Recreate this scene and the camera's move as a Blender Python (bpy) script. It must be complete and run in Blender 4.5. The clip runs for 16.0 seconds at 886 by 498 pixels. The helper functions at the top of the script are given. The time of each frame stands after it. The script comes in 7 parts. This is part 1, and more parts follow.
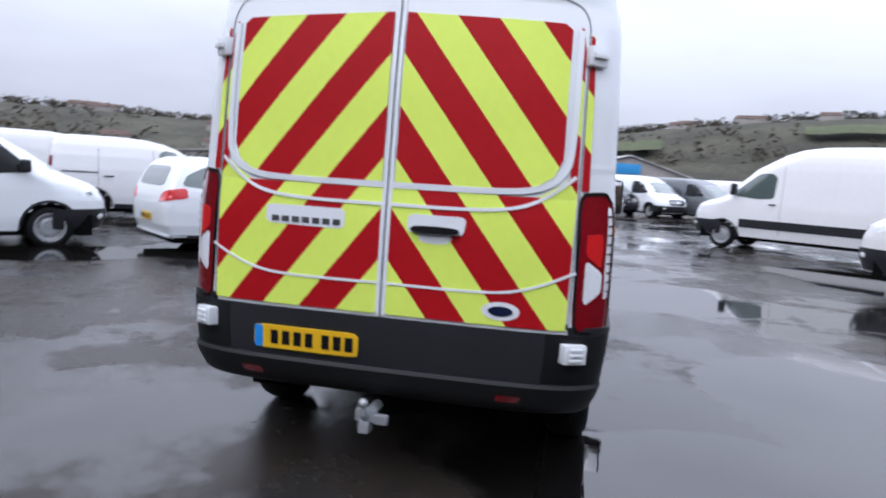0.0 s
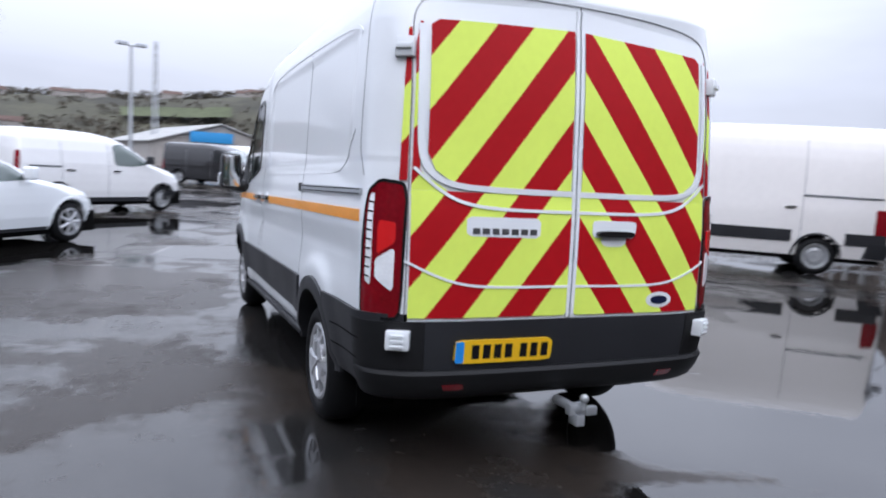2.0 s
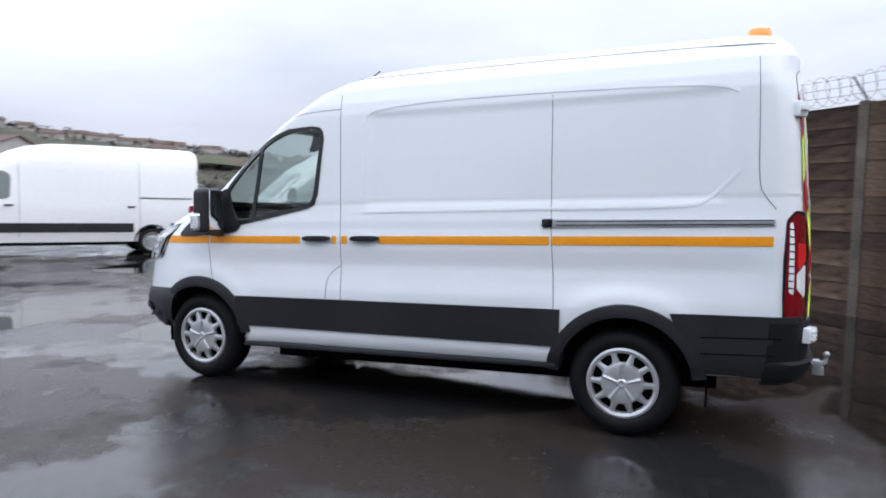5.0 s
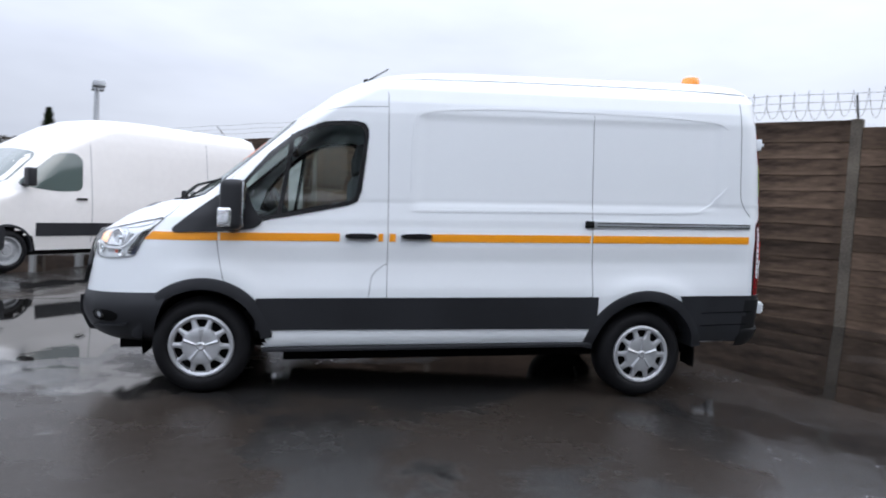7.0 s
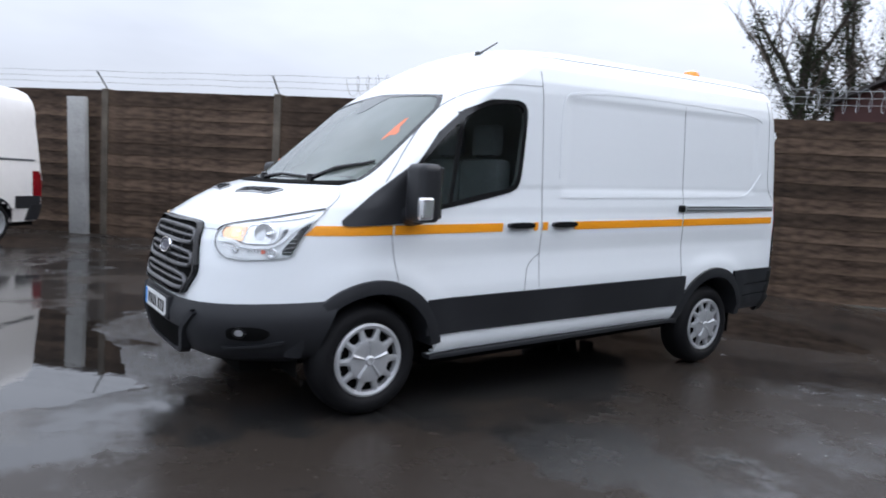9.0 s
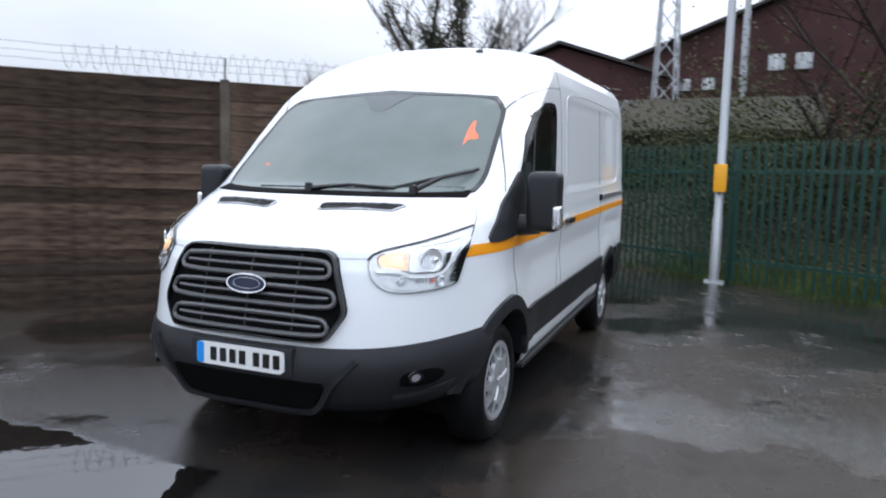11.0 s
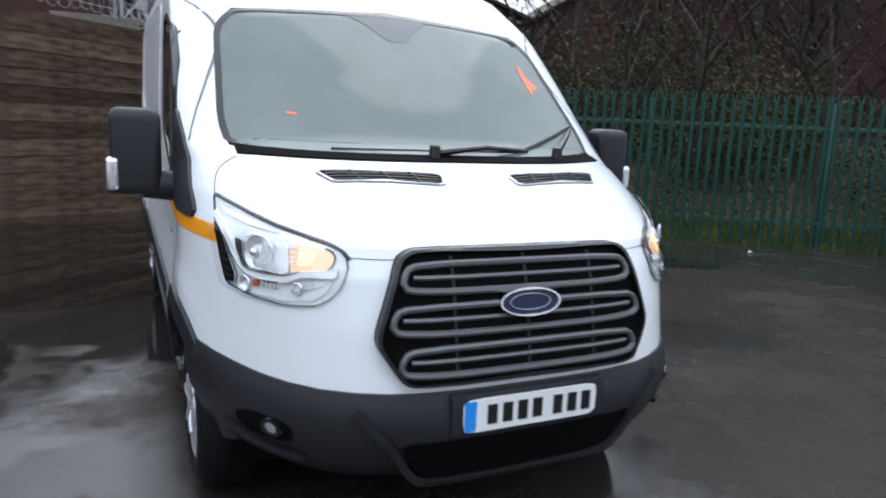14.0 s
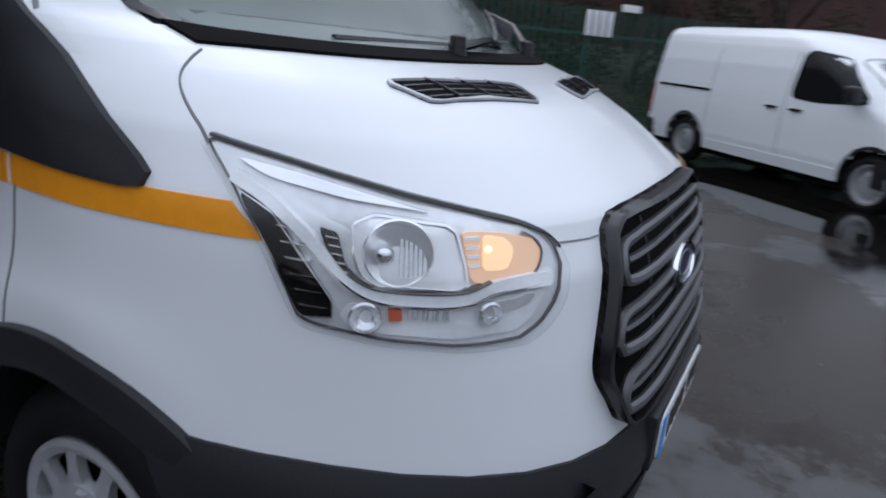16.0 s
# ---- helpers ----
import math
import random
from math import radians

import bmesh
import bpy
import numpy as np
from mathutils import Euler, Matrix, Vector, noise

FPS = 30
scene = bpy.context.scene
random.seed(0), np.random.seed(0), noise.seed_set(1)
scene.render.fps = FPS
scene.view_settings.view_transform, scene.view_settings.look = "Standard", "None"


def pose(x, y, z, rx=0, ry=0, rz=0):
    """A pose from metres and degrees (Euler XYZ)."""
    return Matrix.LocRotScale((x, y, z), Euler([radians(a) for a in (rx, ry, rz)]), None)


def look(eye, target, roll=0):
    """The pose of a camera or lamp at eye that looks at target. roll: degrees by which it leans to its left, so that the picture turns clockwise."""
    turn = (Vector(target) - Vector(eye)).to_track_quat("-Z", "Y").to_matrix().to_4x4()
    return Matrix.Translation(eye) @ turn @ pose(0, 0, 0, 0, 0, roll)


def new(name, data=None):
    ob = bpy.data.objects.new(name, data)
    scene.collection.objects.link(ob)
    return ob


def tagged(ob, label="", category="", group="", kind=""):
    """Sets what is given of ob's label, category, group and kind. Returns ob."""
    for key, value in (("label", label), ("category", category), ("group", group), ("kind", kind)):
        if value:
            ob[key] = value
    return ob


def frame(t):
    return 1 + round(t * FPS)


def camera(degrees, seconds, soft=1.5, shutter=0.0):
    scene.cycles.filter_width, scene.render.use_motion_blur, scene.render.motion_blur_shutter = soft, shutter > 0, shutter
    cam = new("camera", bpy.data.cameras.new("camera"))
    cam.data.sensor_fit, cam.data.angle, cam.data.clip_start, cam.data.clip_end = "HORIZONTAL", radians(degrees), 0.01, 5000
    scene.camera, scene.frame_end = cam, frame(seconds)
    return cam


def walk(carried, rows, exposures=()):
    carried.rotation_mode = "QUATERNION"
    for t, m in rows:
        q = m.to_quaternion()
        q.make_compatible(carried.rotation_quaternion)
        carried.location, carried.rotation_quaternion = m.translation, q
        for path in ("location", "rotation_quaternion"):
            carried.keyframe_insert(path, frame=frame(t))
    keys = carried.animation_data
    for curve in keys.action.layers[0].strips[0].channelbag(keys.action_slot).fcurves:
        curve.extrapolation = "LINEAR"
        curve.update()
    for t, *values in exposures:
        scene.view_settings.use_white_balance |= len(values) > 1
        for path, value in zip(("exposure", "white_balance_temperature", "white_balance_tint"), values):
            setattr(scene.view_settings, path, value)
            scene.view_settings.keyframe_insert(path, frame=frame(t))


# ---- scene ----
from mathutils.bvhtree import BVHTree

cam = camera(65.5, 16.0, soft=1.8, shutter=0.5)
PATH = [
    (0, (0.871, -4.078, 1.49), (0.488, -2.131, 1.272), 3.6),
    (0.5, (0.183, -4.247, 1.52), (0.084, -2.259, 1.346), 1.7),
    (1, (-0.417, -4.319, 1.50), (-0.203, -2.346, 1.277), 1.3),
    (1.5, (-1.227, -4.196, 1.516), (-0.761, -2.272, 1.229), 2.0),
    (2, (-1.943, -3.883, 1.51), (-1.144, -2.065, 1.278), 3.6),
    (2.5, (-2.544, -3.441, 1.426), (-1.467, -1.763, 1.276), 5.0),
    (3, (-3.135, -2.899, 1.426), (-1.864, -1.366, 1.241), 5.5),
    (3.5, (-3.695, -2.339, 1.41), (-2.181, -1.048, 1.205), 4.4),
    (4, (-4.281, -1.752, 1.439), (-2.623, -0.658, 1.204), 3.8),
    (4.5, (-4.906, -1.157, 1.462), (-3.176, -0.17, 1.258), 3.3),
    (4.7, (-5.113, -0.911, 1.455), (-3.332, -0.012, 1.288), 2.4),
    (7, (-6.001, 2.414, 1.415), (-4.03, 2.097, 1.292), 3.0),
    (7.5, (-5.776, 3.235, 1.449), (-3.852, 2.694, 1.376), 3.2),
    (8, (-5.459, 3.907, 1.439), (-3.628, 3.105, 1.357), 2.7),
    (8.5, (-5.037, 4.628, 1.386), (-3.295, 3.656, 1.253), 2.7),
    (10.8, (-2.39, 6.815, 1.483), (-1.506, 5.032, 1.289), 2.2),
    (11, (-2.155, 6.927, 1.471), (-1.387, 5.091, 1.267), 1.5),
    (11.2, (-1.878, 7.012, 1.477), (-1.22, 5.141, 1.222), 2.9),
    (11.5, (-1.456, 7.147, 1.501), (-0.998, 5.209, 1.311), 2.2),
    (12, (-0.812, 7.354, 1.554), (-0.731, 5.375, 1.28), 1.5),
    (12.5, (-0.152, 7.285, 1.563), (-0.282, 5.319, 1.222), 1.3),
    (13, (0.447, 7.123, 1.573), (0.02, 5.208, 1.189), 1.4),
    (13.5, (0.916, 6.671, 1.512), (0.288, 4.805, 1.16), 2.8),
    (14, (1.239, 6.136, 1.508), (0.391, 4.359, 1.155), 2.5),
    (14.5, (1.41, 5.62, 1.516), (0.375, 3.956, 1.116), 2.8),
    (15, (1.553, 5.192, 1.489), (0.266, 3.736, 1.015), 3.0),
    (15.5, (1.632, 4.778, 1.436), (0.171, 3.543, 0.852), 4.8),
    (16, (1.744, 4.457, 1.42), (0.043, 3.583, 0.835), 5.3),
]
EXPOSURES = [(0.0, 0.0, 6250, 16), (1.0, 0.02, 6280, 15), (2.0, 0.10, 6310, 15), (3.0, 0.12, 6350, 14), (4.5, 0.10, 6400, 12), (7.0, 0.05, 6450, 12), (14.0, -0.04, 6400, 10), (14.6, -0.38, 6300, 12), (15.2, -0.66, 6280, 13), (16.0, -0.78, 6300, 13)]
walk(cam, [(t, look(eye, target, roll)) for t, eye, target, roll in PATH], EXPOSURES)

# ---- world, sun, exposure ----
world = bpy.data.worlds.new("overcast_sky")
scene.world = world
world.use_nodes = True
wn, wl = world.node_tree.nodes, world.node_tree.links
wn.clear()
sky = wn.new("ShaderNodeTexSky")
sky.sky_type, sky.sun_disc = "NISHITA", False
sky.sun_elevation, sky.sun_rotation = radians(32), radians(200)
sky.air_density, sky.dust_density = 1.0, 4.0
veil = wn.new("ShaderNodeHueSaturation")
veil.inputs["Saturation"].default_value = 0.25
veil.inputs["Value"].default_value = 0.10
wl.new(sky.outputs[0], veil.inputs["Color"])
co = wn.new("ShaderNodeTexCoord")
mp = wn.new("ShaderNodeMapping")
mp.inputs["Scale"].default_value = (1.0, 1.0, 3.2)
wl.new(co.outputs["Generated"], mp.inputs["Vector"])
cl = wn.new("ShaderNodeTexNoise")
cl.inputs["Scale"].default_value, cl.inputs["Detail"].default_value = 1.6, 5.0
wl.new(mp.outputs[0], cl.inputs["Vector"])
cr = wn.new("ShaderNodeValToRGB")
cr.color_ramp.elements[0].position, cr.color_ramp.elements[0].color = 0.30, (0.61, 0.67, 0.79, 1)
cr.color_ramp.elements[1].position, cr.color_ramp.elements[1].color = 0.62, (0.83, 0.905, 1.04, 1)
wl.new(cl.outputs[0], cr.inputs[0])
mx = wn.new("ShaderNodeMixRGB")
mx.inputs[0].default_value = 0.85
wl.new(veil.outputs[0], mx.inputs[1])
wl.new(cr.outputs[0], mx.inputs[2])
# an overcast sky is brightest overhead
sx = wn.new("ShaderNodeSeparateXYZ")
wl.new(co.outputs["Generated"], sx.inputs[0])
up = wn.new("ShaderNodeMapRange")
up.inputs[1].default_value, up.inputs[2].default_value = 0.10, 0.75
up.inputs[3].default_value, up.inputs[4].default_value = 1.0, 3.0
wl.new(sx.outputs["Z"], up.inputs[0])
lift = wn.new("ShaderNodeVectorMath")
lift.operation = "SCALE"
wl.new(mx.outputs[0], lift.inputs[0])
wl.new(up.outputs[0], lift.inputs["Scale"])
bg = wn.new("ShaderNodeBackground")
bg.inputs["Strength"].default_value = 0.96
wl.new(lift.outputs[0], bg.inputs["Color"])
wo = wn.new("ShaderNodeOutputWorld")
wl.new(bg.outputs[0], wo.inputs[0])

sun_data = bpy.data.lights.new("sun", "SUN")
sun_data.energy, sun_data.angle, sun_data.color = 0.5, radians(40), (1.0, 0.98, 0.96)
sun = new("sun", sun_data)
sun.matrix_world = look((0, 0, 0), (0.35, 0.6, -1.0))

# ---- materials ----


def mat(name, color, rough=0.5, metal=0.0, coat=0.0, var=0.0, scale=8.0, bump=0.0, bscale=None, spec=0.5, emit=None, color2=None, stretch=(1, 1, 1), rvar=0.0, pieces=0.0):
    m = bpy.data.materials.new(name)
    m.use_nodes = True
    nt = m.node_tree
    b = nt.nodes["Principled BSDF"]
    b.inputs["Base Color"].default_value = (*color, 1)
    b.inputs["Roughness"].default_value = rough
    b.inputs["Metallic"].default_value = metal
    b.inputs["Coat Weight"].default_value = coat
    b.inputs["Coat Roughness"].default_value = 0.04
    b.inputs["Specular IOR Level"].default_value = spec
    if emit:
        b.inputs["Emission Color"].default_value = (*emit[0], 1)
        b.inputs["Emission Strength"].default_value = emit[1]
    if var or bump or rvar or color2:
        tc = nt.nodes.new("ShaderNodeTexCoord")
        ma = nt.nodes.new("ShaderNodeMapping")
        ma.inputs["Scale"].default_value = stretch
        nt.links.new(tc.outputs["Object"], ma.inputs["Vector"])
        big = nt.nodes.new("ShaderNodeTexNoise")
        big.inputs["Scale"].default_value, big.inputs["Detail"].default_value = scale * 0.25, 4
        fine = nt.nodes.new("ShaderNodeTexNoise")
        fine.inputs["Scale"].default_value, fine.inputs["Detail"].default_value = bscale or scale * 4, 6
        for n in (big, fine):
            nt.links.new(ma.outputs[0], n.inputs["Vector"])
        mixn = nt.nodes.new("ShaderNodeMath")
        mixn.operation = "MULTIPLY_ADD"
        mixn.inputs[1].default_value = 0.6
        nt.links.new(big.outputs[0], mixn.inputs[0])
        half = nt.nodes.new("ShaderNodeMath")
        half.operation = "MULTIPLY"
        half.inputs[1].default_value = 0.4
        nt.links.new(fine.outputs[0], half.inputs[0])
        nt.links.new(half.outputs[0], mixn.inputs[2])
        ramp = nt.nodes.new("ShaderNodeValToRGB")
        lo = [c * (1 - var) for c in color]
        hi = color2 or [min(1, c * (1 + var)) for c in color]
        ramp.color_ramp.elements[0].position, ramp.color_ramp.elements[0].color = 0.36, (*lo, 1)
        ramp.color_ramp.elements[1].position, ramp.color_ramp.elements[1].color = 0.64, (*hi, 1)
        nt.links.new(mixn.outputs[0], ramp.inputs[0])
        out = ramp.outputs[0]
        if pieces:
            info = nt.nodes.new("ShaderNodeObjectInfo")
            mr = nt.nodes.new("ShaderNodeMapRange")
            mr.inputs[3].default_value, mr.inputs[4].default_value = 1 - pieces, 1 + pieces
            nt.links.new(info.outputs["Random"], mr.inputs[0])
            hs = nt.nodes.new("ShaderNodeHueSaturation")
            nt.links.new(mr.outputs[0], hs.inputs["Value"])
            nt.links.new(out, hs.inputs["Color"])
            out = hs.outputs[0]
        nt.links.new(out, b.inputs["Base Color"])
        if rvar:
            rr = nt.nodes.new("ShaderNodeMapRange")
            rr.inputs[1].default_value, rr.inputs[2].default_value = 0.35, 0.65
            rr.inputs[3].default_value, rr.inputs[4].default_value = max(0, rough - rvar), min(1, rough + rvar)
            nt.links.new(mixn.outputs[0], rr.inputs[0])
            nt.links.new(rr.outputs[0], b.inputs["Roughness"])
        if bump:
            bp = nt.nodes.new("ShaderNodeBump")
            bp.inputs["Strength"].default_value, bp.inputs["Distance"].default_value = bump, 0.02
            nt.links.new(fine.outputs[0], bp.inputs["Height"])
            nt.links.new(bp.outputs[0], b.inputs["Normal"])
    return m


def glass_mat(name, tint=(0.8, 0.9, 0.87), mist=0.0, clear=0.9):
    """Thin glass: clear with a tint, glossy by Fresnel, and a share of misting."""
    m = bpy.data.materials.new(name)
    m.use_nodes = True
    nt = m.node_tree
    nt.nodes.clear()
    o = nt.nodes.new("ShaderNodeOutputMaterial")
    tr = nt.nodes.new("ShaderNodeBsdfTransparent")
    tr.inputs[0].default_value = (*[c * clear for c in tint], 1)
    gl = nt.nodes.new("ShaderNodeBsdfGlossy")
    gl.inputs["Roughness"].default_value = 0.02
    facing = nt.nodes.new("ShaderNodeLayerWeight")
    facing.inputs["Blend"].default_value = 0.5
    steep = nt.nodes.new("ShaderNodeMath")
    steep.operation = "POWER"
    steep.inputs[1].default_value = 5.0
    nt.links.new(facing.outputs["Facing"], steep.inputs[0])
    fr = nt.nodes.new("ShaderNodeMath")
    fr.operation = "MULTIPLY_ADD"
    fr.inputs[1].default_value, fr.inputs[2].default_value = 0.92, 0.06
    nt.links.new(steep.outputs[0], fr.inputs[0])
    mixg = nt.nodes.new("ShaderNodeMixShader")
    base = tr
    if mist:
        df = nt.nodes.new("ShaderNodeBsdfDiffuse")
        df.inputs[0].default_value = (0.50, 0.59, 0.555, 1)
        tc = nt.nodes.new("ShaderNodeTexCoord")
        no = nt.nodes.new("ShaderNodeTexNoise")
        no.inputs["Scale"].default_value, no.inputs["Detail"].default_value = 2.2, 3
        nt.links.new(tc.outputs["Object"], no.inputs["Vector"])
        mr = nt.nodes.new("ShaderNodeMapRange")
        mr.inputs[3].default_value, mr.inputs[4].default_value = mist * 0.7, min(1, mist * 1.25)
        nt.links.new(no.outputs[0], mr.inputs[0])
        mm = nt.nodes.new("ShaderNodeMixShader")
        nt.links.new(mr.outputs[0], mm.inputs[0])
        nt.links.new(tr.outputs[0], mm.inputs[1])
        tl = nt.nodes.new("ShaderNodeBsdfTranslucent")
        tl.inputs[0].default_value = (0.60, 0.68, 0.65, 1)
        both = nt.nodes.new("ShaderNodeMixShader")
        both.inputs[0].default_value = 0.42
        nt.links.new(df.outputs[0], both.inputs[1])
        nt.links.new(tl.outputs[0], both.inputs[2])
        nt.links.new(both.outputs[0], mm.inputs[2])
        base = mm
    nt.links.new(fr.outputs[0], mixg.inputs[0])
    nt.links.new(base.outputs[0], mixg.inputs[1])
    nt.links.new(gl.outputs[0], mixg.inputs[2])
    nt.links.new(mixg.outputs[0], o.inputs[0])
    return m


WHITE = mat("white_paint", (0.79, 0.82, 0.84), 0.32, coat=0.6, var=0.006, scale=3.0, rvar=0.02)
WHITE_OLD = mat("white_van_paint", (0.76, 0.76, 0.76), 0.34, coat=0.5, var=0.03, scale=2.0, rvar=0.06)
CREAM = mat("off_white_paint", (0.74, 0.72, 0.70), 0.36, coat=0.4, var=0.03, scale=2.0, rvar=0.06)
PLASTIC = mat("grey_black_plastic", (0.018, 0.019, 0.022), 0.45, spec=0.35, var=0.25, scale=6.0, bump=0.05, bscale=220, rvar=0.08)
BLACK = mat("black_gloss", (0.010, 0.010, 0.011), 0.22)
# near-black, with the shade of openings and undersides put into the colour; also trim
MATTE = mat("shade_and_trim_black", (0.004, 0.004, 0.004), 0.8, spec=0.05)
SEAM = mat("panel_gap", (0.19, 0.20, 0.21), 0.7)
TYRE = mat("tyre_rubber", (0.008, 0.008, 0.009), 0.62, spec=0.15, var=0.3, scale=10, bump=0.1, bscale=90)
SILVER = mat("silver_wheel_trim", (0.52, 0.53, 0.55), 0.34, metal=0.55, coat=0.3, var=0.08, scale=8)
STEEL = mat("grey_steel_wheel", (0.34, 0.35, 0.36), 0.42, metal=0.4, var=0.1, scale=9)
STEP_PLASTIC = mat("black_step_plastic", (0.008, 0.0082, 0.009), 0.5, spec=0.25, var=0.3, scale=7.0, bump=0.06, bscale=200, rvar=0.1)
CHROME = mat("chrome", (0.82, 0.83, 0.85), 0.09, metal=1.0)
ALU = mat("galvanised_steel", (0.45, 0.47, 0.49), 0.45, metal=0.55, var=0.12, scale=6, rvar=0.1)
GRILLE = mat("grille_grey", (0.12, 0.12, 0.125), 0.33, metal=0.5, var=0.06, scale=8)
ORANGE = mat("orange_reflective_tape", (0.92, 0.34, 0.012), 0.38, var=0.05, scale=12)
YELLOW = mat("fluorescent_yellow_film", (0.72, 0.88, 0.14), 0.5, var=0.03, scale=6, spec=0.2)
RED = mat("red_reflective_film", (0.40, 0.006, 0.010), 0.5, var=0.06, scale=6, spec=0.15)
LAMP_RED = mat("red_lamp_lens", (0.20, 0.003, 0.009), 0.10, coat=1.0, var=0.2, scale=14)
LAMP_BRIGHT = mat("bright_red_lens", (0.55, 0.012, 0.015), 0.12, coat=1.0, emit=((1.0, 0.04, 0.03), 0.08))
LAMP_CLEAR = mat("clear_lamp_lens", (0.86, 0.88, 0.90), 0.14, coat=1.0, var=0.10, scale=30)
AMBER = mat("amber_lens", (0.95, 0.30, 0.02), 0.15, coat=1.0)
GLOW = mat("lit_reflector", (0.75, 0.54, 0.38), 0.3, metal=0.4, emit=((1.0, 0.50, 0.22), 0.50))
BULB_SOFT = mat("warm_lit_facet", (0.85, 0.66, 0.45), 0.3, emit=((1.0, 0.58, 0.24), 1.1))
FACET = mat("faceted_reflector", (0.80, 0.81, 0.83), 0.18, metal=0.75, var=0.1, scale=30)
RED_AMBER = mat("red_amber_bulb", (0.62, 0.09, 0.03), 0.2, coat=1.0)
BULB = mat("lit_bulb", (1.0, 0.85, 0.6), 0.3, emit=((1.0, 0.75, 0.42), 2.2))
REFLECTOR = mat("silvered_reflector", (0.88, 0.89, 0.91), 0.22, metal=0.6, var=0.06, scale=20)
LAMP_BACK = mat("grey_lamp_housing", (0.82, 0.84, 0.86), 0.30, metal=0.3, var=0.12, scale=18)
PLATE_Y = mat("yellow_plate", (0.86, 0.50, 0.012), 0.35, var=0.03, scale=20)
PLATE_W = mat("white_plate", (0.80, 0.81, 0.80), 0.35, var=0.03, scale=20)
BLUE = mat("plate_blue", (0.02, 0.28, 0.78), 0.35)
NAVY = mat("dark_blue_enamel", (0.008, 0.014, 0.045), 0.3, coat=0.15, spec=0.3)
INTERIOR = mat("dark_cab_trim", (0.05, 0.052, 0.054), 0.7, var=0.2, scale=8)
SEAT = mat("grey_seat_cloth", (0.06, 0.064, 0.07), 0.85, var=0.25, scale=14)
GLASS_SIDE = glass_mat("side_glass", (0.90, 0.97, 0.945), 0.0, 0.985)
GLASS_SCREEN = glass_mat("misted_windscreen", (0.78, 0.88, 0.84), 0.46, 0.9)
GLASS_LAMP = glass_mat("lamp_cover", (0.97, 0.98, 0.98), 0.0, 0.98)
# opaque; the dark interior behind clear glass is put into the colour
GLASS_CAB = mat("dark_cab_door_glass", (0.010, 0.011, 0.012), 0.08, spec=0.22)
# opaque; sky reflection and see-through light are lifted into the base colour
GLASS_DARK = mat("tinted_sky_lit_glass", (0.085, 0.115, 0.108), 0.05, coat=1.0, spec=0.8)
# dark print, its grey lifted to stand for mist and sky over it
FRIT = mat("haze_lifted_print", (0.105, 0.118, 0.118), 0.3, spec=0.4, var=0.1, scale=6)
STICKER = mat("orange_sticker", (0.80, 0.20, 0.09), 0.5, var=0.15, scale=20)
BLUEPAINT = mat("blue_van_paint", (0.03, 0.05, 0.22), 0.3, coat=0.6)
BLACKPAINT = mat("black_car_paint", (0.012, 0.012, 0.014), 0.25, coat=0.8)
GREYPAINT = mat("grey_car_paint", (0.10, 0.11, 0.12), 0.3, coat=0.8)
SILVERPAINT = mat("silver_car_paint", (0.42, 0.44, 0.46), 0.3, metal=0.3, coat=0.8)
BOARD = mat("brown_concrete_board", (0.052, 0.033, 0.0235), 0.8, spec=0.15, var=0.45, scale=5, bump=0.35, bscale=11, stretch=(0.35, 1, 1.4), color2=(0.155, 0.107, 0.076), rvar=0.12, pieces=0.45)
POST = mat("concrete_post", (0.080, 0.066, 0.052), 0.85, var=0.35, scale=6, bump=0.4, bscale=40, color2=(0.16, 0.135, 0.105))
CONCRETE = mat("pale_concrete", (0.36, 0.36, 0.35), 0.85, var=0.25, scale=5, bump=0.3, bscale=40)
GREEN = mat("green_fence_paint", (0.009, 0.056, 0.041), 0.45, var=0.3, scale=6, rvar=0.1)
WIRE = mat("fence_wire", (0.30, 0.31, 0.32), 0.45, metal=0.7)
BARK = mat("wet_bark", (0.034, 0.025, 0.020), 0.9, var=0.4, scale=10, bump=0.5, bscale=30)
# lightened to imitate how thin twigs pale against a bright sky
TWIG = mat("winter_twigs", (0.115, 0.092, 0.080), 0.95, var=0.3, scale=4)
TWIG_DARK = mat("wet_dark_twigs", (0.017, 0.012, 0.010), 0.95, spec=0.1, var=0.4, scale=4)
MOSS = mat("bright_bank_grass", (0.15, 0.18, 0.045), 0.9, spec=0.1, var=0.5, scale=2)
IVY = mat("ivy_leaves", (0.020, 0.030, 0.011), 0.6, spec=0.2, var=0.5, scale=5)
SHRUB = mat("shrub_leaves", (0.070, 0.078, 0.032), 0.7, spec=0.2, var=0.5, scale=4)
GRASS = mat("grass", (0.045, 0.085, 0.020), 0.9, var=0.5, scale=3)
BRICK = mat("red_brown_wall", (0.056, 0.021, 0.019), 0.85, var=0.3, scale=3, bump=0.3, bscale=25)
ROOF = mat("dark_roof_sheet", (0.035, 0.03, 0.03), 0.7, var=0.3, scale=2)
WINDOW = mat("pale_window", (0.55, 0.58, 0.60), 0.25)
EARTH = mat("brown_earth_bank", (0.035, 0.030, 0.018), 0.95, var=0.5, scale=2, bump=0.6, bscale=12)
WOODS = mat("far_woods", (0.035, 0.032, 0.022), 1.0, var=0.45, scale=0.15, color2=(0.075, 0.072, 0.045))
BRUSH = mat("far_bare_trees", (0.075, 0.066, 0.048), 1.0, var=0.4, scale=0.1, color2=(0.12, 0.105, 0.08))
FIELD = mat("far_field", (0.070, 0.082, 0.038), 1.0, var=0.3, scale=0.08)
HOUSE = mat("far_house_wall", (0.34, 0.32, 0.30), 0.9, var=0.15, scale=0.5)
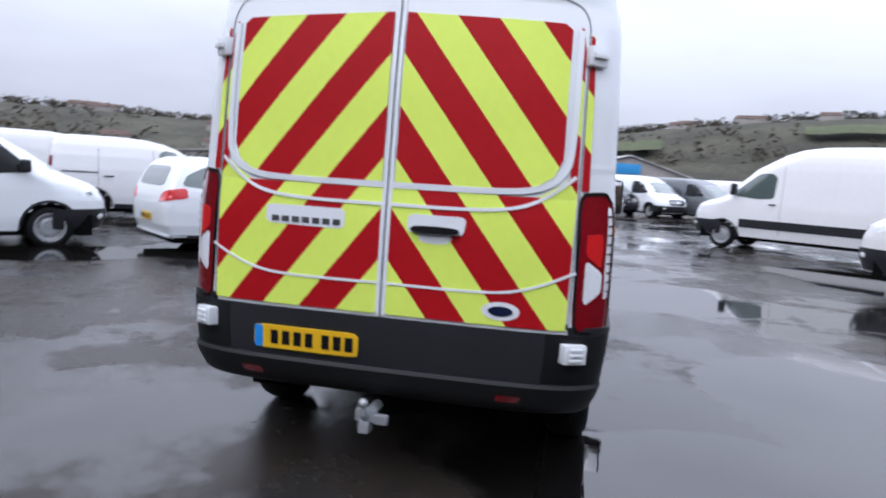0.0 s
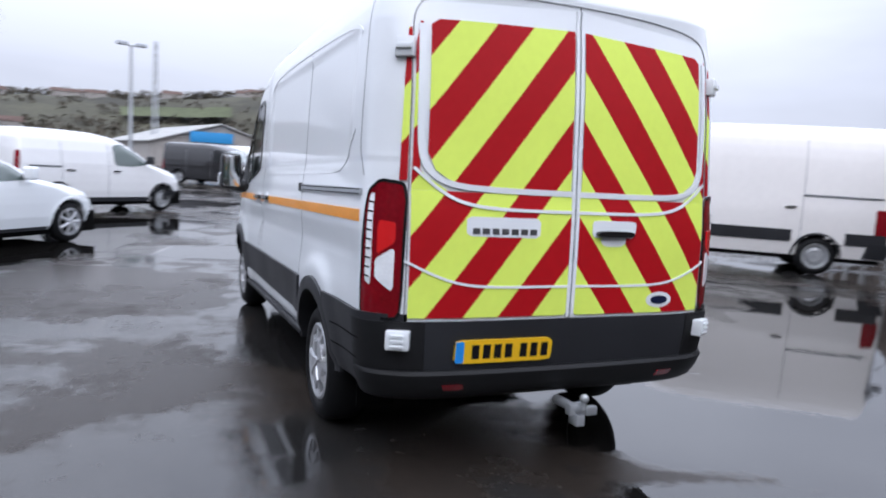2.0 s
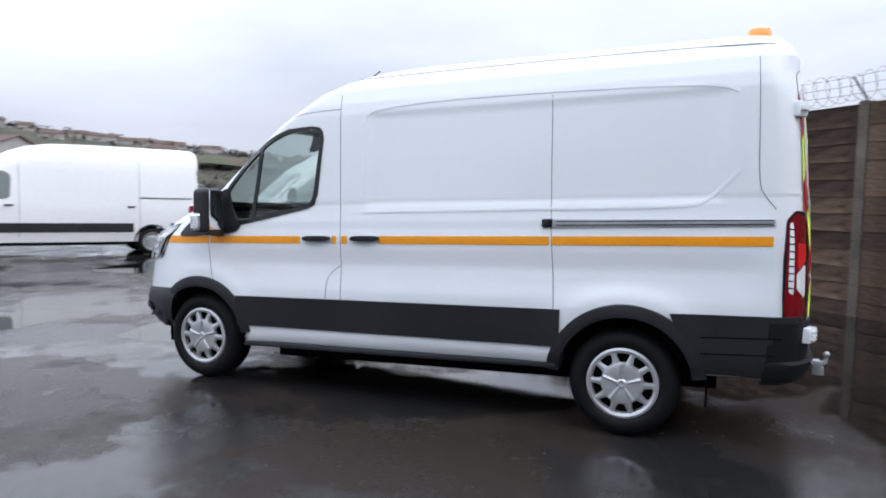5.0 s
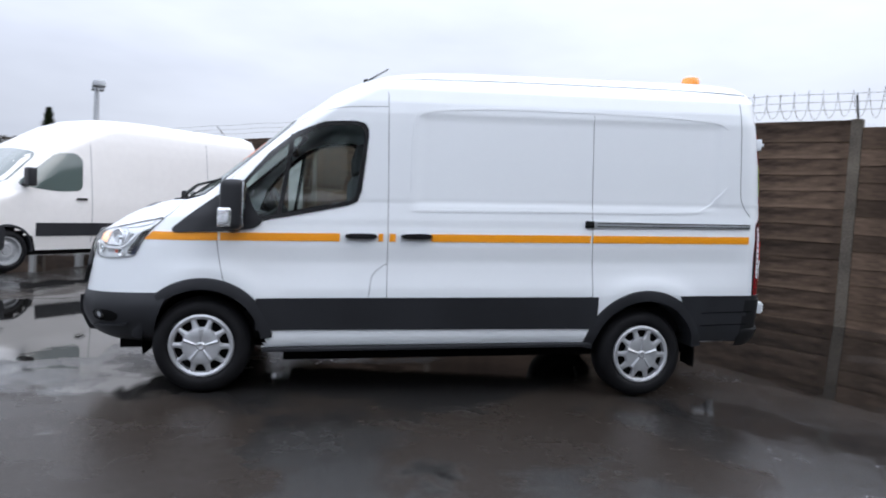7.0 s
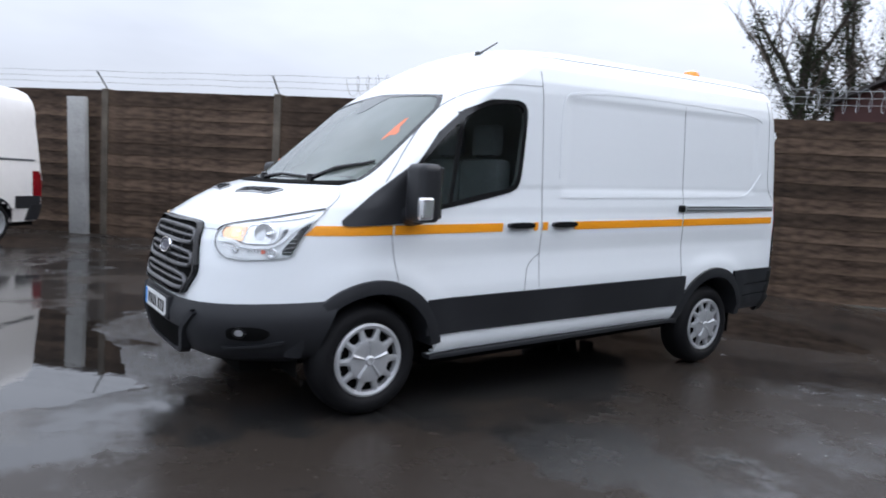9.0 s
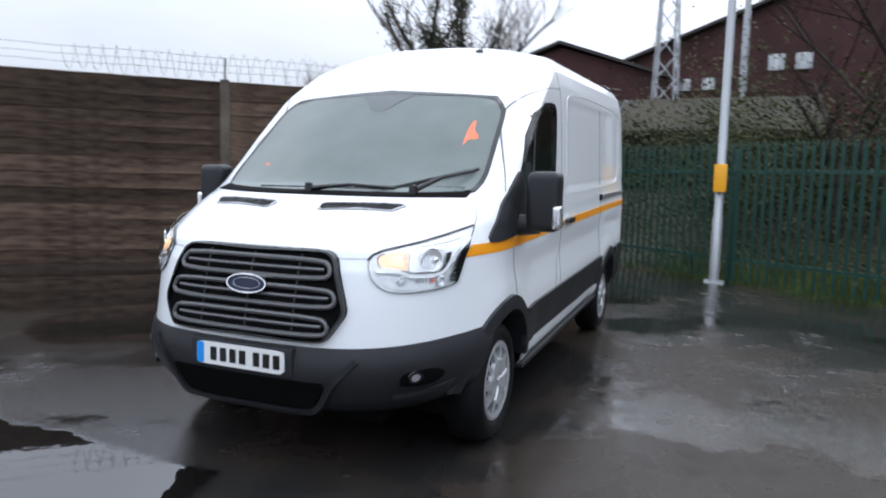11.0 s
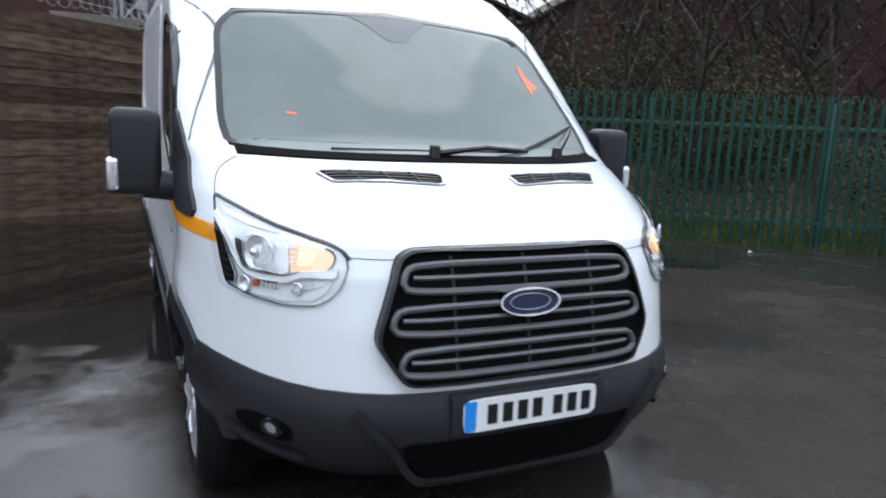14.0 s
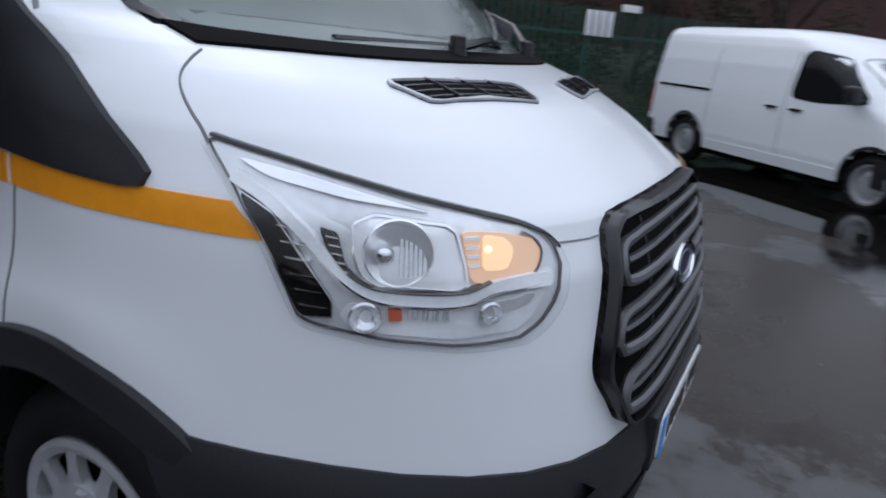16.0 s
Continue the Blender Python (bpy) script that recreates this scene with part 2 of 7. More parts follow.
TILE = mat("far_roof_tiles", (0.11, 0.07, 0.058), 0.9, var=0.2, scale=0.5)
SIGNWHITE = mat("white_sign", (0.78, 0.79, 0.80), 0.5)
SIGNBLUE = mat("blue_sign", (0.02, 0.25, 0.55), 0.5)
YELLOWBOX = mat("yellow_box", (0.90, 0.42, 0.02), 0.4)


def ground_material():
    m = bpy.data.materials.new("wet_asphalt")
    m.use_nodes = True
    nt = m.node_tree
    b = nt.nodes["Principled BSDF"]
    L = nt.links.new
    tc = nt.nodes.new("ShaderNodeTexCoord")

    def noise_of(scale, detail=4, rough=0.5):
        n = nt.nodes.new("ShaderNodeTexNoise")
        n.inputs["Scale"].default_value, n.inputs["Detail"].default_value, n.inputs["Roughness"].default_value = scale, detail, rough
        L(tc.outputs["Object"], n.inputs["Vector"])
        return n.outputs[0]

    def ranged(src, a, b_, c=0.0, d=1.0):
        r = nt.nodes.new("ShaderNodeMapRange")
        r.interpolation_type = "SMOOTHSTEP"
        for k, v in zip((1, 2, 3, 4), (a, b_, c, d)):
            r.inputs[k].default_value = v
        L(src, r.inputs[0])
        return r.outputs[0]

    def math_of(op, a, b_):
        n = nt.nodes.new("ShaderNodeMath")
        n.operation = op
        for k, v in enumerate((a, b_)):
            if isinstance(v, float):
                n.inputs[k].default_value = v
            else:
                L(v, n.inputs[k])
        return n.outputs[0]

    def pool(x, y, rx, ry, turn):
        """A shallow hollow that holds water: 1 at its middle, 0 at its rim."""
        mp_ = nt.nodes.new("ShaderNodeMapping")
        mp_.vector_type = "TEXTURE"
        mp_.inputs["Location"].default_value = (x, y, 0)
        mp_.inputs["Rotation"].default_value = (0, 0, radians(turn))
        mp_.inputs["Scale"].default_value = (rx, ry, 50)
        L(tc.outputs["Object"], mp_.inputs["Vector"])
        g = nt.nodes.new("ShaderNodeTexGradient")
        g.gradient_type = "SPHERICAL"
        L(mp_.outputs[0], g.inputs["Vector"])
        return g.outputs[0]

    hollow = None
    for p in POOLS:
        h = pool(*p)
        hollow = h if hollow is None else math_of("MAXIMUM", hollow, h)
    wob = math_of("MULTIPLY", noise_of(0.9, 9, 0.66), 0.9)
    wide = math_of("MULTIPLY", noise_of(0.28, 3), 0.55)
    level = math_of("ADD", math_of("ADD", math_of("MULTIPLY", hollow, 1.1), wob), wide)
    water = ranged(level, 0.86, 0.95)
    damp = ranged(level, 0.60, 0.80)
    fine = noise_of(70, 5, 0.7)
    stone = noise_of(160, 2)
    patch = noise_of(0.45, 5, 0.6)
    ramp = nt.nodes.new("ShaderNodeValToRGB")
    ramp.color_ramp.elements[0].position, ramp.color_ramp.elements[0].color = 0.3, (0.007, 0.007, 0.0073, 1)
    ramp.color_ramp.elements[1].position, ramp.color_ramp.elements[1].color = 0.7, (0.030, 0.029, 0.028, 1)
    L(math_of("ADD", math_of("MULTIPLY", patch, 0.6), math_of("MULTIPLY", fine, 0.4)), ramp.inputs[0])
    mixc = nt.nodes.new("ShaderNodeMixRGB")
    mixc.inputs[2].default_value = (0.007, 0.0065, 0.006, 1)
    L(water, mixc.inputs[0])
    L(ramp.outputs[0], mixc.inputs[1])
    # a thin film of water lies over most of the yard; worn, rougher patches stand out of it
    film = ranged(noise_of(0.30, 9, 0.58), 0.475, 0.525)
    worn = None
    for p in WORN:
        h = pool(*p)
        worn = h if worn is None else math_of("MAXIMUM", worn, h)
    film = math_of("MAXIMUM", film, ranged(math_of("ADD", worn, math_of("MULTIPLY", noise_of(1.6, 6, 0.65), 0.9)), 0.66, 0.92))
    pale = nt.nodes.new("ShaderNodeMixRGB")
    pale.inputs[2].default_value = (0.030, 0.028, 0.026, 1)
    L(math_of("MULTIPLY", math_of("MULTIPLY", film, math_of("SUBTRACT", 1.0, water)), ranged(fine, 0.30, 0.75, 0.35, 1.0)), pale.inputs[0])
    L(mixc.outputs[0], pale.inputs[1])
    grit = None
    for p in GRIT:
        h = pool(*p)
        grit = h if grit is None else math_of("MAXIMUM", grit, h)
    dull = math_of("MAXIMUM", ranged(noise_of(0.47, 10, 0.62), 0.49, 0.56), ranged(math_of("ADD", grit, math_of("MULTIPLY", noise_of(1.1, 9, 0.68), 1.1)), 0.74, 0.86))
    dull = math_of("MULTIPLY", dull, math_of("SUBTRACT", 1.0, water))
    mud = nt.nodes.new("ShaderNodeMixRGB")
    mud.inputs[2].default_value = (0.030, 0.0245, 0.0205, 1)
    L(dull, mud.inputs[0])
    L(pale.outputs[0], mud.inputs[1])
    L(mud.outputs[0], b.inputs["Base Color"])
    speck = ranged(noise_of(6.0, 4, 0.6), 0.45, 0.70)
    dry = math_of("ADD", math_of("MULTIPLY", film, math_of("ADD", math_of("MULTIPLY", speck, 0.16), 0.20)), 0.05)
    r1 = nt.nodes.new("ShaderNodeMixRGB")
    L(damp, r1.inputs[0])
    L(dry, r1.inputs[1])
    r1.inputs[2].default_value = (0.045, 0.045, 0.045, 1)
    r2 = nt.nodes.new("ShaderNodeMixRGB")
    L(water, r2.inputs[0])
    L(r1.outputs[0], r2.inputs[1])
    r2.inputs[2].default_value = (0.025, 0.025, 0.025, 1)
    L(math_of("ADD", r2.outputs[0], math_of("MULTIPLY", dull, 0.20)), b.inputs["Roughness"])
    b.inputs["IOR"].default_value = 1.55
    L(math_of("SUBTRACT", math_of("ADD", math_of("MULTIPLY", water, 0.3), 0.55), math_of("MULTIPLY", dull, 0.43)), b.inputs["Specular IOR Level"])
    grain = math_of("MULTIPLY", math_of("ADD", fine, stone), math_of("MULTIPLY", math_of("ADD", math_of("MULTIPLY", film, 0.75), 0.06), math_of("SUBTRACT", 1.0, water)))
    ripple = math_of("MULTIPLY", noise_of(9.0, 3), 0.22)
    swell = math_of("MULTIPLY", noise_of(1.3, 3), 0.8)
    b1 = nt.nodes.new("ShaderNodeBump")
    b1.inputs["Strength"].default_value, b1.inputs["Distance"].default_value = 0.16, 0.010
    L(math_of("ADD", grain, math_of("ADD", ripple, math_of("MULTIPLY", swell, math_of("SUBTRACT", 1.0, water)))), b1.inputs["Height"])
    L(b1.outputs[0], b.inputs["Normal"])
    return m


# hollows that hold water: x, y, radii, turn
POOLS = [
    (1.2, 4.9, 1.7, 0.75, 5), (1.9, -0.6, 1.7, 1.1, 0), (3.0, 1.2, 1.4, 2.0, 0), (3.2, -2.6, 3.4, 2.6, 40), (5.4, 1.0, 3.2, 1.8, 43), (-4.6, 6.4, 2.2, 1.4, 35), (-0.6, 7.2, 1.8, 0.9, 0), (-3.4, 8.0, 2.4, 1.4, 60),
    (-2.6, 11.0, 3.0, 1.6, 30), (7.0, 9.0, 3.4, 2.2, 140), (-6.6, 4.4, 2.0, 1.0, 40), (-4.6, -0.6, 1.5, 0.7, 150), (2.4, 5.6, 1.3, 1.6, 20), (-8.6, 3.0, 1.6, 0.9, 44),
    (0.2, -2.3, 1.7, 1.1, 0),
]
# worn, duller patches
WORN = [(-2.7, 1.4, 1.9, 3.8, 0)]
# brown gritty patches
GRIT = [(-2.5, 4.2, 2.2, 2.0, 0), (-4.4, 1.6, 1.8, 2.4, 0)]
ASPHALT = ground_material()

# ---- building tools ----


def link_mesh(name, bm, material, smooth=True):
    me = bpy.data.meshes.new(name)
    bm.normal_update()
    bm.to_mesh(me)
    bm.free()
    for mt in material if isinstance(material, (list, tuple)) else [material]:
        me.materials.append(mt)
    if smooth:
        me.polygons.foreach_set("use_smooth", [True] * len(me.polygons))
        me.set_sharp_from_angle(angle=radians(38))
    return new(name, me)


def part(name, bm, material, parent, label="", smooth=True):
    ob = link_mesh(name, bm, material, smooth)
    ob.parent = parent
    if label:
        tagged(ob, label)
    return ob


def empty(name, m=None):
    ob = new(name)
    ob.empty_display_size = 0.2
    if m is not None:
        ob.matrix_world = m
    return ob


def box(bm, x0, x1, y0, y1, z0, z1, bevel=0.0, seg=2):
    r = bmesh.ops.create_cube(bm, size=1.0, matrix=Matrix.LocRotScale(((x0 + x1) / 2, (y0 + y1) / 2, (z0 + z1) / 2), None, (x1 - x0, y1 - y0, z1 - z0)))
    if bevel:
        es = {e for v in r["verts"] for e in v.link_edges}
        bmesh.ops.bevel(bm, geom=list(es), offset=bevel, segments=seg, affect="EDGES", profile=0.6)
    return r["verts"]


def tube(bm, pts, radii, n=8, caps=True):
    """A tube along pts; radii: one number or one for each point."""
    pts = [Vector(p) for p in pts]
    if not isinstance(radii, (list, tuple)):
        radii = [radii] * len(pts)
    rings, ref = [], None
    for i, p in enumerate(pts):
        d = (pts[min(i + 1, len(pts) - 1)] - pts[max(i - 1, 0)]).normalized()
        if ref is None:
            ref = d.cross(Vector((0, 0, 1)) if abs(d.z) < 0.9 else Vector((1, 0, 0))).normalized()
        a = (ref - d * ref.dot(d)).normalized()
        ref, c = a, d.cross(a)
        rings.append([bm.verts.new(p + radii[i] * (a * math.cos(6.28319 * k / n) + c * math.sin(6.28319 * k / n))) for k in range(n)])
    for r0, r1 in zip(rings, rings[1:]):
        for k in range(n):
            bm.faces.new((r0[k], r0[(k + 1) % n], r1[(k + 1) % n], r1[k]))
    if caps:
        bm.faces.new(rings[0][::-1])
        bm.faces.new(rings[-1])


def lathe(bm, prof, n=40, axis="x", centre=(0, 0, 0), close=False):
    """Turns a profile of (along, radius) about an axis."""
    cx, cy, cz = centre
    rings = []
    for a, r in prof:
        ring = []
        for k in range(n):
            c, s = math.cos(2 * math.pi * k / n) * r, math.sin(2 * math.pi * k / n) * r
            p = {"x": (cx + a, cy + c, cz + s), "y": (cx + c, cy + a, cz + s), "z": (cx + c, cy + s, cz + a)}[axis]
            ring.append(bm.verts.new(p))
        rings.append(ring)
    for r0, r1 in zip(rings, rings[1:]):
        for k in range(n):
            bm.faces.new((r0[k], r0[(k + 1) % n], r1[(k + 1) % n], r1[k]))
    if close:
        bm.faces.new(rings[0][::-1])
        bm.faces.new(rings[-1])
    bmesh.ops.recalc_face_normals(bm, faces=bm.faces)


def grid_faces(bm, rows, flip=False):
    vs = [[bm.verts.new(p) for p in row] for row in rows]
    for r0, r1 in zip(vs, vs[1:]):
        for k in range(len(r0) - 1):
            f = (r0[k], r0[k + 1], r1[k + 1], r1[k])
            bm.faces.new(f[::-1] if flip else f)
    return vs


def smooth_path(pts, n):
    """n points along the polyline pts, rounded a little."""
    p = np.array(pts, float)
    for _ in range(2):
        q = np.empty((2 * len(p) - 2, p.shape[1]))
        q[0::2], q[1::2] = 0.75 * p[:-1] + 0.25 * p[1:], 0.25 * p[:-1] + 0.75 * p[1:]
        p = np.vstack([p[:1], q, p[-1:]])
    s = np.r_[0, np.cumsum(np.linalg.norm(np.diff(p, axis=0), axis=1))]
    t = np.linspace(0, s[-1], n)
    return np.stack([np.interp(t, s, p[:, k]) for k in range(p.shape[1])], 1)


def rounded(poly, n, r=0.25):
    """A closed outline with its corners rounded, as n points."""
    p = np.array(poly, float)
    for _ in range(3):
        a = np.roll(p, -1, 0)
        q = np.empty((2 * len(p), p.shape[1]))
        q[0::2], q[1::2] = (1 - r) * p + r * a, r * p + (1 - r) * a
        p = q
    c = np.vstack([p, p[:1]])
    s = np.r_[0, np.cumsum(np.linalg.norm(np.diff(c, axis=0), axis=1))]
    t = np.linspace(0, s[-1], n, endpoint=False)
    return np.stack([np.interp(t, s, c[:, k]) for k in range(p.shape[1])], 1)


class Shell:
    """A vehicle's outer skin: a stack of level outlines, each rounded at the nose and at the tail.
    Keys: height: nose, depth of the nose's curve, its two powers, half width, tail."""

    def __init__(self, keys, ny=56, nh=46, rake=0.0, corner=(0.10, 9.0), press=None):
        k = np.array(keys, float)
        self.k, self.rake, self.corner, self.press = k, rake, corner, press
        hs = np.unique(np.r_[np.linspace(k[0, 0], k[-1, 0], nh), k[:, 0]])
        self.rows = [self.ring(h, ny) for h in hs]
        self.bm = bmesh.new()
        full = [np.vstack([r, (r * (-1, 1, 1))[-2:0:-1]]) for r in self.rows]
        vs = [[self.bm.verts.new(p) for p in row] for row in full]
        n = len(vs[0])
        for r0, r1 in zip(vs, vs[1:]):
            for j in range(n):
                self.bm.faces.new((r0[j], r1[j], r1[(j + 1) % n], r0[(j + 1) % n]))
        self.bm.faces.new(vs[-1])
        bmesh.ops.recalc_face_normals(self.bm, faces=self.bm.faces)
        if sum((f.normal.x * f.calc_center_median().x for f in self.bm.faces)) < 0:
            bmesh.ops.reverse_faces(self.bm, faces=self.bm.faces)
        self.tree = BVHTree.FromBMesh(self.bm)

    def at(self, h):
        return [np.interp(h, self.k[:, 0], self.k[:, c]) for c in range(1, self.k.shape[1])]

    def ring(self, h, ny):
        nose, depth, p, q, w, tail = self.at(h)
        xs = np.array([0, 0.12, 0.24, 0.36, 0.48, 0.58, 0.67, 0.75, 0.82, 0.88, 0.925, 0.955, 0.975, 0.988, 0.996])
        front = np.stack([w * xs, nose - depth + depth * (1 - xs**p) ** (1 / q), np.full(len(xs), h)], 1)
        deep, power = self.corner
        side_y = np.linspace(nose - depth, tail + deep, ny)
        side = np.stack([np.full(ny, w), side_y, np.full(ny, h)], 1)
        xr = xs[::-1]
        back = np.stack([w * xr, tail + deep - deep * (1 - xr**power) ** 0.5, np.full(len(xs), h)], 1)
        ring = np.vstack([front, side, back])
        if self.press:
            ring[:, 0] += [self.press(y, h) * (x / w) ** 6 for x, y, _ in ring]
        return ring

    def hit(self, eye, way):
        loc, nor, _, _ = self.tree.ray_cast(Vector(eye), Vector(way))
        if loc is None:
            loc, nor, _, _ = self.tree.find_nearest(Vector(eye))
        return loc, nor

    def side(self, y, h, s, off=0.0):
        loc, nor = self.hit((s * 3.0, y, h), (-s, 0, 0))
        return loc + Vector((s, 0, 0)) * off

    def front(self, x, h, off=0.0):
        loc, nor = self.hit((x, 9.0, h), (0, -1, 0))
        return loc + Vector((0, 1, 0)) * off

    def rear(self, x, h, off=0.0):
        loc, nor = self.hit((x, -9.0, h), (0, 1, 0))
        return loc - Vector((0, 1, 0)) * off

    def round(self, deg, h, off=0.0, cy=3.3, back=False):
        """By the angle about a point inside the nose (or the tail)."""
        a = radians(deg)
        way = Vector((math.sin(a), -math.cos(a) if back else math.cos(a), 0))
        eye = Vector((0, cy, h)) + way * 3.0
        loc, nor = self.hit(eye, -way)
        return loc + way * off

    def top(self, x, y, off=0.0):
        loc, nor = self.hit((x, y, 5.0), (0, 0, -1))
        return loc + Vector((0, 0, off))

    def sheared(self, bm):
        for v in bm.verts:
            v.co.z += self.rake * (2.0 - v.co.y)
        return bm


def skin_patch(place, outline, off, thick, rings=5):
    """A plate lying on the skin within a closed outline; place maps (u, v, off) to a point. The rim reaches back into the skin."""
    bm = bmesh.new()
    o = np.array(outline, float)
    c = o.mean(0)
    vs = []
    for k in range(rings):
        f = 1 - k / rings
        vs.append([bm.verts.new(place(*(c + (p - c) * f), off)) for p in o])
    mid = bm.verts.new(place(*c, off))
    back = [bm.verts.new(place(*p, off - thick)) for p in o]
    n = len(o)
    for r0, r1 in zip([back] + vs, vs):
        for j in range(n):
            bm.faces.new((r0[j], r0[(j + 1) % n], r1[(j + 1) % n], r1[j]))
    for j in range(n):
        bm.faces.new((vs[-1][j], vs[-1][(j + 1) % n], mid))
    bmesh.ops.recalc_face_normals(bm, faces=bm.faces)
    return bm


def skin_band(place, lower, upper, off, thick, n=40, m=3):
    """A plate on the skin between two lines of (u, v)."""
    lo, up = smooth_path(lower, n), smooth_path(upper, n)
    bm = bmesh.new()
    rows = [[place(*(a + (b - a) * k / m), off) for a, b in zip(lo, up)] for k in range(m + 1)]
    rows = [[place(*a, off - thick) for a in lo]] + rows + [[place(*b, off - thick) for b in up]]
    vs = grid_faces(bm, rows)
    for e in (0, -1):
        bm.faces.new([r[e] for r in vs])
    bmesh.ops.recalc_face_normals(bm, faces=bm.faces)
    return bm


def skin_line(place, pts, width, off, n=40, unit=1.0):
    """A narrow strip on the skin along a line of (u, v); unit: metres to one step of u."""
    p = smooth_path(np.array(pts, float) * (unit, 1), n)
    if unit != 1.0:
        flat = place
        place = lambda u, v, o: flat(u / unit, v, o)
    d = np.gradient(p, axis=0)
    d /= np.linalg.norm(d, axis=1)[:, None] + 1e-9
    nrm = np.stack([-d[:, 1], d[:, 0]], 1)
    bm = bmesh.new()
    rows = [[place(*q, o) for q in p + nrm * w] for w, o in ((-width * 0.5, -0.004), (-width * 0.42, off), (width * 0.42, off), (width * 0.5, -0.004))]
    grid_faces(bm, rows)
    bmesh.ops.recalc_face_normals(bm, faces=bm.faces)
    return bm


def ring_of(place, outline, width, off, thick, unit=1.0):
    """A frame along a closed outline."""
    o = np.array(outline, float) * (unit, 1)
    if unit != 1.0:
        flat = place
        place = lambda u, v, f: flat(u / unit, v, f)
    c = o.mean(0)
    size = np.linalg.norm(o - c, axis=1)[:, None]
    inner = c + (o - c) * (1 - width / size)
    bm = bmesh.new()
    n = len(o)
    rows = [[bm.verts.new(place(*p, f)) for p in q] for q, f in ((o, off - thick), (o, off), (inner, off), (inner, off - thick))]
    for r0, r1 in zip(rows, rows[1:]):
        for j in range(n):
            bm.faces.new((r0[j], r0[(j + 1) % n], r1[(j + 1) % n], r1[j]))
    bmesh.ops.recalc_face_normals(bm, faces=bm.faces)
    return bm


def cut_window(bm, poly, axes, keep):
    """Opens the skin within a convex outline given in two axes; keep(centre) limits it to one side of the vehicle."""
    a, b = axes
    p = [Vector(q) for q in np.array(poly, float).tolist()]
    mid = sum(p, Vector((0, 0))) / len(p)
    planes = []
    for i, q in enumerate(p):
        d = p[(i + 1) % len(p)] - q
        nn = Vector((d.y, -d.x)).normalized()
        if nn.dot(mid - q) > 0:
            nn = -nn
        planes.append((q, nn))
    for q, nn in planes:
        co_, no_ = Vector((0, 0, 0)), Vector((0, 0, 0))
        co_[a], co_[b], no_[a], no_[b] = q.x, q.y, nn.x, nn.y
        near = [f for f in bm.faces if keep(f.calc_center_median()) and (Vector((f.calc_center_median()[a], f.calc_center_median()[b])) - mid).length < 1.5]
        es = list({e for f in near for e in f.edges})
        vs = list({v for f in near for v in f.verts})
        bmesh.ops.bisect_plane(bm, geom=near + es + vs, plane_co=co_, plane_no=no_, dist=1e-5)
    gone = []
    for f in bm.faces:
        c = f.calc_center_median()
        if keep(c) and all((Vector((c[a], c[b])) - q).dot(nn) < 1e-5 for q, nn in planes):
            gone.append(f)
    bmesh.ops.delete(bm, geom=gone, context="FACES")


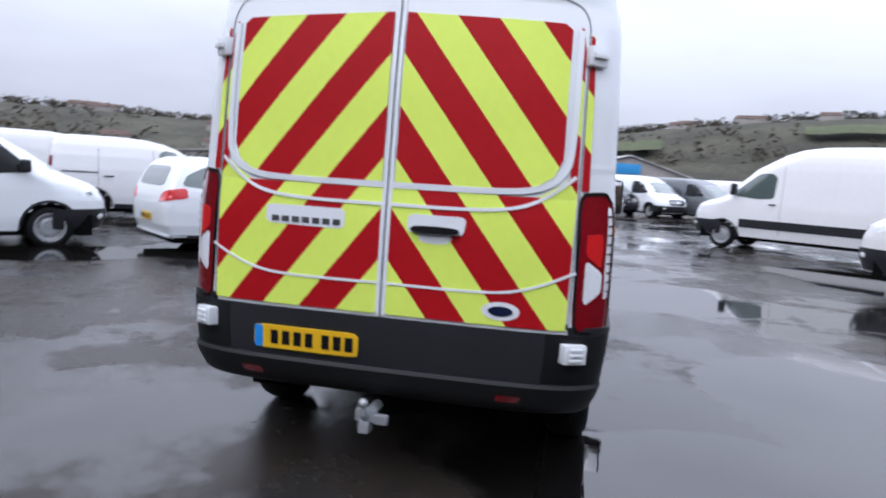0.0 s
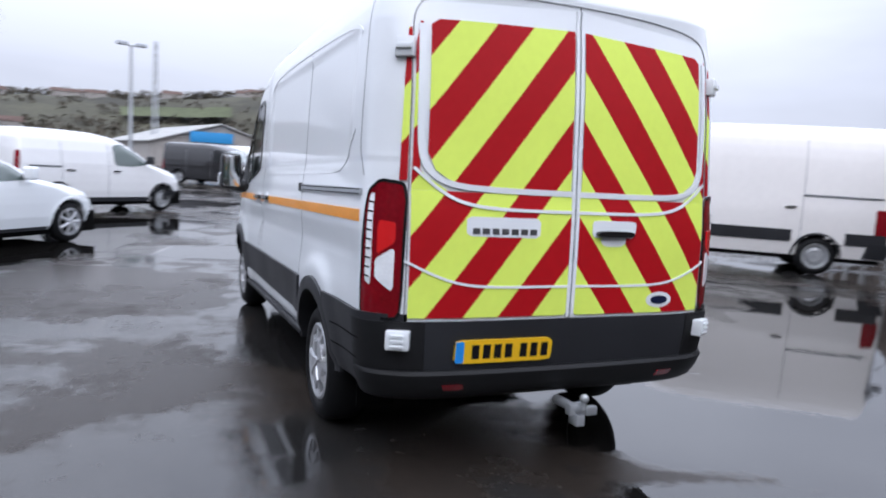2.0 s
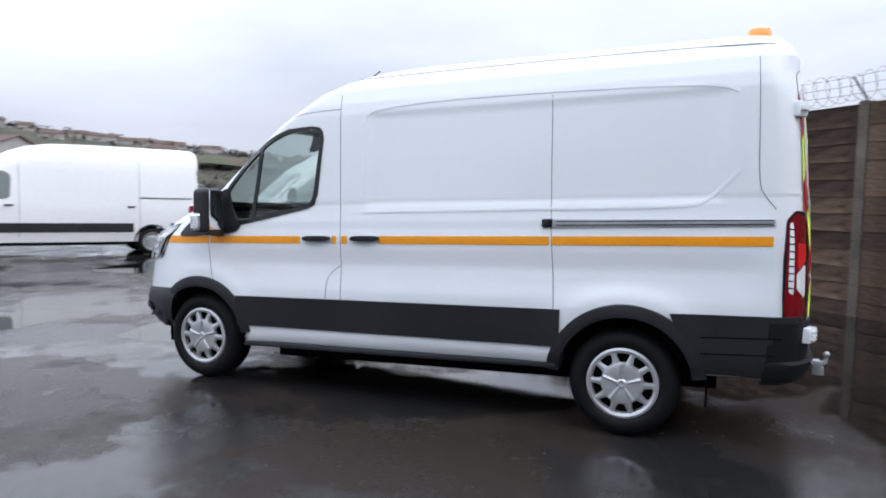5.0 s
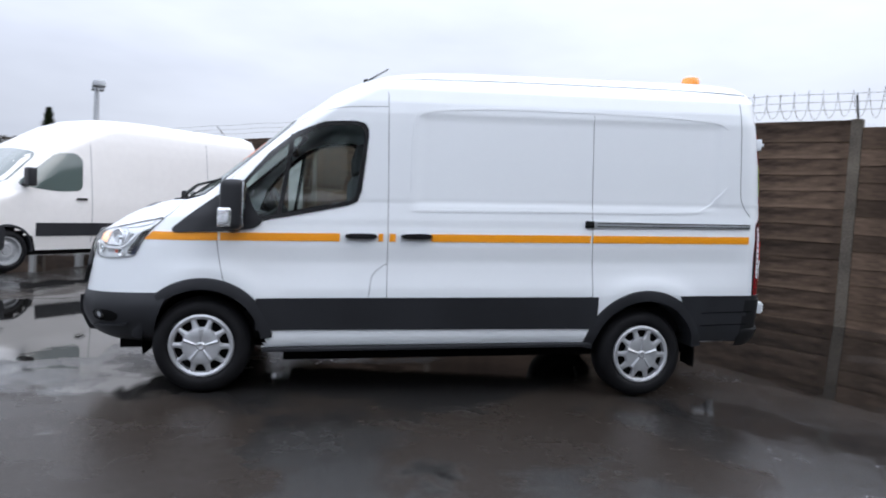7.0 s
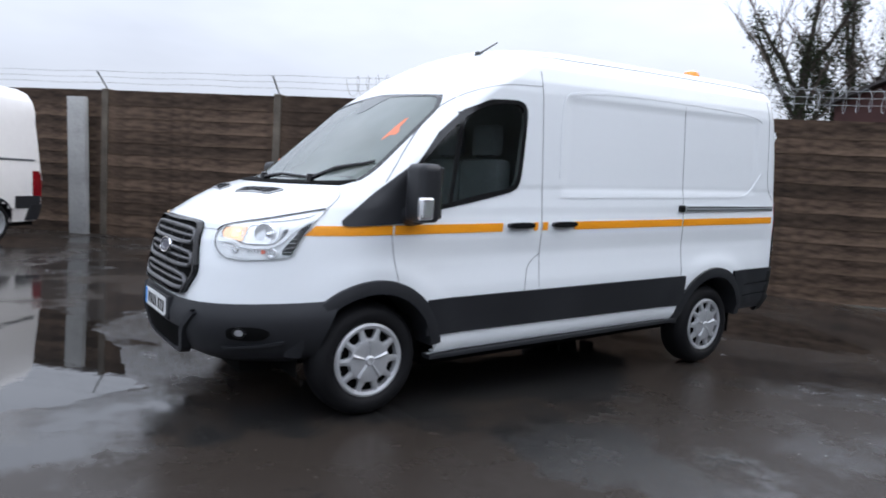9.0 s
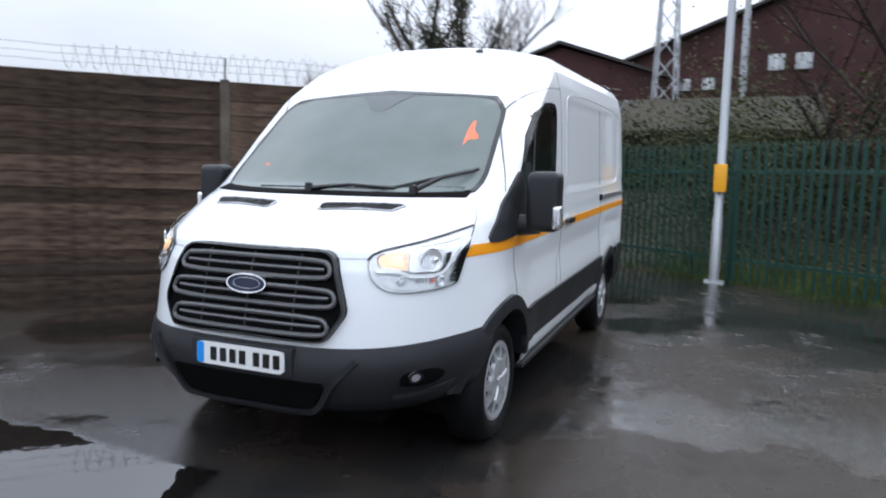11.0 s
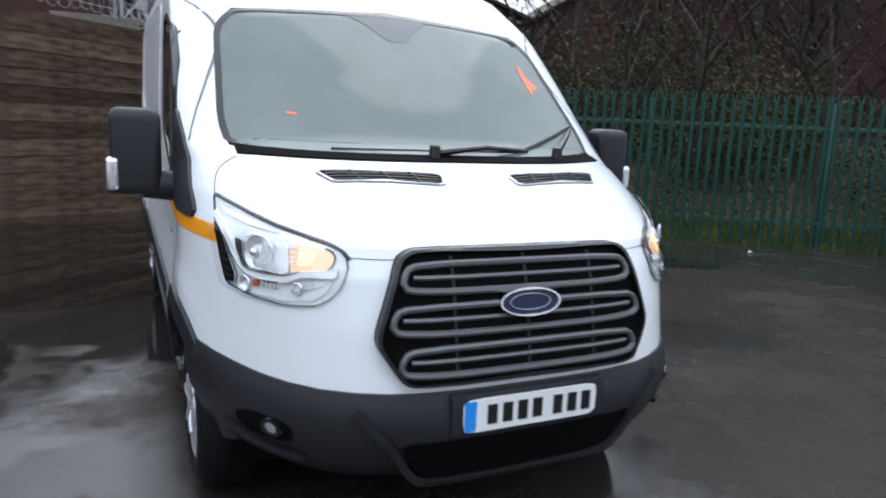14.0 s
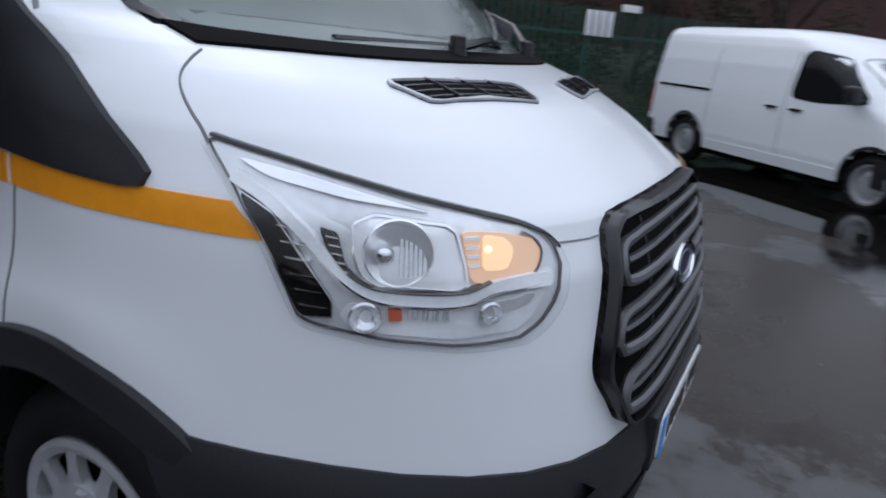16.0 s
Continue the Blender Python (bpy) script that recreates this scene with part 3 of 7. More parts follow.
def wheel(parent, x, y, z, s, r=0.345, width=0.215, trim="cover", rim_r=0.222):
    """A wheel whose face looks towards s (+1 or -1 in x)."""
    w = empty("wheel")
    w.parent = parent
    w.location = (x, y, z)
    bm = bmesh.new()
    o = s * 0.012
    prof = [(-s * width, rim_r - 0.02), (-s * width, r - 0.05), (-s * (width - 0.02), r - 0.012), (-s * (width - 0.05), r), (-s * 0.06, r), (-s * 0.02, r - 0.014),
            (o, r - 0.045), (o * 1.6, r - 0.085), (o * 0.6, rim_r + 0.012), (-s * 0.02, rim_r - 0.005)]
    lathe(bm, prof, 40)
    part("tyre", bm, TYRE, w)
    bm = bmesh.new()
    if trim == "cover":
        lathe(bm, [(-s * 0.03, rim_r + 0.004), (s * 0.006, rim_r + 0.002), (s * 0.012, rim_r - 0.012), (s * 0.004, rim_r - 0.03), (-s * 0.03, rim_r - 0.034)], 40)
        part("trim_ring", bm, SILVER, w)
        bm = bmesh.new()
        spoke = None
        for k in range(10):
            a = 2 * math.pi * k / 10
            if spoke is not None:
                sp = new("spoke", spoke)
                sp.parent, sp.rotation_euler = w, (a, 0, 0)
                continue
            bm = bmesh.new()
            rows = []
            for rr, hw, dx in ((0.115, 0.034, 0.018), (0.140, 0.021, 0.014), (0.170, 0.016, 0.010), (0.186, 0.019, 0.007), (0.200, 0.032, 0.006)):
                row = []
                for q in (-1, -0.4, 0, 0.4, 1):
                    t = q * hw
                    ca, sa = math.cos(a), math.sin(a)
                    row.append((s * (dx - 0.006 * abs(q)), rr * ca - t * sa, rr * sa + t * ca))
                rows.append(row)
            back = [[(px - s * 0.022, py, pz) for px, py, pz in (r_[0], r_[-1])] for r_ in rows]
            grid_faces(bm, rows)
            for side_, idx in ((0, 0), (-1, 1)):
                grid_faces(bm, [[r_[side_] for r_ in rows], [b_[idx] for b_ in back]])
            spoke = part("spoke", bm, SILVER, w).data
        bm = bmesh.new()
        lathe(bm, [(s * 0.022, 0.001), (s * 0.026, 0.022), (s * 0.018, 0.032), (s * 0.021, 0.07), (s * 0.021, 0.112), (s * 0.016, 0.128), (-s * 0.006, 0.134)], 40)
        for k in range(5):
            a = 2 * math.pi * (k + 0.25) / 5
            ca, sa = math.cos(a), math.sin(a)
            tube(bm, [(s * 0.016, 0.03 * ca, 0.03 * sa), (s * 0.022, 0.06 * ca, 0.06 * sa), (s * 0.018, 0.12 * ca, 0.12 * sa)], [0.006, 0.010, 0.014], 6)
        part("hub_cap", bm, SILVER, w)
        # near-black disc, the shade behind the spokes put into its colour
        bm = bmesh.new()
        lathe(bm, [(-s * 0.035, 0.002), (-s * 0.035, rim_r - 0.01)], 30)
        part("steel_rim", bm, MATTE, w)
    elif trim == "alloy":
        lathe(bm, [(-s * 0.06, rim_r - 0.02), (s * 0.004, rim_r + 0.004), (s * 0.008, rim_r - 0.012), (-s * 0.03, rim_r - 0.03)], 36)
        for k in range(7):
            a = 2 * math.pi * k / 7
            ca, sa = math.cos(a), math.sin(a)
            tube(bm, [(s * 0.004, 0.03 * ca, 0.03 * sa), (-s * 0.002, 0.12 * ca, 0.12 * sa), (-s * 0.012, (rim_r - 0.01) * ca, (rim_r - 0.01) * sa)], [0.026, 0.022, 0.026], 6)
        lathe(bm, [(s * 0.012, 0.001), (s * 0.012, 0.04), (-s * 0.02, 0.05)], 20)
        part("alloy_rim", bm, SILVER, w)
        # disc in near-black, which paints in the shade behind the rim
        bm = bmesh.new()
        lathe(bm, [(-s * 0.06, 0.002), (-s * 0.06, rim_r - 0.01)], 30)
        part("brake_disc", bm, MATTE, w)
    else:
        lathe(bm, [(-s * 0.03, rim_r + 0.004), (s * 0.006, rim_r + 0.004), (s * 0.004, rim_r - 0.02), (-s * 0.045, rim_r - 0.035), (-s * 0.05, rim_r * 0.72), (-s * 0.02, rim_r * 0.56),
                   (-s * 0.012, rim_r * 0.40), (-s * 0.02, rim_r * 0.30), (-s * 0.004, rim_r * 0.27), (s * 0.0, 0.002)], 40)
        part("steel_rim", bm, STEEL if trim == "steel" else SILVER, w)
        bm = bmesh.new()
        lathe(bm, [(-s * 0.040, 0.001), (-s * 0.043, 0.016), (-s * 0.05, 0.02)], 8, centre=(0, rim_r * 0.64, 0))
        hole = part("vent_hole", bm, MATTE, w).data
        for k in range(1, 10):
            hl = new("vent_hole", hole)
            hl.parent, hl.rotation_euler = w, (2 * math.pi * k / 10, 0, 0)
    return w


def plate(parent, place, u0, v0, w, h, material, off, flip=1):
    """A number plate with its blue band and plain bars in place of the characters."""
    bm = skin_patch(place, rounded([(u0 - w / 2, v0 - h / 2), (u0 + w / 2, v0 - h / 2), (u0 + w / 2, v0 + h / 2), (u0 - w / 2, v0 + h / 2)], 40, 0.06), off, 0.012, 3)
    p = part("number_plate", bm, material, parent)
    bx = u0 - flip * (w / 2 - 0.024)
    bm = skin_patch(place, rounded([(bx - 0.021, v0 - h / 2 + 0.004), (bx + 0.021, v0 - h / 2 + 0.004), (bx + 0.021, v0 + h / 2 - 0.004), (bx - 0.021, v0 + h / 2 - 0.004)], 24, 0.05), off + 0.002, 0.003, 2)
    part("blue_band", bm, BLUE, p)
    for k in range(7):
        c = u0 + flip * (-0.155 + 0.058 * k + (0.024 if k > 3 else 0))
        b2 = skin_patch(place, [(c - 0.019, v0 - 0.034), (c + 0.019, v0 - 0.034), (c + 0.019, v0 + 0.034), (c - 0.019, v0 + 0.034)], off + 0.002, 0.003, 2)
        part("plain_bar", b2, BLACK, p)
    return p

# ---- the white panel van ----
RAKE = 0.036


def build_van():
    van = tagged(empty("panel_van"), "white high-roof panel van with orange stripe and chevron rear doors", "van")
    # height: nose, depth, powers, half width, tail
    keys = [
        (0.36, 4.128, 0.85, 4.0, 1.5, 0.958, -1.016), (0.42, 4.198, 0.85, 4.0, 1.4, 0.994, -1.046), (0.6, 4.253, 0.85, 4.0, 1.4, 1.015, -1.056),
        (0.75, 4.253, 0.85, 4.0, 1.4, 1.025, -1.056), (0.95, 4.218, 0.85, 4.0, 1.4, 1.03, -1.051), (1.1, 4.183, 0.84, 4.0, 1.4, 1.03, -1.046),
        (1.19, 4.143, 0.8, 3.8, 1.4, 1.028, -1.041), (1.25, 4.058, 0.74, 3.6, 1.4, 1.022, -1.036), (1.3, 3.983, 0.7, 3.4, 1.45, 1.021, -1.028),
        (1.35, 3.888, 0.66, 3.2, 1.5, 1.016, -1.028), (1.385, 3.798, 0.62, 3.2, 1.55, 1.013, -1.026), (1.42, 3.666, 0.5, 2.8, 1.7, 1.01, -1.023),
        (1.445, 3.531, 0.38, 2.3, 2.0, 1.012, -1.023), (1.46, 3.498, 0.36, 2.0, 2.0, 1.012, -1.018), (1.75, 3.137, 0.31, 2.0, 2.0, 1.002, -0.998),
        (2.0, 2.837, 0.3, 2.1, 2.0, 0.99, -0.968), (2.07, 2.747, 0.31, 2.1, 2.0, 0.985, -0.958), (2.15, 2.63, 0.34, 2.2, 2.0, 0.972, -0.943),
        (2.25, 2.5, 0.4, 2.4, 2.0, 0.942, -0.946), (2.33, 2.355, 0.5, 2.6, 2.0, 0.885, -0.911), (2.39, 2.225, 0.66, 3.2, 2.0, 0.79, -0.866),
        (2.43, 2.12, 0.7, 3.0, 2.0, 0.655, -0.806), (2.46, 1.95, 0.74, 2.8, 2.0, 0.52, -0.716), (2.485, 1.7, 0.8, 2.6, 2.0, 0.363, -0.556),
        (2.5, 1.3, 0.8, 2.4, 2.0, 0.187, -0.236),
    ]

    def press(y, h):
        """Pressings of the sides: proud wheel arches, a hollow above the sills, a sunk upper panel."""
        r = min(math.hypot(y - 3.3, h - 0.385), math.hypot(y, h - 0.284))
        out_ = 0.016 * (1.0 if r < 0.53 else math.exp(-((r - 0.53) / 0.075) ** 2))
        along = min(1.0, max(0.0, (y + 0.95) / 0.3)) * min(1.0, max(0.0, (3.05 - y) / 0.3))
        out_ += along * float(np.interp(h, (0.60, 0.74, 0.80, 0.90, 0.99, 1.10, 1.20), (0.0, 0.006, 0.004, -0.010, -0.018, -0.006, 0.0)))
        inside = min((y + 0.55) / 0.05, (1.84 - y) / 0.05, (h - 1.40) / 0.04, (2.08 - h) / 0.05)
        return out_ - 0.009 * min(1.0, max(0.0, inside))

    sh = Shell(keys, 120, 84, RAKE, (0.22, 6.0), press)

    def vpart(name, bm, material, parent=van, label="", smooth=True):
        return part(name, sh.sheared(bm), material, parent, label, smooth)

    L = lambda y, h, off: sh.side(y, h, -1, off)
    R = lambda y, h, off: sh.side(y, h, 1, off)
    FR = lambda x, h, off: sh.front(x, h, off)
    RE = lambda x, h, off: sh.rear(x, h, off)
    NO = lambda d, h, off: sh.round(d, h, off, 3.225)
    TA = lambda d, h, off: sh.round(d, h, off, -0.35, True)
    TO = lambda x, y, off: sh.top(x, y, off)

    # skin, opened for windscreen, door windows and wheel arches
    skin = sh.bm.copy()
    door_win = [(3.14, 1.335), (2.93, 1.275), (2.32, 1.395), (2.25, 1.425), (2.222, 1.50), (2.186, 1.90), (2.192, 1.955), (2.22, 1.992), (2.28, 2.006), (2.50, 1.995), (2.70, 1.915), (2.88, 1.765), (3.08, 1.52)]
    for s in (-1, 1):
        cut_window(skin, door_win, (1, 2), lambda c, s=s: c.x * s > 0.75 and 1.9 < c.y < 3.5 and 1.1 < c.z < 2.1)
    screen = [(0.846, 1.447), (0.863, 1.54), (0.820, 1.93), (0.740, 2.025), (0.000, 2.075), (-0.740, 2.025), (-0.820, 1.93), (-0.863, 1.54), (-0.846, 1.447), (0.000, 1.432)]
    cut_window(skin, screen, (0, 2), lambda c: c.y > 2.6 and 1.40 < c.z < 2.12 and abs(c.x) < 0.92)
    arches = [(3.3, 0.385), (0.0, 0.284)]
    gone = [f for f in skin.faces if abs(f.calc_center_median().x) > 0.55 and any(math.hypot(f.calc_center_median().y - y, f.calc_center_median().z - h) < 0.435 for y, h in arches)]
    gone += [f for f in skin.faces if f not in gone and f.calc_center_median().z < 0.70 and f.calc_center_median().y > 3.45]
    bmesh.ops.delete(skin, geom=gone, context="FACES")
    vpart("body", skin, WHITE, label="glossy white painted steel body")

    # glass
    for s, pl in ((-1, L), (1, R)):
        o = rounded(door_win, 72, 0.22)
        fr = vpart("door_window", ring_of(pl, o * 1.0, 0.035, 0.006, 0.03), BLACK)
        bm = skin_patch(pl, o, 0.001, 0.004, 5)
        vpart("pane", bm, GLASS_SIDE, fr).visible_shadow = False
        # divider between quarter light and door glass
        vpart("divider", skin_line(pl, [(2.80, 1.31), (2.755, 1.60), (2.72, 1.90)], 0.035, 0.007, 14), BLACK, fr)
        # black corner behind the mirror
        tri = [(3.56, 1.192), (3.36, 1.355), (3.18, 1.485), (3.04, 1.585), (2.99, 1.40), (2.90, 1.275), (2.96, 1.225), (3.20, 1.205)]
        vpart("mirror_base", skin_patch(pl, rounded(tri, 48, 0.15), 0.014, 0.03, 4), PLASTIC)
    ws = rounded(screen, 90, 0.10)
    scr = vpart("windscreen", skin_patch(FR, ws, 0.002, 0.004, 8), GLASS_SCREEN, label="misted windscreen glass")
    scr.visible_shadow = False
    vpart("windscreen_seal", ring_of(FR, ws * (1.012, 1) + (0, 0), 0.026, 0.006, 0.03), BLACK, scr)
    vpart("screen_border", skin_band(FR, [(-0.79, 1.452), (-0.4, 1.443), (0.0, 1.437), (0.4, 1.443), (0.79, 1.452)], [(-0.785, 1.478), (-0.4, 1.478), (0.0, 1.474), (0.4, 1.478), (0.785, 1.478)], 0.0055, 0.003, 40, 2), FRIT, scr)
    # cowl below the screen
    cow = [(x, 3.612 - 0.20 * (abs(x) / 0.83) ** 3.0) for x in np.linspace(-0.83, 0.83, 25)]
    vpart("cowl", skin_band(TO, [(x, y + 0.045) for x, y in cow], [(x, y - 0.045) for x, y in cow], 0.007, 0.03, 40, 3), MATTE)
    # sensor mask over the glass in haze-lifted grey, mirror block behind it, sticker
    bm = skin_patch(FR, rounded([(-0.25, 2.058), (-0.13, 2.00), (-0.06, 1.935), (-0.035, 1.925), (0.035, 1.925), (0.06, 1.935), (0.13, 2.00), (0.25, 2.058)], 40, 0.1), 0.0055, 0.003, 4)
    vpart("sensor_mask", bm, FRIT, scr)
    bm = bmesh.new()
    box(bm, -0.13, 0.13, 2.74, 2.78, 1.80, 1.88, 0.02)
    vpart("rear_view_mirror", bm, BLACK)
    for nm, pts in (("orange_sticker", [(-0.685, 1.86), (-0.695, 1.80), (-0.735, 1.765), (-0.735, 1.745), (-0.685, 1.745), (-0.665, 1.70), (-0.655, 1.80), (-0.665, 1.86)]), ("small_label", [(0.61, 1.575), (0.57, 1.572), (0.57, 1.582), (0.61, 1.585)])):
        vpart(nm, skin_patch(FR, rounded(pts, 24, 0.1), 0.005, 0.002, 2), STICKER, scr)

    # cab inside
    bm = bmesh.new()
    box(bm, -0.80, 0.80, 2.02, 2.06, 0.6, 2.15)
    vpart("bulkhead", bm, INTERIOR)
    bm = bmesh.new()
    box(bm, -0.84, 0.84, 3.02, 3.45, 0.9, 1.33, 0.08)
    vpart("dashboard", bm, INTERIOR)
    for x in (-0.62, -0.18, 0.50):
        bm = bmesh.new()
        box(bm, x - 0.22, x + 0.22, 2.24, 2.74, 0.85, 1.05, 0.05)
        box(bm, x - 0.22, x + 0.22, 2.16, 2.30, 1.02, 1.62, 0.05)
        box(bm, x - 0.13, x + 0.13, 2.17, 2.27, 1.64, 1.86, 0.04)
        vpart("seat", bm, SEAT)
    bm = bmesh.new()
    ring = [(0.50 + 0.19 * math.cos(a), 2.88 + 0.08 * math.sin(a), 1.36 + 0.17 * math.sin(a)) for a in np.linspace(0, 6.283, 26)]
    tube(bm, ring, 0.016, 6, False)
    tube(bm, [(0.5, 2.88, 1.36), (0.5, 3.05, 1.25)], 0.03, 8)
    tube(bm, [(0.33, 2.88, 1.36), (0.67, 2.88, 1.36)], 0.015, 6)
    vpart("steering_wheel", bm, INTERIOR)
    # plain boxes whose near-black colour stands for the shaded underside
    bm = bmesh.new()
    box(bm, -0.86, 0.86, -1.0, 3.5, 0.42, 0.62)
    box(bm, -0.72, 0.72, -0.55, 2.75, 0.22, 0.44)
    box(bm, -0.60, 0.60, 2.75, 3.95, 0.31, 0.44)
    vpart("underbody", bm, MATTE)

    # orange side stripe, in lengths broken by the door handles
    for s, pl in ((-1, L), (1, R)):
        for a, b in ((3.685, 3.205), (3.19, 2.365), (2.09, 2.055), (2.01, 1.965), (1.705, 0.485), (0.465, -0.815)):
            lean = 0.03 if a > 3.6 else 0.0
            vpart("orange_stripe", skin_band(pl, [(a + lean, 1.142), (b, 1.142)], [(a - lean, 1.198), (b, 1.198)], 0.0035, 0.005, max(8, int(abs(a - b) * 45)), 4), ORANGE)
        # panel gaps
        gaps = [[(3.245, 1.40), (3.215, 1.18), (3.19, 1.00), (3.13, 0.76)], [(2.058, 2.22), (2.045, 1.9), (2.02, 1.2), (2.005, 0.40)], [(2.02, 0.98), (2.10, 0.93), (2.14, 0.86), (2.15, 0.40)],
                [(2.06, 2.115), (2.45, 2.10), (2.75, 1.98), (3.02, 1.72), (3.24, 1.45)],
                [(0.50, 2.10), (0.48, 1.31), (0.455, 0.96), (0.44, 0.72), (0.45, 0.40)] if s < 0 else [(0.46, 0.72), (0.45, 0.40)], [(-0.70, 2.24), (-0.715, 1.90), (-0.725, 1.50), (-0.76, 1.43), (-0.82, 1.355)], [(2.02, 2.335), (1.0, 2.35), (-0.2, 2.345), (-0.78, 2.32)]]
        for g in gaps:
            roof = g[0][1] > 2.3 and g[-1][1] > 2.3
            vpart("panel_gap", skin_line(pl, g, 0.007 if roof else 0.0055, 0.006 if roof else 0.0016, 40), SEAM)
        # pressed panel edges
        for g in ([(1.86, 1.50), (1.87, 2.02), (1.80, 2.10), (1.2, 2.135), (0.0, 2.12), (-0.52, 2.09), (-0.60, 2.04)], [(1.84, 1.37), (0.55, 1.375), (-0.30, 1.375), (-0.45, 1.40), (-0.62, 1.58)]):
            vpart("pressed_edge", skin_line(pl, g, 0.022, 0.0035, 60), WHITE)
        # door handles
        for y0, y1 in ((2.33, 2.10), (1.93, 1.70)):
            bm = skin_patch(pl, rounded([(y0, 1.16), (y1, 1.16), (y1, 1.20), (y0, 1.20)], 30, 0.2), 0.030, 0.034, 3)
            hnd = vpart("door_handle", bm, BLACK)
            vpart("handle_dish", skin_patch(pl, rounded([(y0 - 0.05, 1.15), (y1 + 0.05, 1.15), (y1 + 0.06, 1.225), (y0 - 0.06, 1.225)], 30, 0.25), 0.004, 0.008, 3), WHITE, hnd)
        # lower cladding and sills
        vpart("side_cladding", skin_band(pl, [(2.93, 0.505), (0.40, 0.485)], [(2.93, 0.735), (0.40, 0.730)], 0.018, 0.022, 40, 4), PLASTIC)
        vpart("sill_panel", skin_band(pl, [(2.84, 0.385), (0.45, 0.375)], [(2.84, 0.502), (0.45, 0.484)], 0.008, 0.014, 30, 3), WHITE)
        bm = bmesh.new()
        box(bm, s * 0.965 - 0.05, s * 0.965 + 0.05, 0.42, 2.88, 0.343, 0.374, 0.010)
        vpart("sill_step", bm, PLASTIC)
        vpart("rear_cladding", skin_band(pl, [(-0.42, 0.37), (-1.02, 0.36)], [(-0.27, 0.735), (-1.02, 0.735)], 0.020, 0.024, 16, 5), PLASTIC)
        for q in (0.60, 0.50):
            vpart("cladding_groove", skin_line(pl, [(-0.45, q), (-0.98, q + 0.01)], 0.008, 0.022, 12), MATTE)
        # wheel arch flares and wells
        for (y, h), span in zip(arches, ((8, 172), (6, 174))):
            bm = bmesh.new()
            rows = []
            for rad, off in ((0.497, -0.004), (0.492, 0.016), (0.448, 0.026), (0.415, 0.022), (0.410, -0.05), (0.410, -0.26)):
                row = []
                for a in np.linspace(radians(span[0]), radians(span[1]), 40):
                    yy, hh = y + rad * math.cos(a), h + rad * math.sin(a)
                    p = sh.side(y + max(rad, 0.44) * math.cos(a), max(0.37, h + max(rad, 0.44) * math.sin(a)), s, off)
                    row.append((p.x, yy, hh))
                rows.append(row)
            grid_faces(bm, rows)
            bmesh.ops.recalc_face_normals(bm, faces=bm.faces)
            vpart("wheel_arch", bm, PLASTIC)
            # the well's shade is put into its near-black colour
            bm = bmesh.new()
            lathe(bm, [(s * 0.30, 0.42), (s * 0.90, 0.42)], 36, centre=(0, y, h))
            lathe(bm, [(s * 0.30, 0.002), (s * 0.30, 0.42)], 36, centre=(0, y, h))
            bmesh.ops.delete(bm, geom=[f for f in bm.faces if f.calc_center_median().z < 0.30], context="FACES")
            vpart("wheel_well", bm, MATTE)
    # sliding door rail
    rail = vpart("slide_rail", skin_band(L, [(0.47, 1.258), (-0.82, 1.262)], [(0.47, 1.305), (-0.82, 1.295)], 0.012, 0.016, 24, 2), ALU, label="bare metal sliding door rail")
    for lo_, hi_ in ((1.266, 1.272), (1.289, 1.294)):
        vpart("rail_slot", skin_band(L, [(0.44, lo_), (-0.81, lo_)], [(0.44, hi_), (-0.81, hi_)], 0.014, 0.003, 24, 1), MATTE, rail)
    bm = bmesh.new()
    box(bm, -1.038, -1.012, 0.465, 0.535, 1.255, 1.31, 0.008)
    vpart("roller_cover", bm, BLACK, rail)
    bm = bmesh.new()
    lathe(bm, [(0, 0.001), (0.004, 0.012), (0, 0.016)], 14, centre=(1.012, 2.62, 0.98))
    vpart("door_lock", bm, BLACK)

    # bonnet: shut line, air inlets, wipers
    for s in (-1, 1):
        vpart("bonnet_gap", skin_line(NO, [(s * 34, 1.160), (s * 31, 1.158), (s * 27, 1.158), (s * 23.5, 1.160)], 0.003, 0.002, 12, 1 / 62), SEAM)
        vpart("bonnet_gap", skin_line(TO, [(s * 0.930, 3.590), (s * 0.922, 3.530), (s * 0.908, 3.497), (s * 0.883, 3.486), (s * 0.836, 3.476)], 0.004, 0.003, 24), SEAM)
        o = rounded([(s * 0.155, 3.872), (s * 0.135, 3.790), (s * 0.612, 3.706), (s * 0.560, 3.800)], 40, 0.06)
        fr = vpart("bonnet_vent", ring_of(TO, o, 0.010, 0.008, 0.02), SILVER)
        vpart("vent_mesh", skin_patch(TO, o * (1, 1), 0.003, 0.006, 3), MATTE, fr)
        for k in range(1, 8):
            f = k / 8
            a = (1 - f) * np.array((s * 0.145, 3.827)) + f * np.array((s * 0.578, 3.753))
            if k % 2 == 0:
                vpart("vent_bar", skin_line(TO, [a + (s * 0.012, -0.045), a + (-s * 0.012, 0.045)], 0.005, 0.008, 6), BLACK, fr)
        for q in (-0.02, 0.0, 0.02):
            vpart("vent_slat", skin_line(TO, [(s * 0.165, 3.830 + q), (s * 0.572, 3.757 + q)], 0.004, 0.005, 8), BLACK, fr)
    for px, tip in ((0.08, (-0.42, 3.46)), (-0.55, (-0.80, 3.22))):
        bm = bmesh.new()
        h0 = sh.top(px, 3.59 if px > 0 else 3.53, 0.02)
        b = FR(tip[0], 1.465 if px > 0 else 1.565, 0.03)
        m1 = (h0 + b) / 2 + Vector((0, 0.02, 0.02))
        tube(bm, [h0, m1, b], [0.016, 0.011, 0.008], 8)
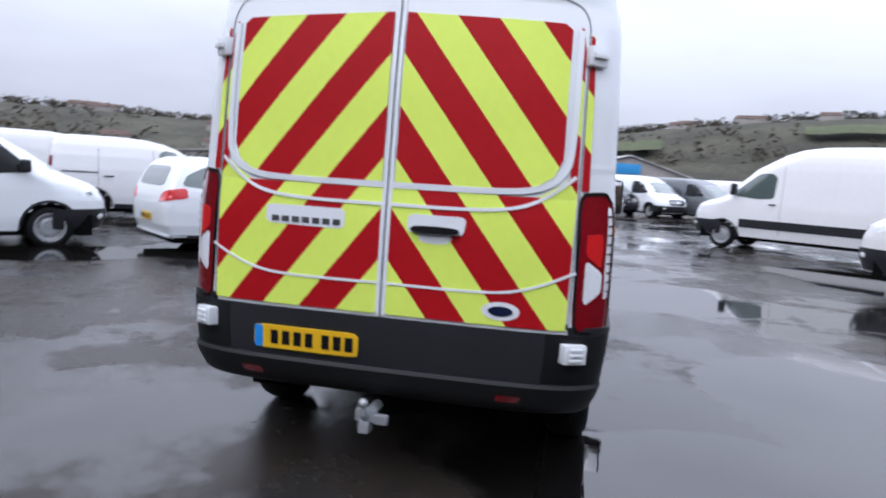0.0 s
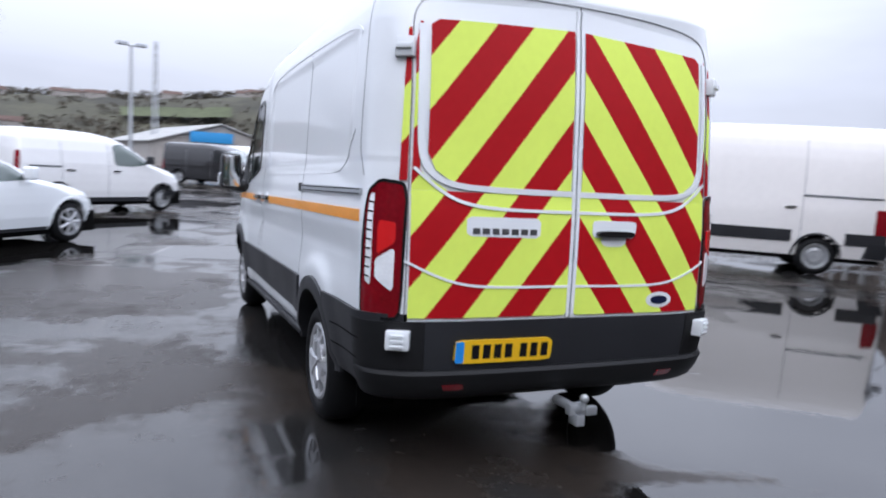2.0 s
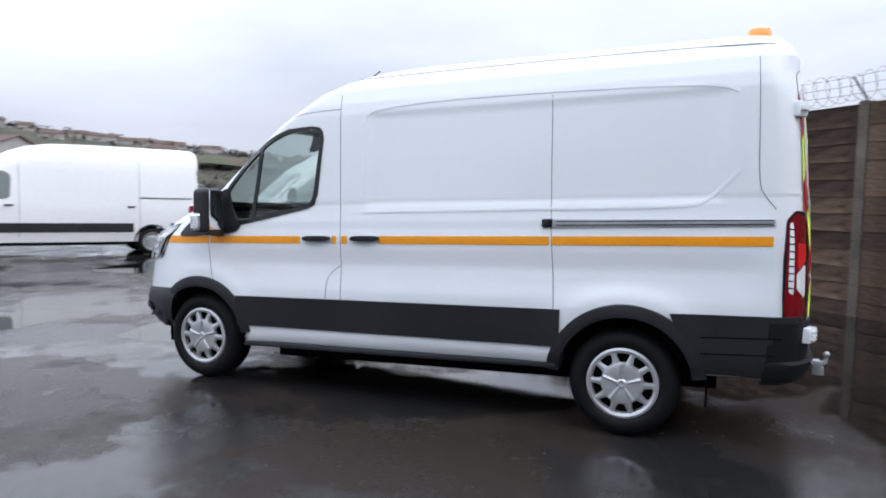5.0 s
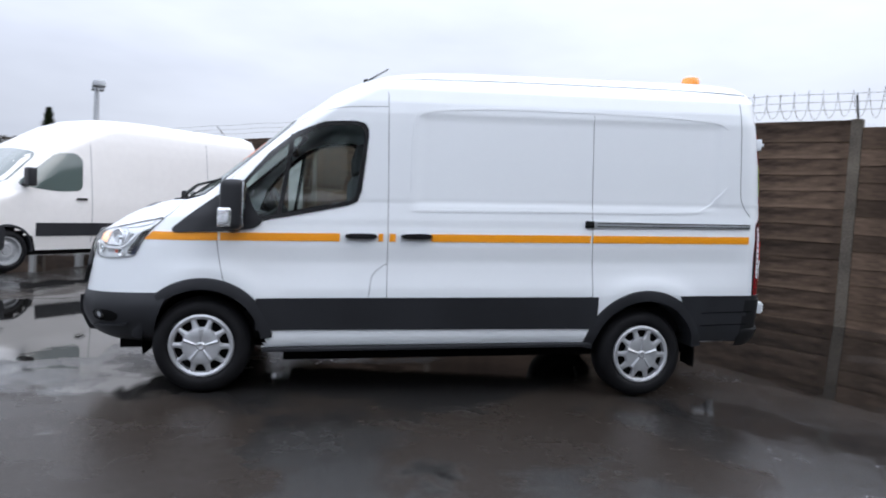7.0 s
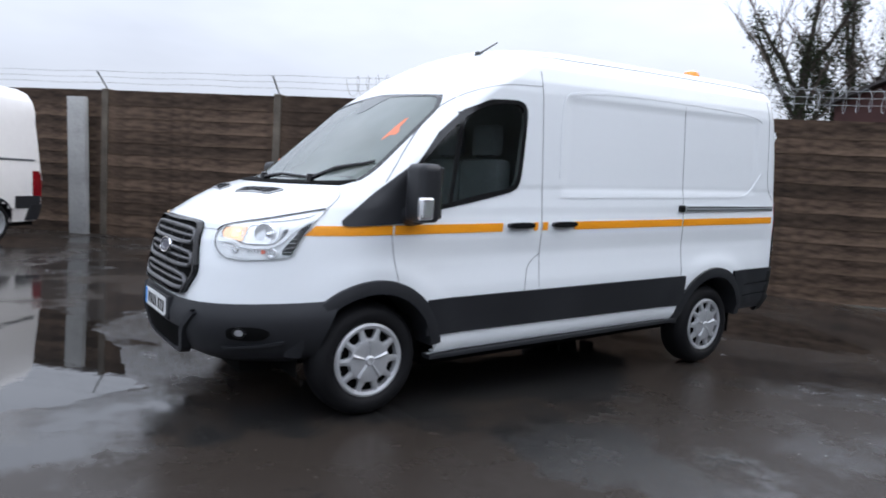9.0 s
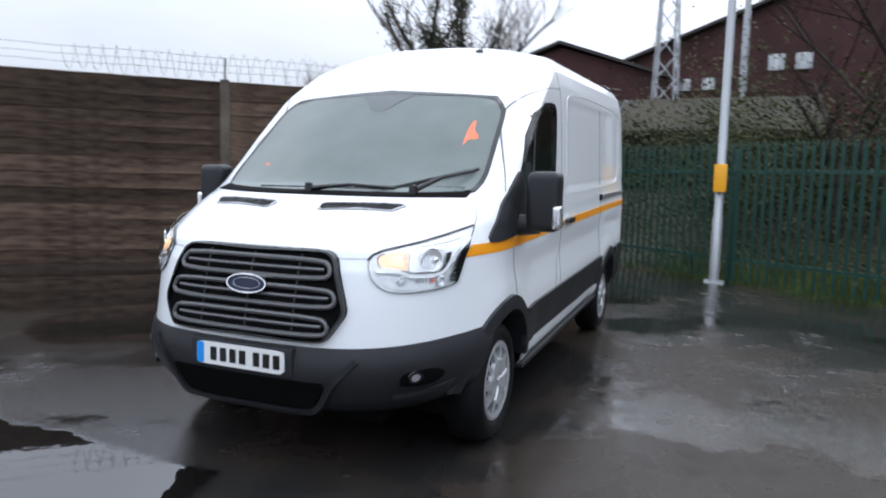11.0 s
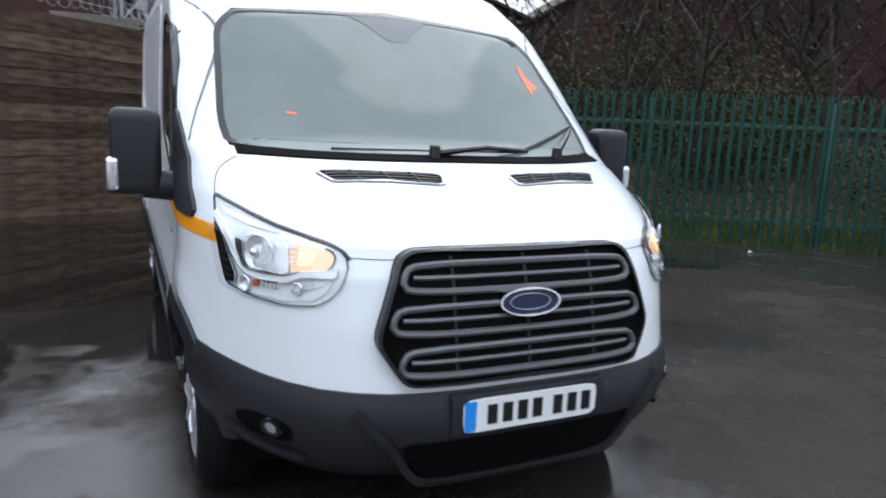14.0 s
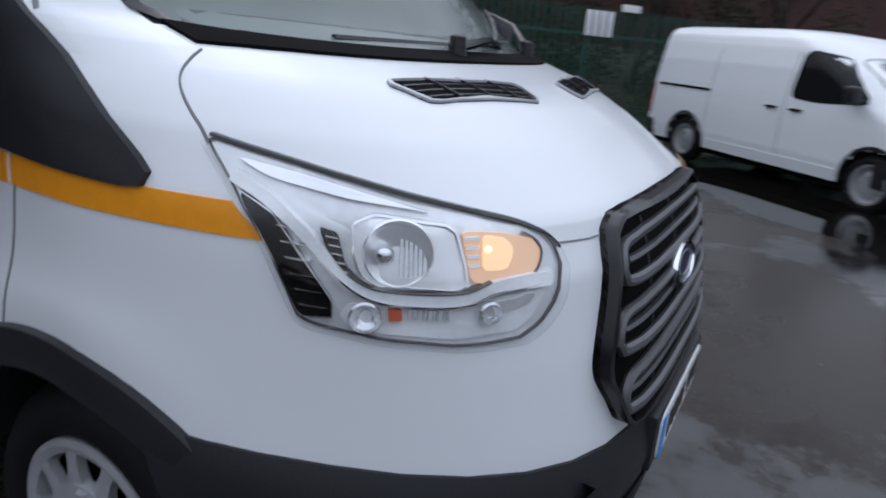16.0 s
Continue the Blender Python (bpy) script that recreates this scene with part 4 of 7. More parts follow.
        lathe(bm, [(-0.02, 0.001), (-0.02, 0.026), (0.03, 0.022), (0.035, 0.001)], 12, "z", centre=tuple(h0))
        w = vpart("wiper_arm", bm, BLACK)
        bm = bmesh.new()
        a, c = (0.48, -0.42) if px > 0 else (-0.35, -0.815)
        tube(bm, [FR(u, v, 0.016) for u, v in zip(np.linspace(a, c, 12), np.linspace(1.452 if px > 0 else 1.452, 1.458 if px > 0 else 1.575, 12))], 0.009, 6)
        vpart("wiper_blade", bm, BLACK, w)

    # front bumper, wrapped from arch to arch
    deg, wide = np.linspace(-66, 66, 61), np.linspace(-74, 74, 61)
    top = [(d, 0.746 + 0.030 * (abs(d) / 72) ** 2.2) for d in wide]
    low = [(d, 0.395 + 0.02 * (abs(d) / 80) ** 2) for d in deg]
    bm = bmesh.new()
    rows = []
    for f, off in ((0.0, -0.16), (0.0, -0.055), (0.10, -0.020), (0.28, 0.016), (0.52, 0.030), (0.70, 0.034), (0.80, 0.030), (0.92, 0.018), (1.0, 0.007), (1.0, -0.02)):
        rows.append([NO(d0 + (d1 - d0) * f, h0 + (h1 - h0) * f, off) for (d0, h0), (d1, h1) in zip(low, top)])
    grid_faces(bm, rows)
    bmesh.ops.recalc_face_normals(bm, faces=bm.faces)
    vpart("front_bumper", bm, PLASTIC, label="dark grey moulded plastic bumper")
    # flat near-black patch on the bumper, painting in the shade of an opening
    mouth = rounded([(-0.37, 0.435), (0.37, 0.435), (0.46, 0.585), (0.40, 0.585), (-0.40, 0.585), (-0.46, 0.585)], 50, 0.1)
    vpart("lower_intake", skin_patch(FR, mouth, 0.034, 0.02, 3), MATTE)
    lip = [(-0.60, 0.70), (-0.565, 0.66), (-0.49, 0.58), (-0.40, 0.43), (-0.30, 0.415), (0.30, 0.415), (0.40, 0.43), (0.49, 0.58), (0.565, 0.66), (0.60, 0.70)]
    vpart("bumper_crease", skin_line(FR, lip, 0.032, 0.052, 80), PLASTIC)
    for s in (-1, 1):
        # flat patch, coloured as the shade a recess would hold
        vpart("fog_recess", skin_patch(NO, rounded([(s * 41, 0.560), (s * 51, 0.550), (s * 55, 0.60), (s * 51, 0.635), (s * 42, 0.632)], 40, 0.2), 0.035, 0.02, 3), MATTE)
        o = np.array([(s * 45.5 + 2.0 * math.cos(a), 0.600 + 0.031 * math.sin(a)) for a in np.linspace(0, 6.283, 24, endpoint=False)])
        fg = vpart("fog_lamp", ring_of(NO, o, 0.012, 0.044, 0.02, 1 / 62), BLACK)
        vpart("fog_lens", skin_patch(NO, o, 0.039, 0.01, 4), SILVER, fg)
        vpart("fog_fin", skin_line(NO, [(s * 40, 0.505), (s * 50, 0.52), (s * 58, 0.545)], 0.018, 0.040, 12, 1 / 62), PLASTIC)
    plate(van, lambda x, h, off: Vector((x, 4.292 + off, h)) + Vector((0, 0, RAKE * (2 - 4.292))), 0.0, 0.668, 0.52, 0.112, PLATE_W, 0.004, -1)
    bm = bmesh.new()
    box(bm, -0.30, 0.30, 4.23, 4.290, 0.60, 0.74, 0.01)
    vpart("plate_holder", bm, PLASTIC)

    # grille: dark field with the shade behind painted in, frame, three looped bars with ribs between
    gr = rounded([(-0.40, 1.197), (0.40, 1.197), (0.455, 1.165), (0.532, 0.935), (0.528, 0.895), (0.455, 0.785), (0.42, 0.775), (-0.42, 0.775), (-0.455, 0.785), (-0.528, 0.895), (-0.532, 0.935), (-0.455, 1.165)], 110, 0.12)
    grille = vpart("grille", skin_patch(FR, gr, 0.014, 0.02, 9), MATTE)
    vpart("grille_frame", ring_of(FR, gr, 0.013, 0.036, 0.05), BLACK, grille)
    for h0, h1, w in ((1.065, 1.150, 0.445), (0.935, 1.020, 0.485), (0.805, 0.890, 0.462)):
        c = (h0 + h1) / 2
        loop = rounded([(-w, c - 0.01), (-w + 0.02, h0), (w - 0.02, h0), (w, c - 0.01), (w - 0.035, h1), (-w + 0.035, h1)], 80, 0.16)
        bm = bmesh.new()
        tube(bm, [FR(u, v, 0.024) for u, v in np.vstack([loop, loop[:2]])], 0.0125, 8, False)
        vpart("grille_loop", bm, GRILLE, grille)
        bm = bmesh.new()
        tube(bm, [FR(u, c, 0.018) for u in np.linspace(-w + 0.04, w - 0.04, 20)], 0.009, 6)
        vpart("grille_rib", bm, GRILLE, grille)
    for x in (-0.27, 0.0, 0.27):
        bm = bmesh.new()
        tube(bm, [FR(x, h, 0.014) for h in np.linspace(0.80, 1.17, 8)], 0.006, 6)
        vpart("grille_strut", bm, PLASTIC, grille)
    o = np.array([(0.118 * math.cos(a), 1.022 + 0.047 * math.sin(a)) for a in np.linspace(0, 6.283, 40, endpoint=False)])
    em = vpart("oval_emblem", ring_of(FR, o, 0.008, 0.044, 0.05), CHROME, grille)
    vpart("emblem_face", skin_patch(FR, o * (0.95, 1), 0.038, 0.04, 4), NAVY, em)
    o2 = np.array([(0.080 * math.cos(a), 1.022 + 0.027 * math.sin(a)) for a in np.linspace(0, 6.283, 30, endpoint=False)])
    vpart("emblem_mark", ring_of(FR, o2, 0.0025, 0.041, 0.004), SILVER, em)

    # headlamps: pale housing, wide silvered bowl, lit side lamp, wavy chrome step, row of small lamps, louvred dark bay
    for s in (-1, 1):
        P = lambda d, h, off: sh.round(s * d, h, off, 3.225)
        out = [(68.9, 1.292), (60, 1.264), (50.6, 1.233), (43, 1.211), (38.0, 1.194), (35.6, 1.178), (34.2, 1.152), (33.9, 1.118), (34.8, 1.070), (36.6, 1.032), (38.8, 1.010), (42.2, 1.001), (45.8, 0.998), (52.2, 1.004), (57.2, 1.017), (59.0, 1.026), (60.6, 1.085), (62.2, 1.142), (65.5, 1.222)]
        o = rounded(out, 110, 0.06)
        lamp = vpart("headlamp", skin_patch(P, o, 0.002, 0.004, 5), LAMP_BACK, label="clear-lens headlamp with lit amber bulb")
        vpart("lamp_rim", ring_of(P, o, 0.0022, 0.010, 0.02, 1 / 62), GRILLE, lamp)
        vpart("brow_seal", skin_line(P, [(68.4, 1.294), (60, 1.267), (50.6, 1.236), (43, 1.214), (38.0, 1.198), (35.3, 1.180), (34.0, 1.156)], 0.0055, 0.012, 50, 1 / 62), BLACK, lamp)
        cov = vpart("lens_cover", skin_patch(P, o, 0.034, 0.004, 6), GLASS_LAMP, lamp)
        cov.visible_shadow = False
        tray = rounded([(54.8, 1.190), (52.8, 1.206), (46.2, 1.197), (45.2, 1.187), (44.0, 1.104), (45.2, 1.092), (52.4, 1.090), (54.0, 1.109), (54.9, 1.155)], 50, 0.1)
        vpart("reflector_tray", skin_patch(P, tray, 0.007, 0.003, 4), REFLECTOR, lamp)
        vpart("tray_rim", ring_of(P, tray, 0.004, 0.013, 0.006, 1 / 62), CHROME, lamp)
        for d, h, rr, m_, nm in ((50.6, 1.150, 0.056, REFLECTOR, "lamp_bowl"), (53.2, 1.042, 0.025, FACET, "small_bowl"), (42.2, 1.058, 0.018, FACET, "small_bowl")):
            c = P(d, h, 0.008)
            bm = bmesh.new()
            lathe(bm, [(-0.004, 0.002), (-0.002, rr * 0.35), (0.003, rr * 0.65), (0.009, rr * 0.88), (0.015, rr), (0.011, rr + 0.003)], 48 if rr > 0.03 else 20, "y", centre=(0, 0, 0))
            bmesh.ops.transform(bm, matrix=Matrix.Translation(c) @ Matrix.Rotation(radians(-s * d), 4, "Z"), verts=bm.verts)
            bowl = vpart(nm, bm, m_, lamp, smooth=rr > 0.03)
            if rr > 0.03:
                # upright flutes in the half of the bowl towards the nose
                for k in range(7):
                    u = d - 0.3 - 0.42 * k
                    q = rr * math.sqrt(max(0.05, 1 - ((0.3 + 0.42 * k) / 3.6) ** 2)) * 0.72
                    vpart("flute", skin_line(P, [(u, h - q), (u, h), (u, h + q)], 0.0045, 0.013, 8, 1 / 62), LAMP_BACK, bowl)
                bm = bmesh.new()
                bmesh.ops.create_uvsphere(bm, u_segments=16, v_segments=10, radius=0.017, matrix=Matrix.Translation(P(d + 1.2, h - 0.004, 0.014)))
                vpart("bulb_shield", bm, CHROME, bowl)
        # side lamp, lit warm: a bright panel next to stepped louvres, fading towards the nose
        lit = rounded([(45.0, 1.186), (41.3, 1.186), (37.3, 1.174), (36.3, 1.150), (37.7, 1.113), (41.2, 1.103), (44.0, 1.107)], 50, 0.1)
        glow = vpart("lit_side_lamp", skin_patch(P, lit, 0.010, 0.004, 5), GLOW, lamp)
        vpart("dark_edge", skin_line(P, [(38.4, 1.183), (36.9, 1.174), (36.3, 1.150), (37.5, 1.115), (40.1, 1.105)], 0.003, 0.014, 20, 1 / 62), GRILLE, glow)
        vpart("bright_panel", skin_patch(P, rounded([(42.9, 1.181), (40.6, 1.178), (39.6, 1.160), (40.6, 1.128), (43.0, 1.126)], 30, 0.14), 0.014, 0.004, 3), BULB_SOFT, glow)
        for k in range(4):
            h = 1.133 + 0.014 * k
            vpart("stepped_louvre", skin_line(P, [(44.3 + 0.12 * k, h), (43.2, h + 0.002)], 0.006, 0.015, 6, 1 / 62), LAMP_CLEAR if k % 2 else REFLECTOR, glow)
        bm = bmesh.new()
        bmesh.ops.create_uvsphere(bm, u_segments=14, v_segments=8, radius=0.006, matrix=Matrix.Translation(P(42.4, 1.160, 0.016)))
        vpart("lit_bulb", bm, BULB, glow)
        # wavy chrome step and the dark groove above it
        vpart("chrome_strip", skin_line(P, [(65.6, 1.240), (61.9, 1.212), (58.0, 1.158), (55.4, 1.098), (52.6, 1.078), (48.0, 1.075), (44.2, 1.082), (42.4, 1.099), (40.0, 1.109), (35.6, 1.114)], 0.021, 0.018, 80, 1 / 62), LAMP_CLEAR, lamp)
        vpart("strip_edge", skin_line(P, [(57.4, 1.130), (54.9, 1.090), (52.6, 1.069), (48.0, 1.065), (44.0, 1.072), (42.0, 1.088), (40.0, 1.098), (36.0, 1.103)], 0.004, 0.021, 60, 1 / 62), CHROME, lamp)
        vpart("groove", skin_line(P, [(54.8, 1.115), (53.4, 1.091), (49.7, 1.087), (45.0, 1.090), (43.5, 1.099), (42.2, 1.110)], 0.003, 0.020, 40, 1 / 62), GRILLE, lamp)
        vpart("lower_reflector", skin_patch(P, rounded([(55.4, 1.033), (55.0, 1.058), (52.5, 1.062), (44.3, 1.065), (41.6, 1.082), (36.0, 1.094), (37.6, 1.045), (39.7, 1.022), (45.7, 1.009), (52.3, 1.014), (54.8, 1.021)], 60, 0.1), 0.007, 0.003, 4), LAMP_CLEAR, lamp)
        vpart("bowl_flange", skin_patch(P, rounded([(43.4, 1.062), (42.0, 1.072), (37.2, 1.087), (38.1, 1.070), (41.9, 1.048)], 30, 0.12), 0.010, 0.003, 3), REFLECTOR, lamp)
        vpart("amber_bulb", skin_patch(P, rounded([(51.3, 1.059), (50.1, 1.060), (50.0, 1.041), (51.2, 1.039)], 20, 0.1), 0.016, 0.01, 2), RED_AMBER, lamp)
        for k in range(9):
            d = 49.4 - 0.44 * k
            vpart("clear_rib", skin_line(P, [(d, 1.044), (d - 0.05, 1.060)], 0.004, 0.014, 5, 1 / 62), REFLECTOR if k % 2 else LAMP_BACK, lamp)
        # dark louvred bay at the side and a smaller one beside it
        bay = rounded([(65.0, 1.221), (61.6, 1.194), (58.6, 1.126), (56.0, 1.060), (55.8, 1.034), (58.8, 1.031), (60.7, 1.096), (62.8, 1.165)], 50, 0.08)
        dark = vpart("dark_side_bay", skin_patch(P, bay, 0.010, 0.004, 3), MATTE, lamp)
        vpart("bay_edge", ring_of(P, bay, 0.003, 0.015, 0.006, 1 / 62), CHROME, dark)
        for k in range(6):
            h = 1.050 + 0.0245 * k
            vpart("lamp_fin", skin_line(P, [(56.5 + 0.52 * k, h), (58.9 + 0.46 * k, h + 0.002)], 0.0026, 0.015, 6, 1 / 62), CHROME, dark)
        inner = vpart("inner_bay", skin_patch(P, rounded([(57.6, 1.178), (55.9, 1.172), (55.1, 1.125), (54.0, 1.093), (55.2, 1.104), (56.6, 1.140)], 30, 0.1), 0.011, 0.004, 3), PLASTIC, lamp)
        for k in range(5):
            h = 1.112 + 0.013 * k
            vpart("lamp_fin", skin_line(P, [(54.8 + 0.25 * k, h), (55.7 + 0.3 * k, h + 0.002)], 0.0026, 0.015, 5, 1 / 62), CHROME, inner)
        vpart("upper_chrome", skin_patch(P, rounded([(66.0, 1.270), (58, 1.248), (50.8, 1.222), (47.0, 1.211), (55, 1.222), (62.4, 1.242)], 36, 0.15), 0.012, 0.004, 3), CHROME, lamp)

    # door mirrors
    for s in (-1, 1):
        m = vpart("door_mirror", bmesh.new(), PLASTIC)
        bm = bmesh.new()
        box(bm, min(s * 1.075, s * 1.265), max(s * 1.075, s * 1.265), 3.02, 3.17, 1.225, 1.565, 0.05, 4)
        vpart("mirror_housing", bm, PLASTIC, m)
        bm = bmesh.new()
        tube(bm, [(s * 0.98, 3.10, 1.265), (s * 1.05, 3.10, 1.255), (s * 1.14, 3.10, 1.27)], [0.070, 0.060, 0.062], 12)
        vpart("mirror_arm", bm, PLASTIC, m)
        bm = bmesh.new()
        box(bm, min(s * 1.095, s * 1.245), max(s * 1.095, s * 1.245), 3.012, 3.022, 1.25, 1.545, 0.004)
        vpart("mirror_glass", bm, CHROME, m)
        bm = bmesh.new()
        box(bm, min(s * 1.232, s * 1.280), max(s * 1.232, s * 1.280), 3.085, 3.176, 1.245, 1.375, 0.020, 3)
        vpart("repeater_lamp", bm, FACET, m)
    # roof aerial and beacon
    bm = bmesh.new()
    p = sh.top(-0.42, 2.20)
    lathe(bm, [(-0.005, 0.03), (0.012, 0.026), (0.02, 0.012)], 14, "z", centre=tuple(p))
    tube(bm, [p, p + Vector((0, -0.17, 0.105))], [0.009, 0.005], 6)
    vpart("roof_aerial", bm, BLACK)
    p = sh.top(-0.10, -0.72)
    bm = bmesh.new()
    lathe(bm, [(-0.02, 0.085), (0.055, 0.085), (0.060, 0.08)], 24, "z", centre=tuple(p))
    bc = vpart("beacon", bm, BLACK, label="amber roof beacon")
    bm = bmesh.new()
    lathe(bm, [(0.055, 0.082), (0.10, 0.080), (0.128, 0.070), (0.142, 0.045), (0.147, 0.002)], 24, "z", centre=tuple(p))
    vpart("amber_dome", bm, AMBER, bc)

    # ---- rear ----
    v0, step, slope = 1.714, 0.238, 1.30

    def clip(poly, a, b, c, keep_less):
        out = []
        for i, p in enumerate(poly):
            q = poly[(i + 1) % len(poly)]
            fp, fq = a * p[0] + b * p[1] - c, a * q[0] + b * q[1] - c
            if not keep_less:
                fp, fq = -fp, -fq
            if fp <= 0:
                out.append(p)
            if fp * fq < 0:
                t = fp / (fp - fq)
                out.append((p[0] + t * (q[0] - p[0]), p[1] + t * (q[1] - p[1])))
        return out

    def chevrons(region, s):
        for k in range(-4, 8):
            a, b = v0 + k * step, v0 + (k + 1) * step
            poly = clip(clip(region, s * slope, 1, a, False), s * slope, 1, b, True)
            if len(poly) < 3:
                continue
            poly = [p for i, p in enumerate(poly) if math.dist(p, poly[i - 1]) > 1e-4]
            if len(poly) < 3:
                continue
            bm = bmesh.new()
            bm.faces.new([bm.verts.new((x, 0, h)) for x, h in poly])
            for q in np.arange(0.1, 1.0, 0.1):
                bmesh.ops.bisect_plane(bm, geom=bm.verts[:] + bm.edges[:] + bm.faces[:], plane_co=(s * q, 0, 0), plane_no=(1, 0, 0), dist=1e-5)
            for q in np.arange(0.8, 2.2, 0.12):
                bmesh.ops.bisect_plane(bm, geom=bm.verts[:] + bm.edges[:] + bm.faces[:], plane_co=(0, 0, q), plane_no=(0, 0, 1), dist=1e-5)
            for v in bm.verts:
                v.co = RE(v.co.x, v.co.z, 0.009)
            bmesh.ops.recalc_face_normals(bm, faces=bm.faces)
            if sum(f.normal.y for f in bm.faces) > 0:
                bmesh.ops.reverse_faces(bm, faces=bm.faces)
            red = k % 2 == 1 or k % 2 == -1
            vpart("red_stripe" if red else "yellow_stripe", bm, RED if red else YELLOW, doors[s])

    doors = {}
    for s in (-1, 1):
        bm = skin_band(RE, [(s * 0.008, 0.705), (s * 0.850, 0.705)], [(s * 0.008, 2.20), (s * 0.82, 2.14)], 0.001, 0.004, 20, 14)
        doors[s] = vpart("rear_door", bm, WHITE, label="white rear door with red and yellow chevron film")
        lower = [(s * 0.012, 0.718), (s * 0.844, 0.718), (s * 0.848, 1.30), (s * 0.012, 1.30)]
        ear = [(s * 0.680, 1.3005), (s * 0.848, 1.3005), (s * 0.848, 1.375), (s * 0.821, 1.40), (s * 0.778, 1.36)]
        upper = [(s * 0.030, 1.328), (s * 0.564, 1.328), (s * 0.671, 1.348), (s * 0.744, 1.395), (s * 0.778, 1.47), (s * 0.773, 2.04), (s * 0.739, 2.065), (s * 0.030, 2.10)]
        edge = [(s * 0.812, 1.40), (s * 0.846, 1.37), (s * 0.838, 1.95), (s * 0.821, 2.05), (s * 0.809, 2.05)]
        pillar = [(s * 0.865, 1.34), (s * 0.899, 1.34), (s * 0.885, 1.80), (s * 0.870, 2.02), (s * 0.855, 2.02)]
        for reg in (lower, ear, upper, edge, pillar):
            chevrons(reg, s)
        white = lambda pts, w=0.022, off=0.013: vpart("white_edge", skin_line(RE, pts, w, off, 40), WHITE, doors[s])
        white([(s * 0.01, 1.313), (s * 0.55, 1.315), (s * 0.70, 1.338), (s * 0.79, 1.40), (s * 0.817, 1.50), (s * 0.812, 2.04)], 0.032)
        white([(s * 0.01, 1.225), (s * 0.40, 1.225), (s * 0.60, 1.245), (s * 0.72, 1.30), (s * 0.84, 1.40)], 0.018)
        white([(s * 0.01, 0.862), (s * 0.40, 0.860), (s * 0.58, 0.87), (s * 0.72, 0.91), (s * 0.87, 0.98)], 0.014)
        vpart("door_gap", skin_line(RE, [(s * 0.855, 0.71), (s * 0.858, 1.35), (s * 0.850, 1.98), (s * 0.845, 2.10), (s * 0.78, 2.175), (s * 0.40, 2.215), (s * 0.004, 2.222)], 0.005, 0.004, 70), SEAM)
        vpart("door_bead", skin_line(RE, [(s * 0.014, 0.71), (s * 0.014, 2.2)], 0.020, 0.012, 20), WHITE, doors[s])
        # hinges, white boxes on the corners
        for hh in (1.93,):
            bm = bmesh.new()
            q = sh.rear(s * 0.870, hh, 0.0)
            box(bm, -0.045, 0.045, -0.035, 0.02, -0.045, 0.045, 0.012)
            box(bm, -0.035, 0.035, -0.05, 0.0, -0.012, 0.012, 0.004)
            bmesh.ops.transform(bm, matrix=Matrix.Translation(q + Vector((s * 0.01, 0.0, 0))) @ Matrix.Rotation(radians(s * 35), 4, "Z"), verts=bm.verts)
            vpart("door_hinge", bm, WHITE)
        bm = bmesh.new()
        q = sh.rear(s * 0.885, 0.62, 0.03)
        box(bm, -0.055, 0.055, -0.03, 0.05, -0.045, 0.045, 0.010)
        for dz in (-0.024, 0.0, 0.024):
            box(bm, -0.03, 0.03, -0.042, 0.0, dz - 0.006, dz + 0.006, 0.003)
        bmesh.ops.transform(bm, matrix=Matrix.Translation(q) @ Matrix.Rotation(radians(s * 28), 4, "Z"), verts=bm.verts)
        vpart("lower_hinge", bm, WHITE)
        # tail lamps on the corners
        T = lambda d, h, off: sh.round(s * d, h, off, -0.35, True)
        d0, d1 = 52.6, 62.6
        o = rounded([(d0, 0.705), (d1, 0.70), (d1 + 0.5, 1.05), (d1 - 0.2, 1.29), (d1 - 3.2, 1.345), (d0 + 1.6, 1.335), (d0 + 0.3, 1.24), (d0 + 0.2, 1.0)], 60, 0.12)
        tl = vpart("tail_lamp", skin_patch(T, o, 0.006, 0.03, 5), LAMP_RED, label="tall red and clear corner tail lamp")
        vpart("lamp_surround", ring_of(T, o, 0.014, 0.010, 0.02, 1 / 62), BLACK, tl)
        vpart("bright_lens", skin_patch(T, rounded([(d0 + 2.0, 1.06), (d0 + 6.0, 1.00), (d0 + 6.1, 1.16), (d0 + 2.1, 1.15)], 30, 0.12), 0.009, 0.006, 3), LAMP_BRIGHT, tl)
        vpart("reversing_lens", skin_patch(T, rounded([(d0 + 1.9, 0.83), (d0 + 6.2, 0.90), (d0 + 6.2, 0.98), (d0 + 2.0, 1.04)], 30, 0.12), 0.009, 0.006, 3), LAMP_CLEAR, tl)
        vpart("side_lens", skin_patch(T, rounded([(d1 - 3.0, 0.86), (d1 - 1.2, 0.88), (d1 - 1.1, 1.27), (d1 - 2.4, 1.28)], 30, 0.12), 0.009, 0.006, 3), LAMP_CLEAR, tl)
        for k in range(9):
            h = 0.90 + 0.042 * k
            vpart("lens_rib", skin_line(T, [(d1 - 2.6, h), (d1 - 1.0, h + 0.004)], 0.008, 0.012, 6, 1 / 62), BLACK, tl)
    # centre seam, badge, handle, oval emblem, blue tag
    vpart("centre_gap", skin_line(RE, [(0.0, 0.44), (0.0, 2.22)], 0.008, 0.0035, 30), SEAM)
    vpart("name_badge", skin_patch(RE, rounded([(-0.585, 1.100), (-0.195, 1.095), (-0.195, 1.190), (-0.585, 1.190)], 30, 0.05), 0.010, 0.012, 3), WHITE, doors[-1])
    for k in range(7):
        x = -0.555 + k * 0.0505
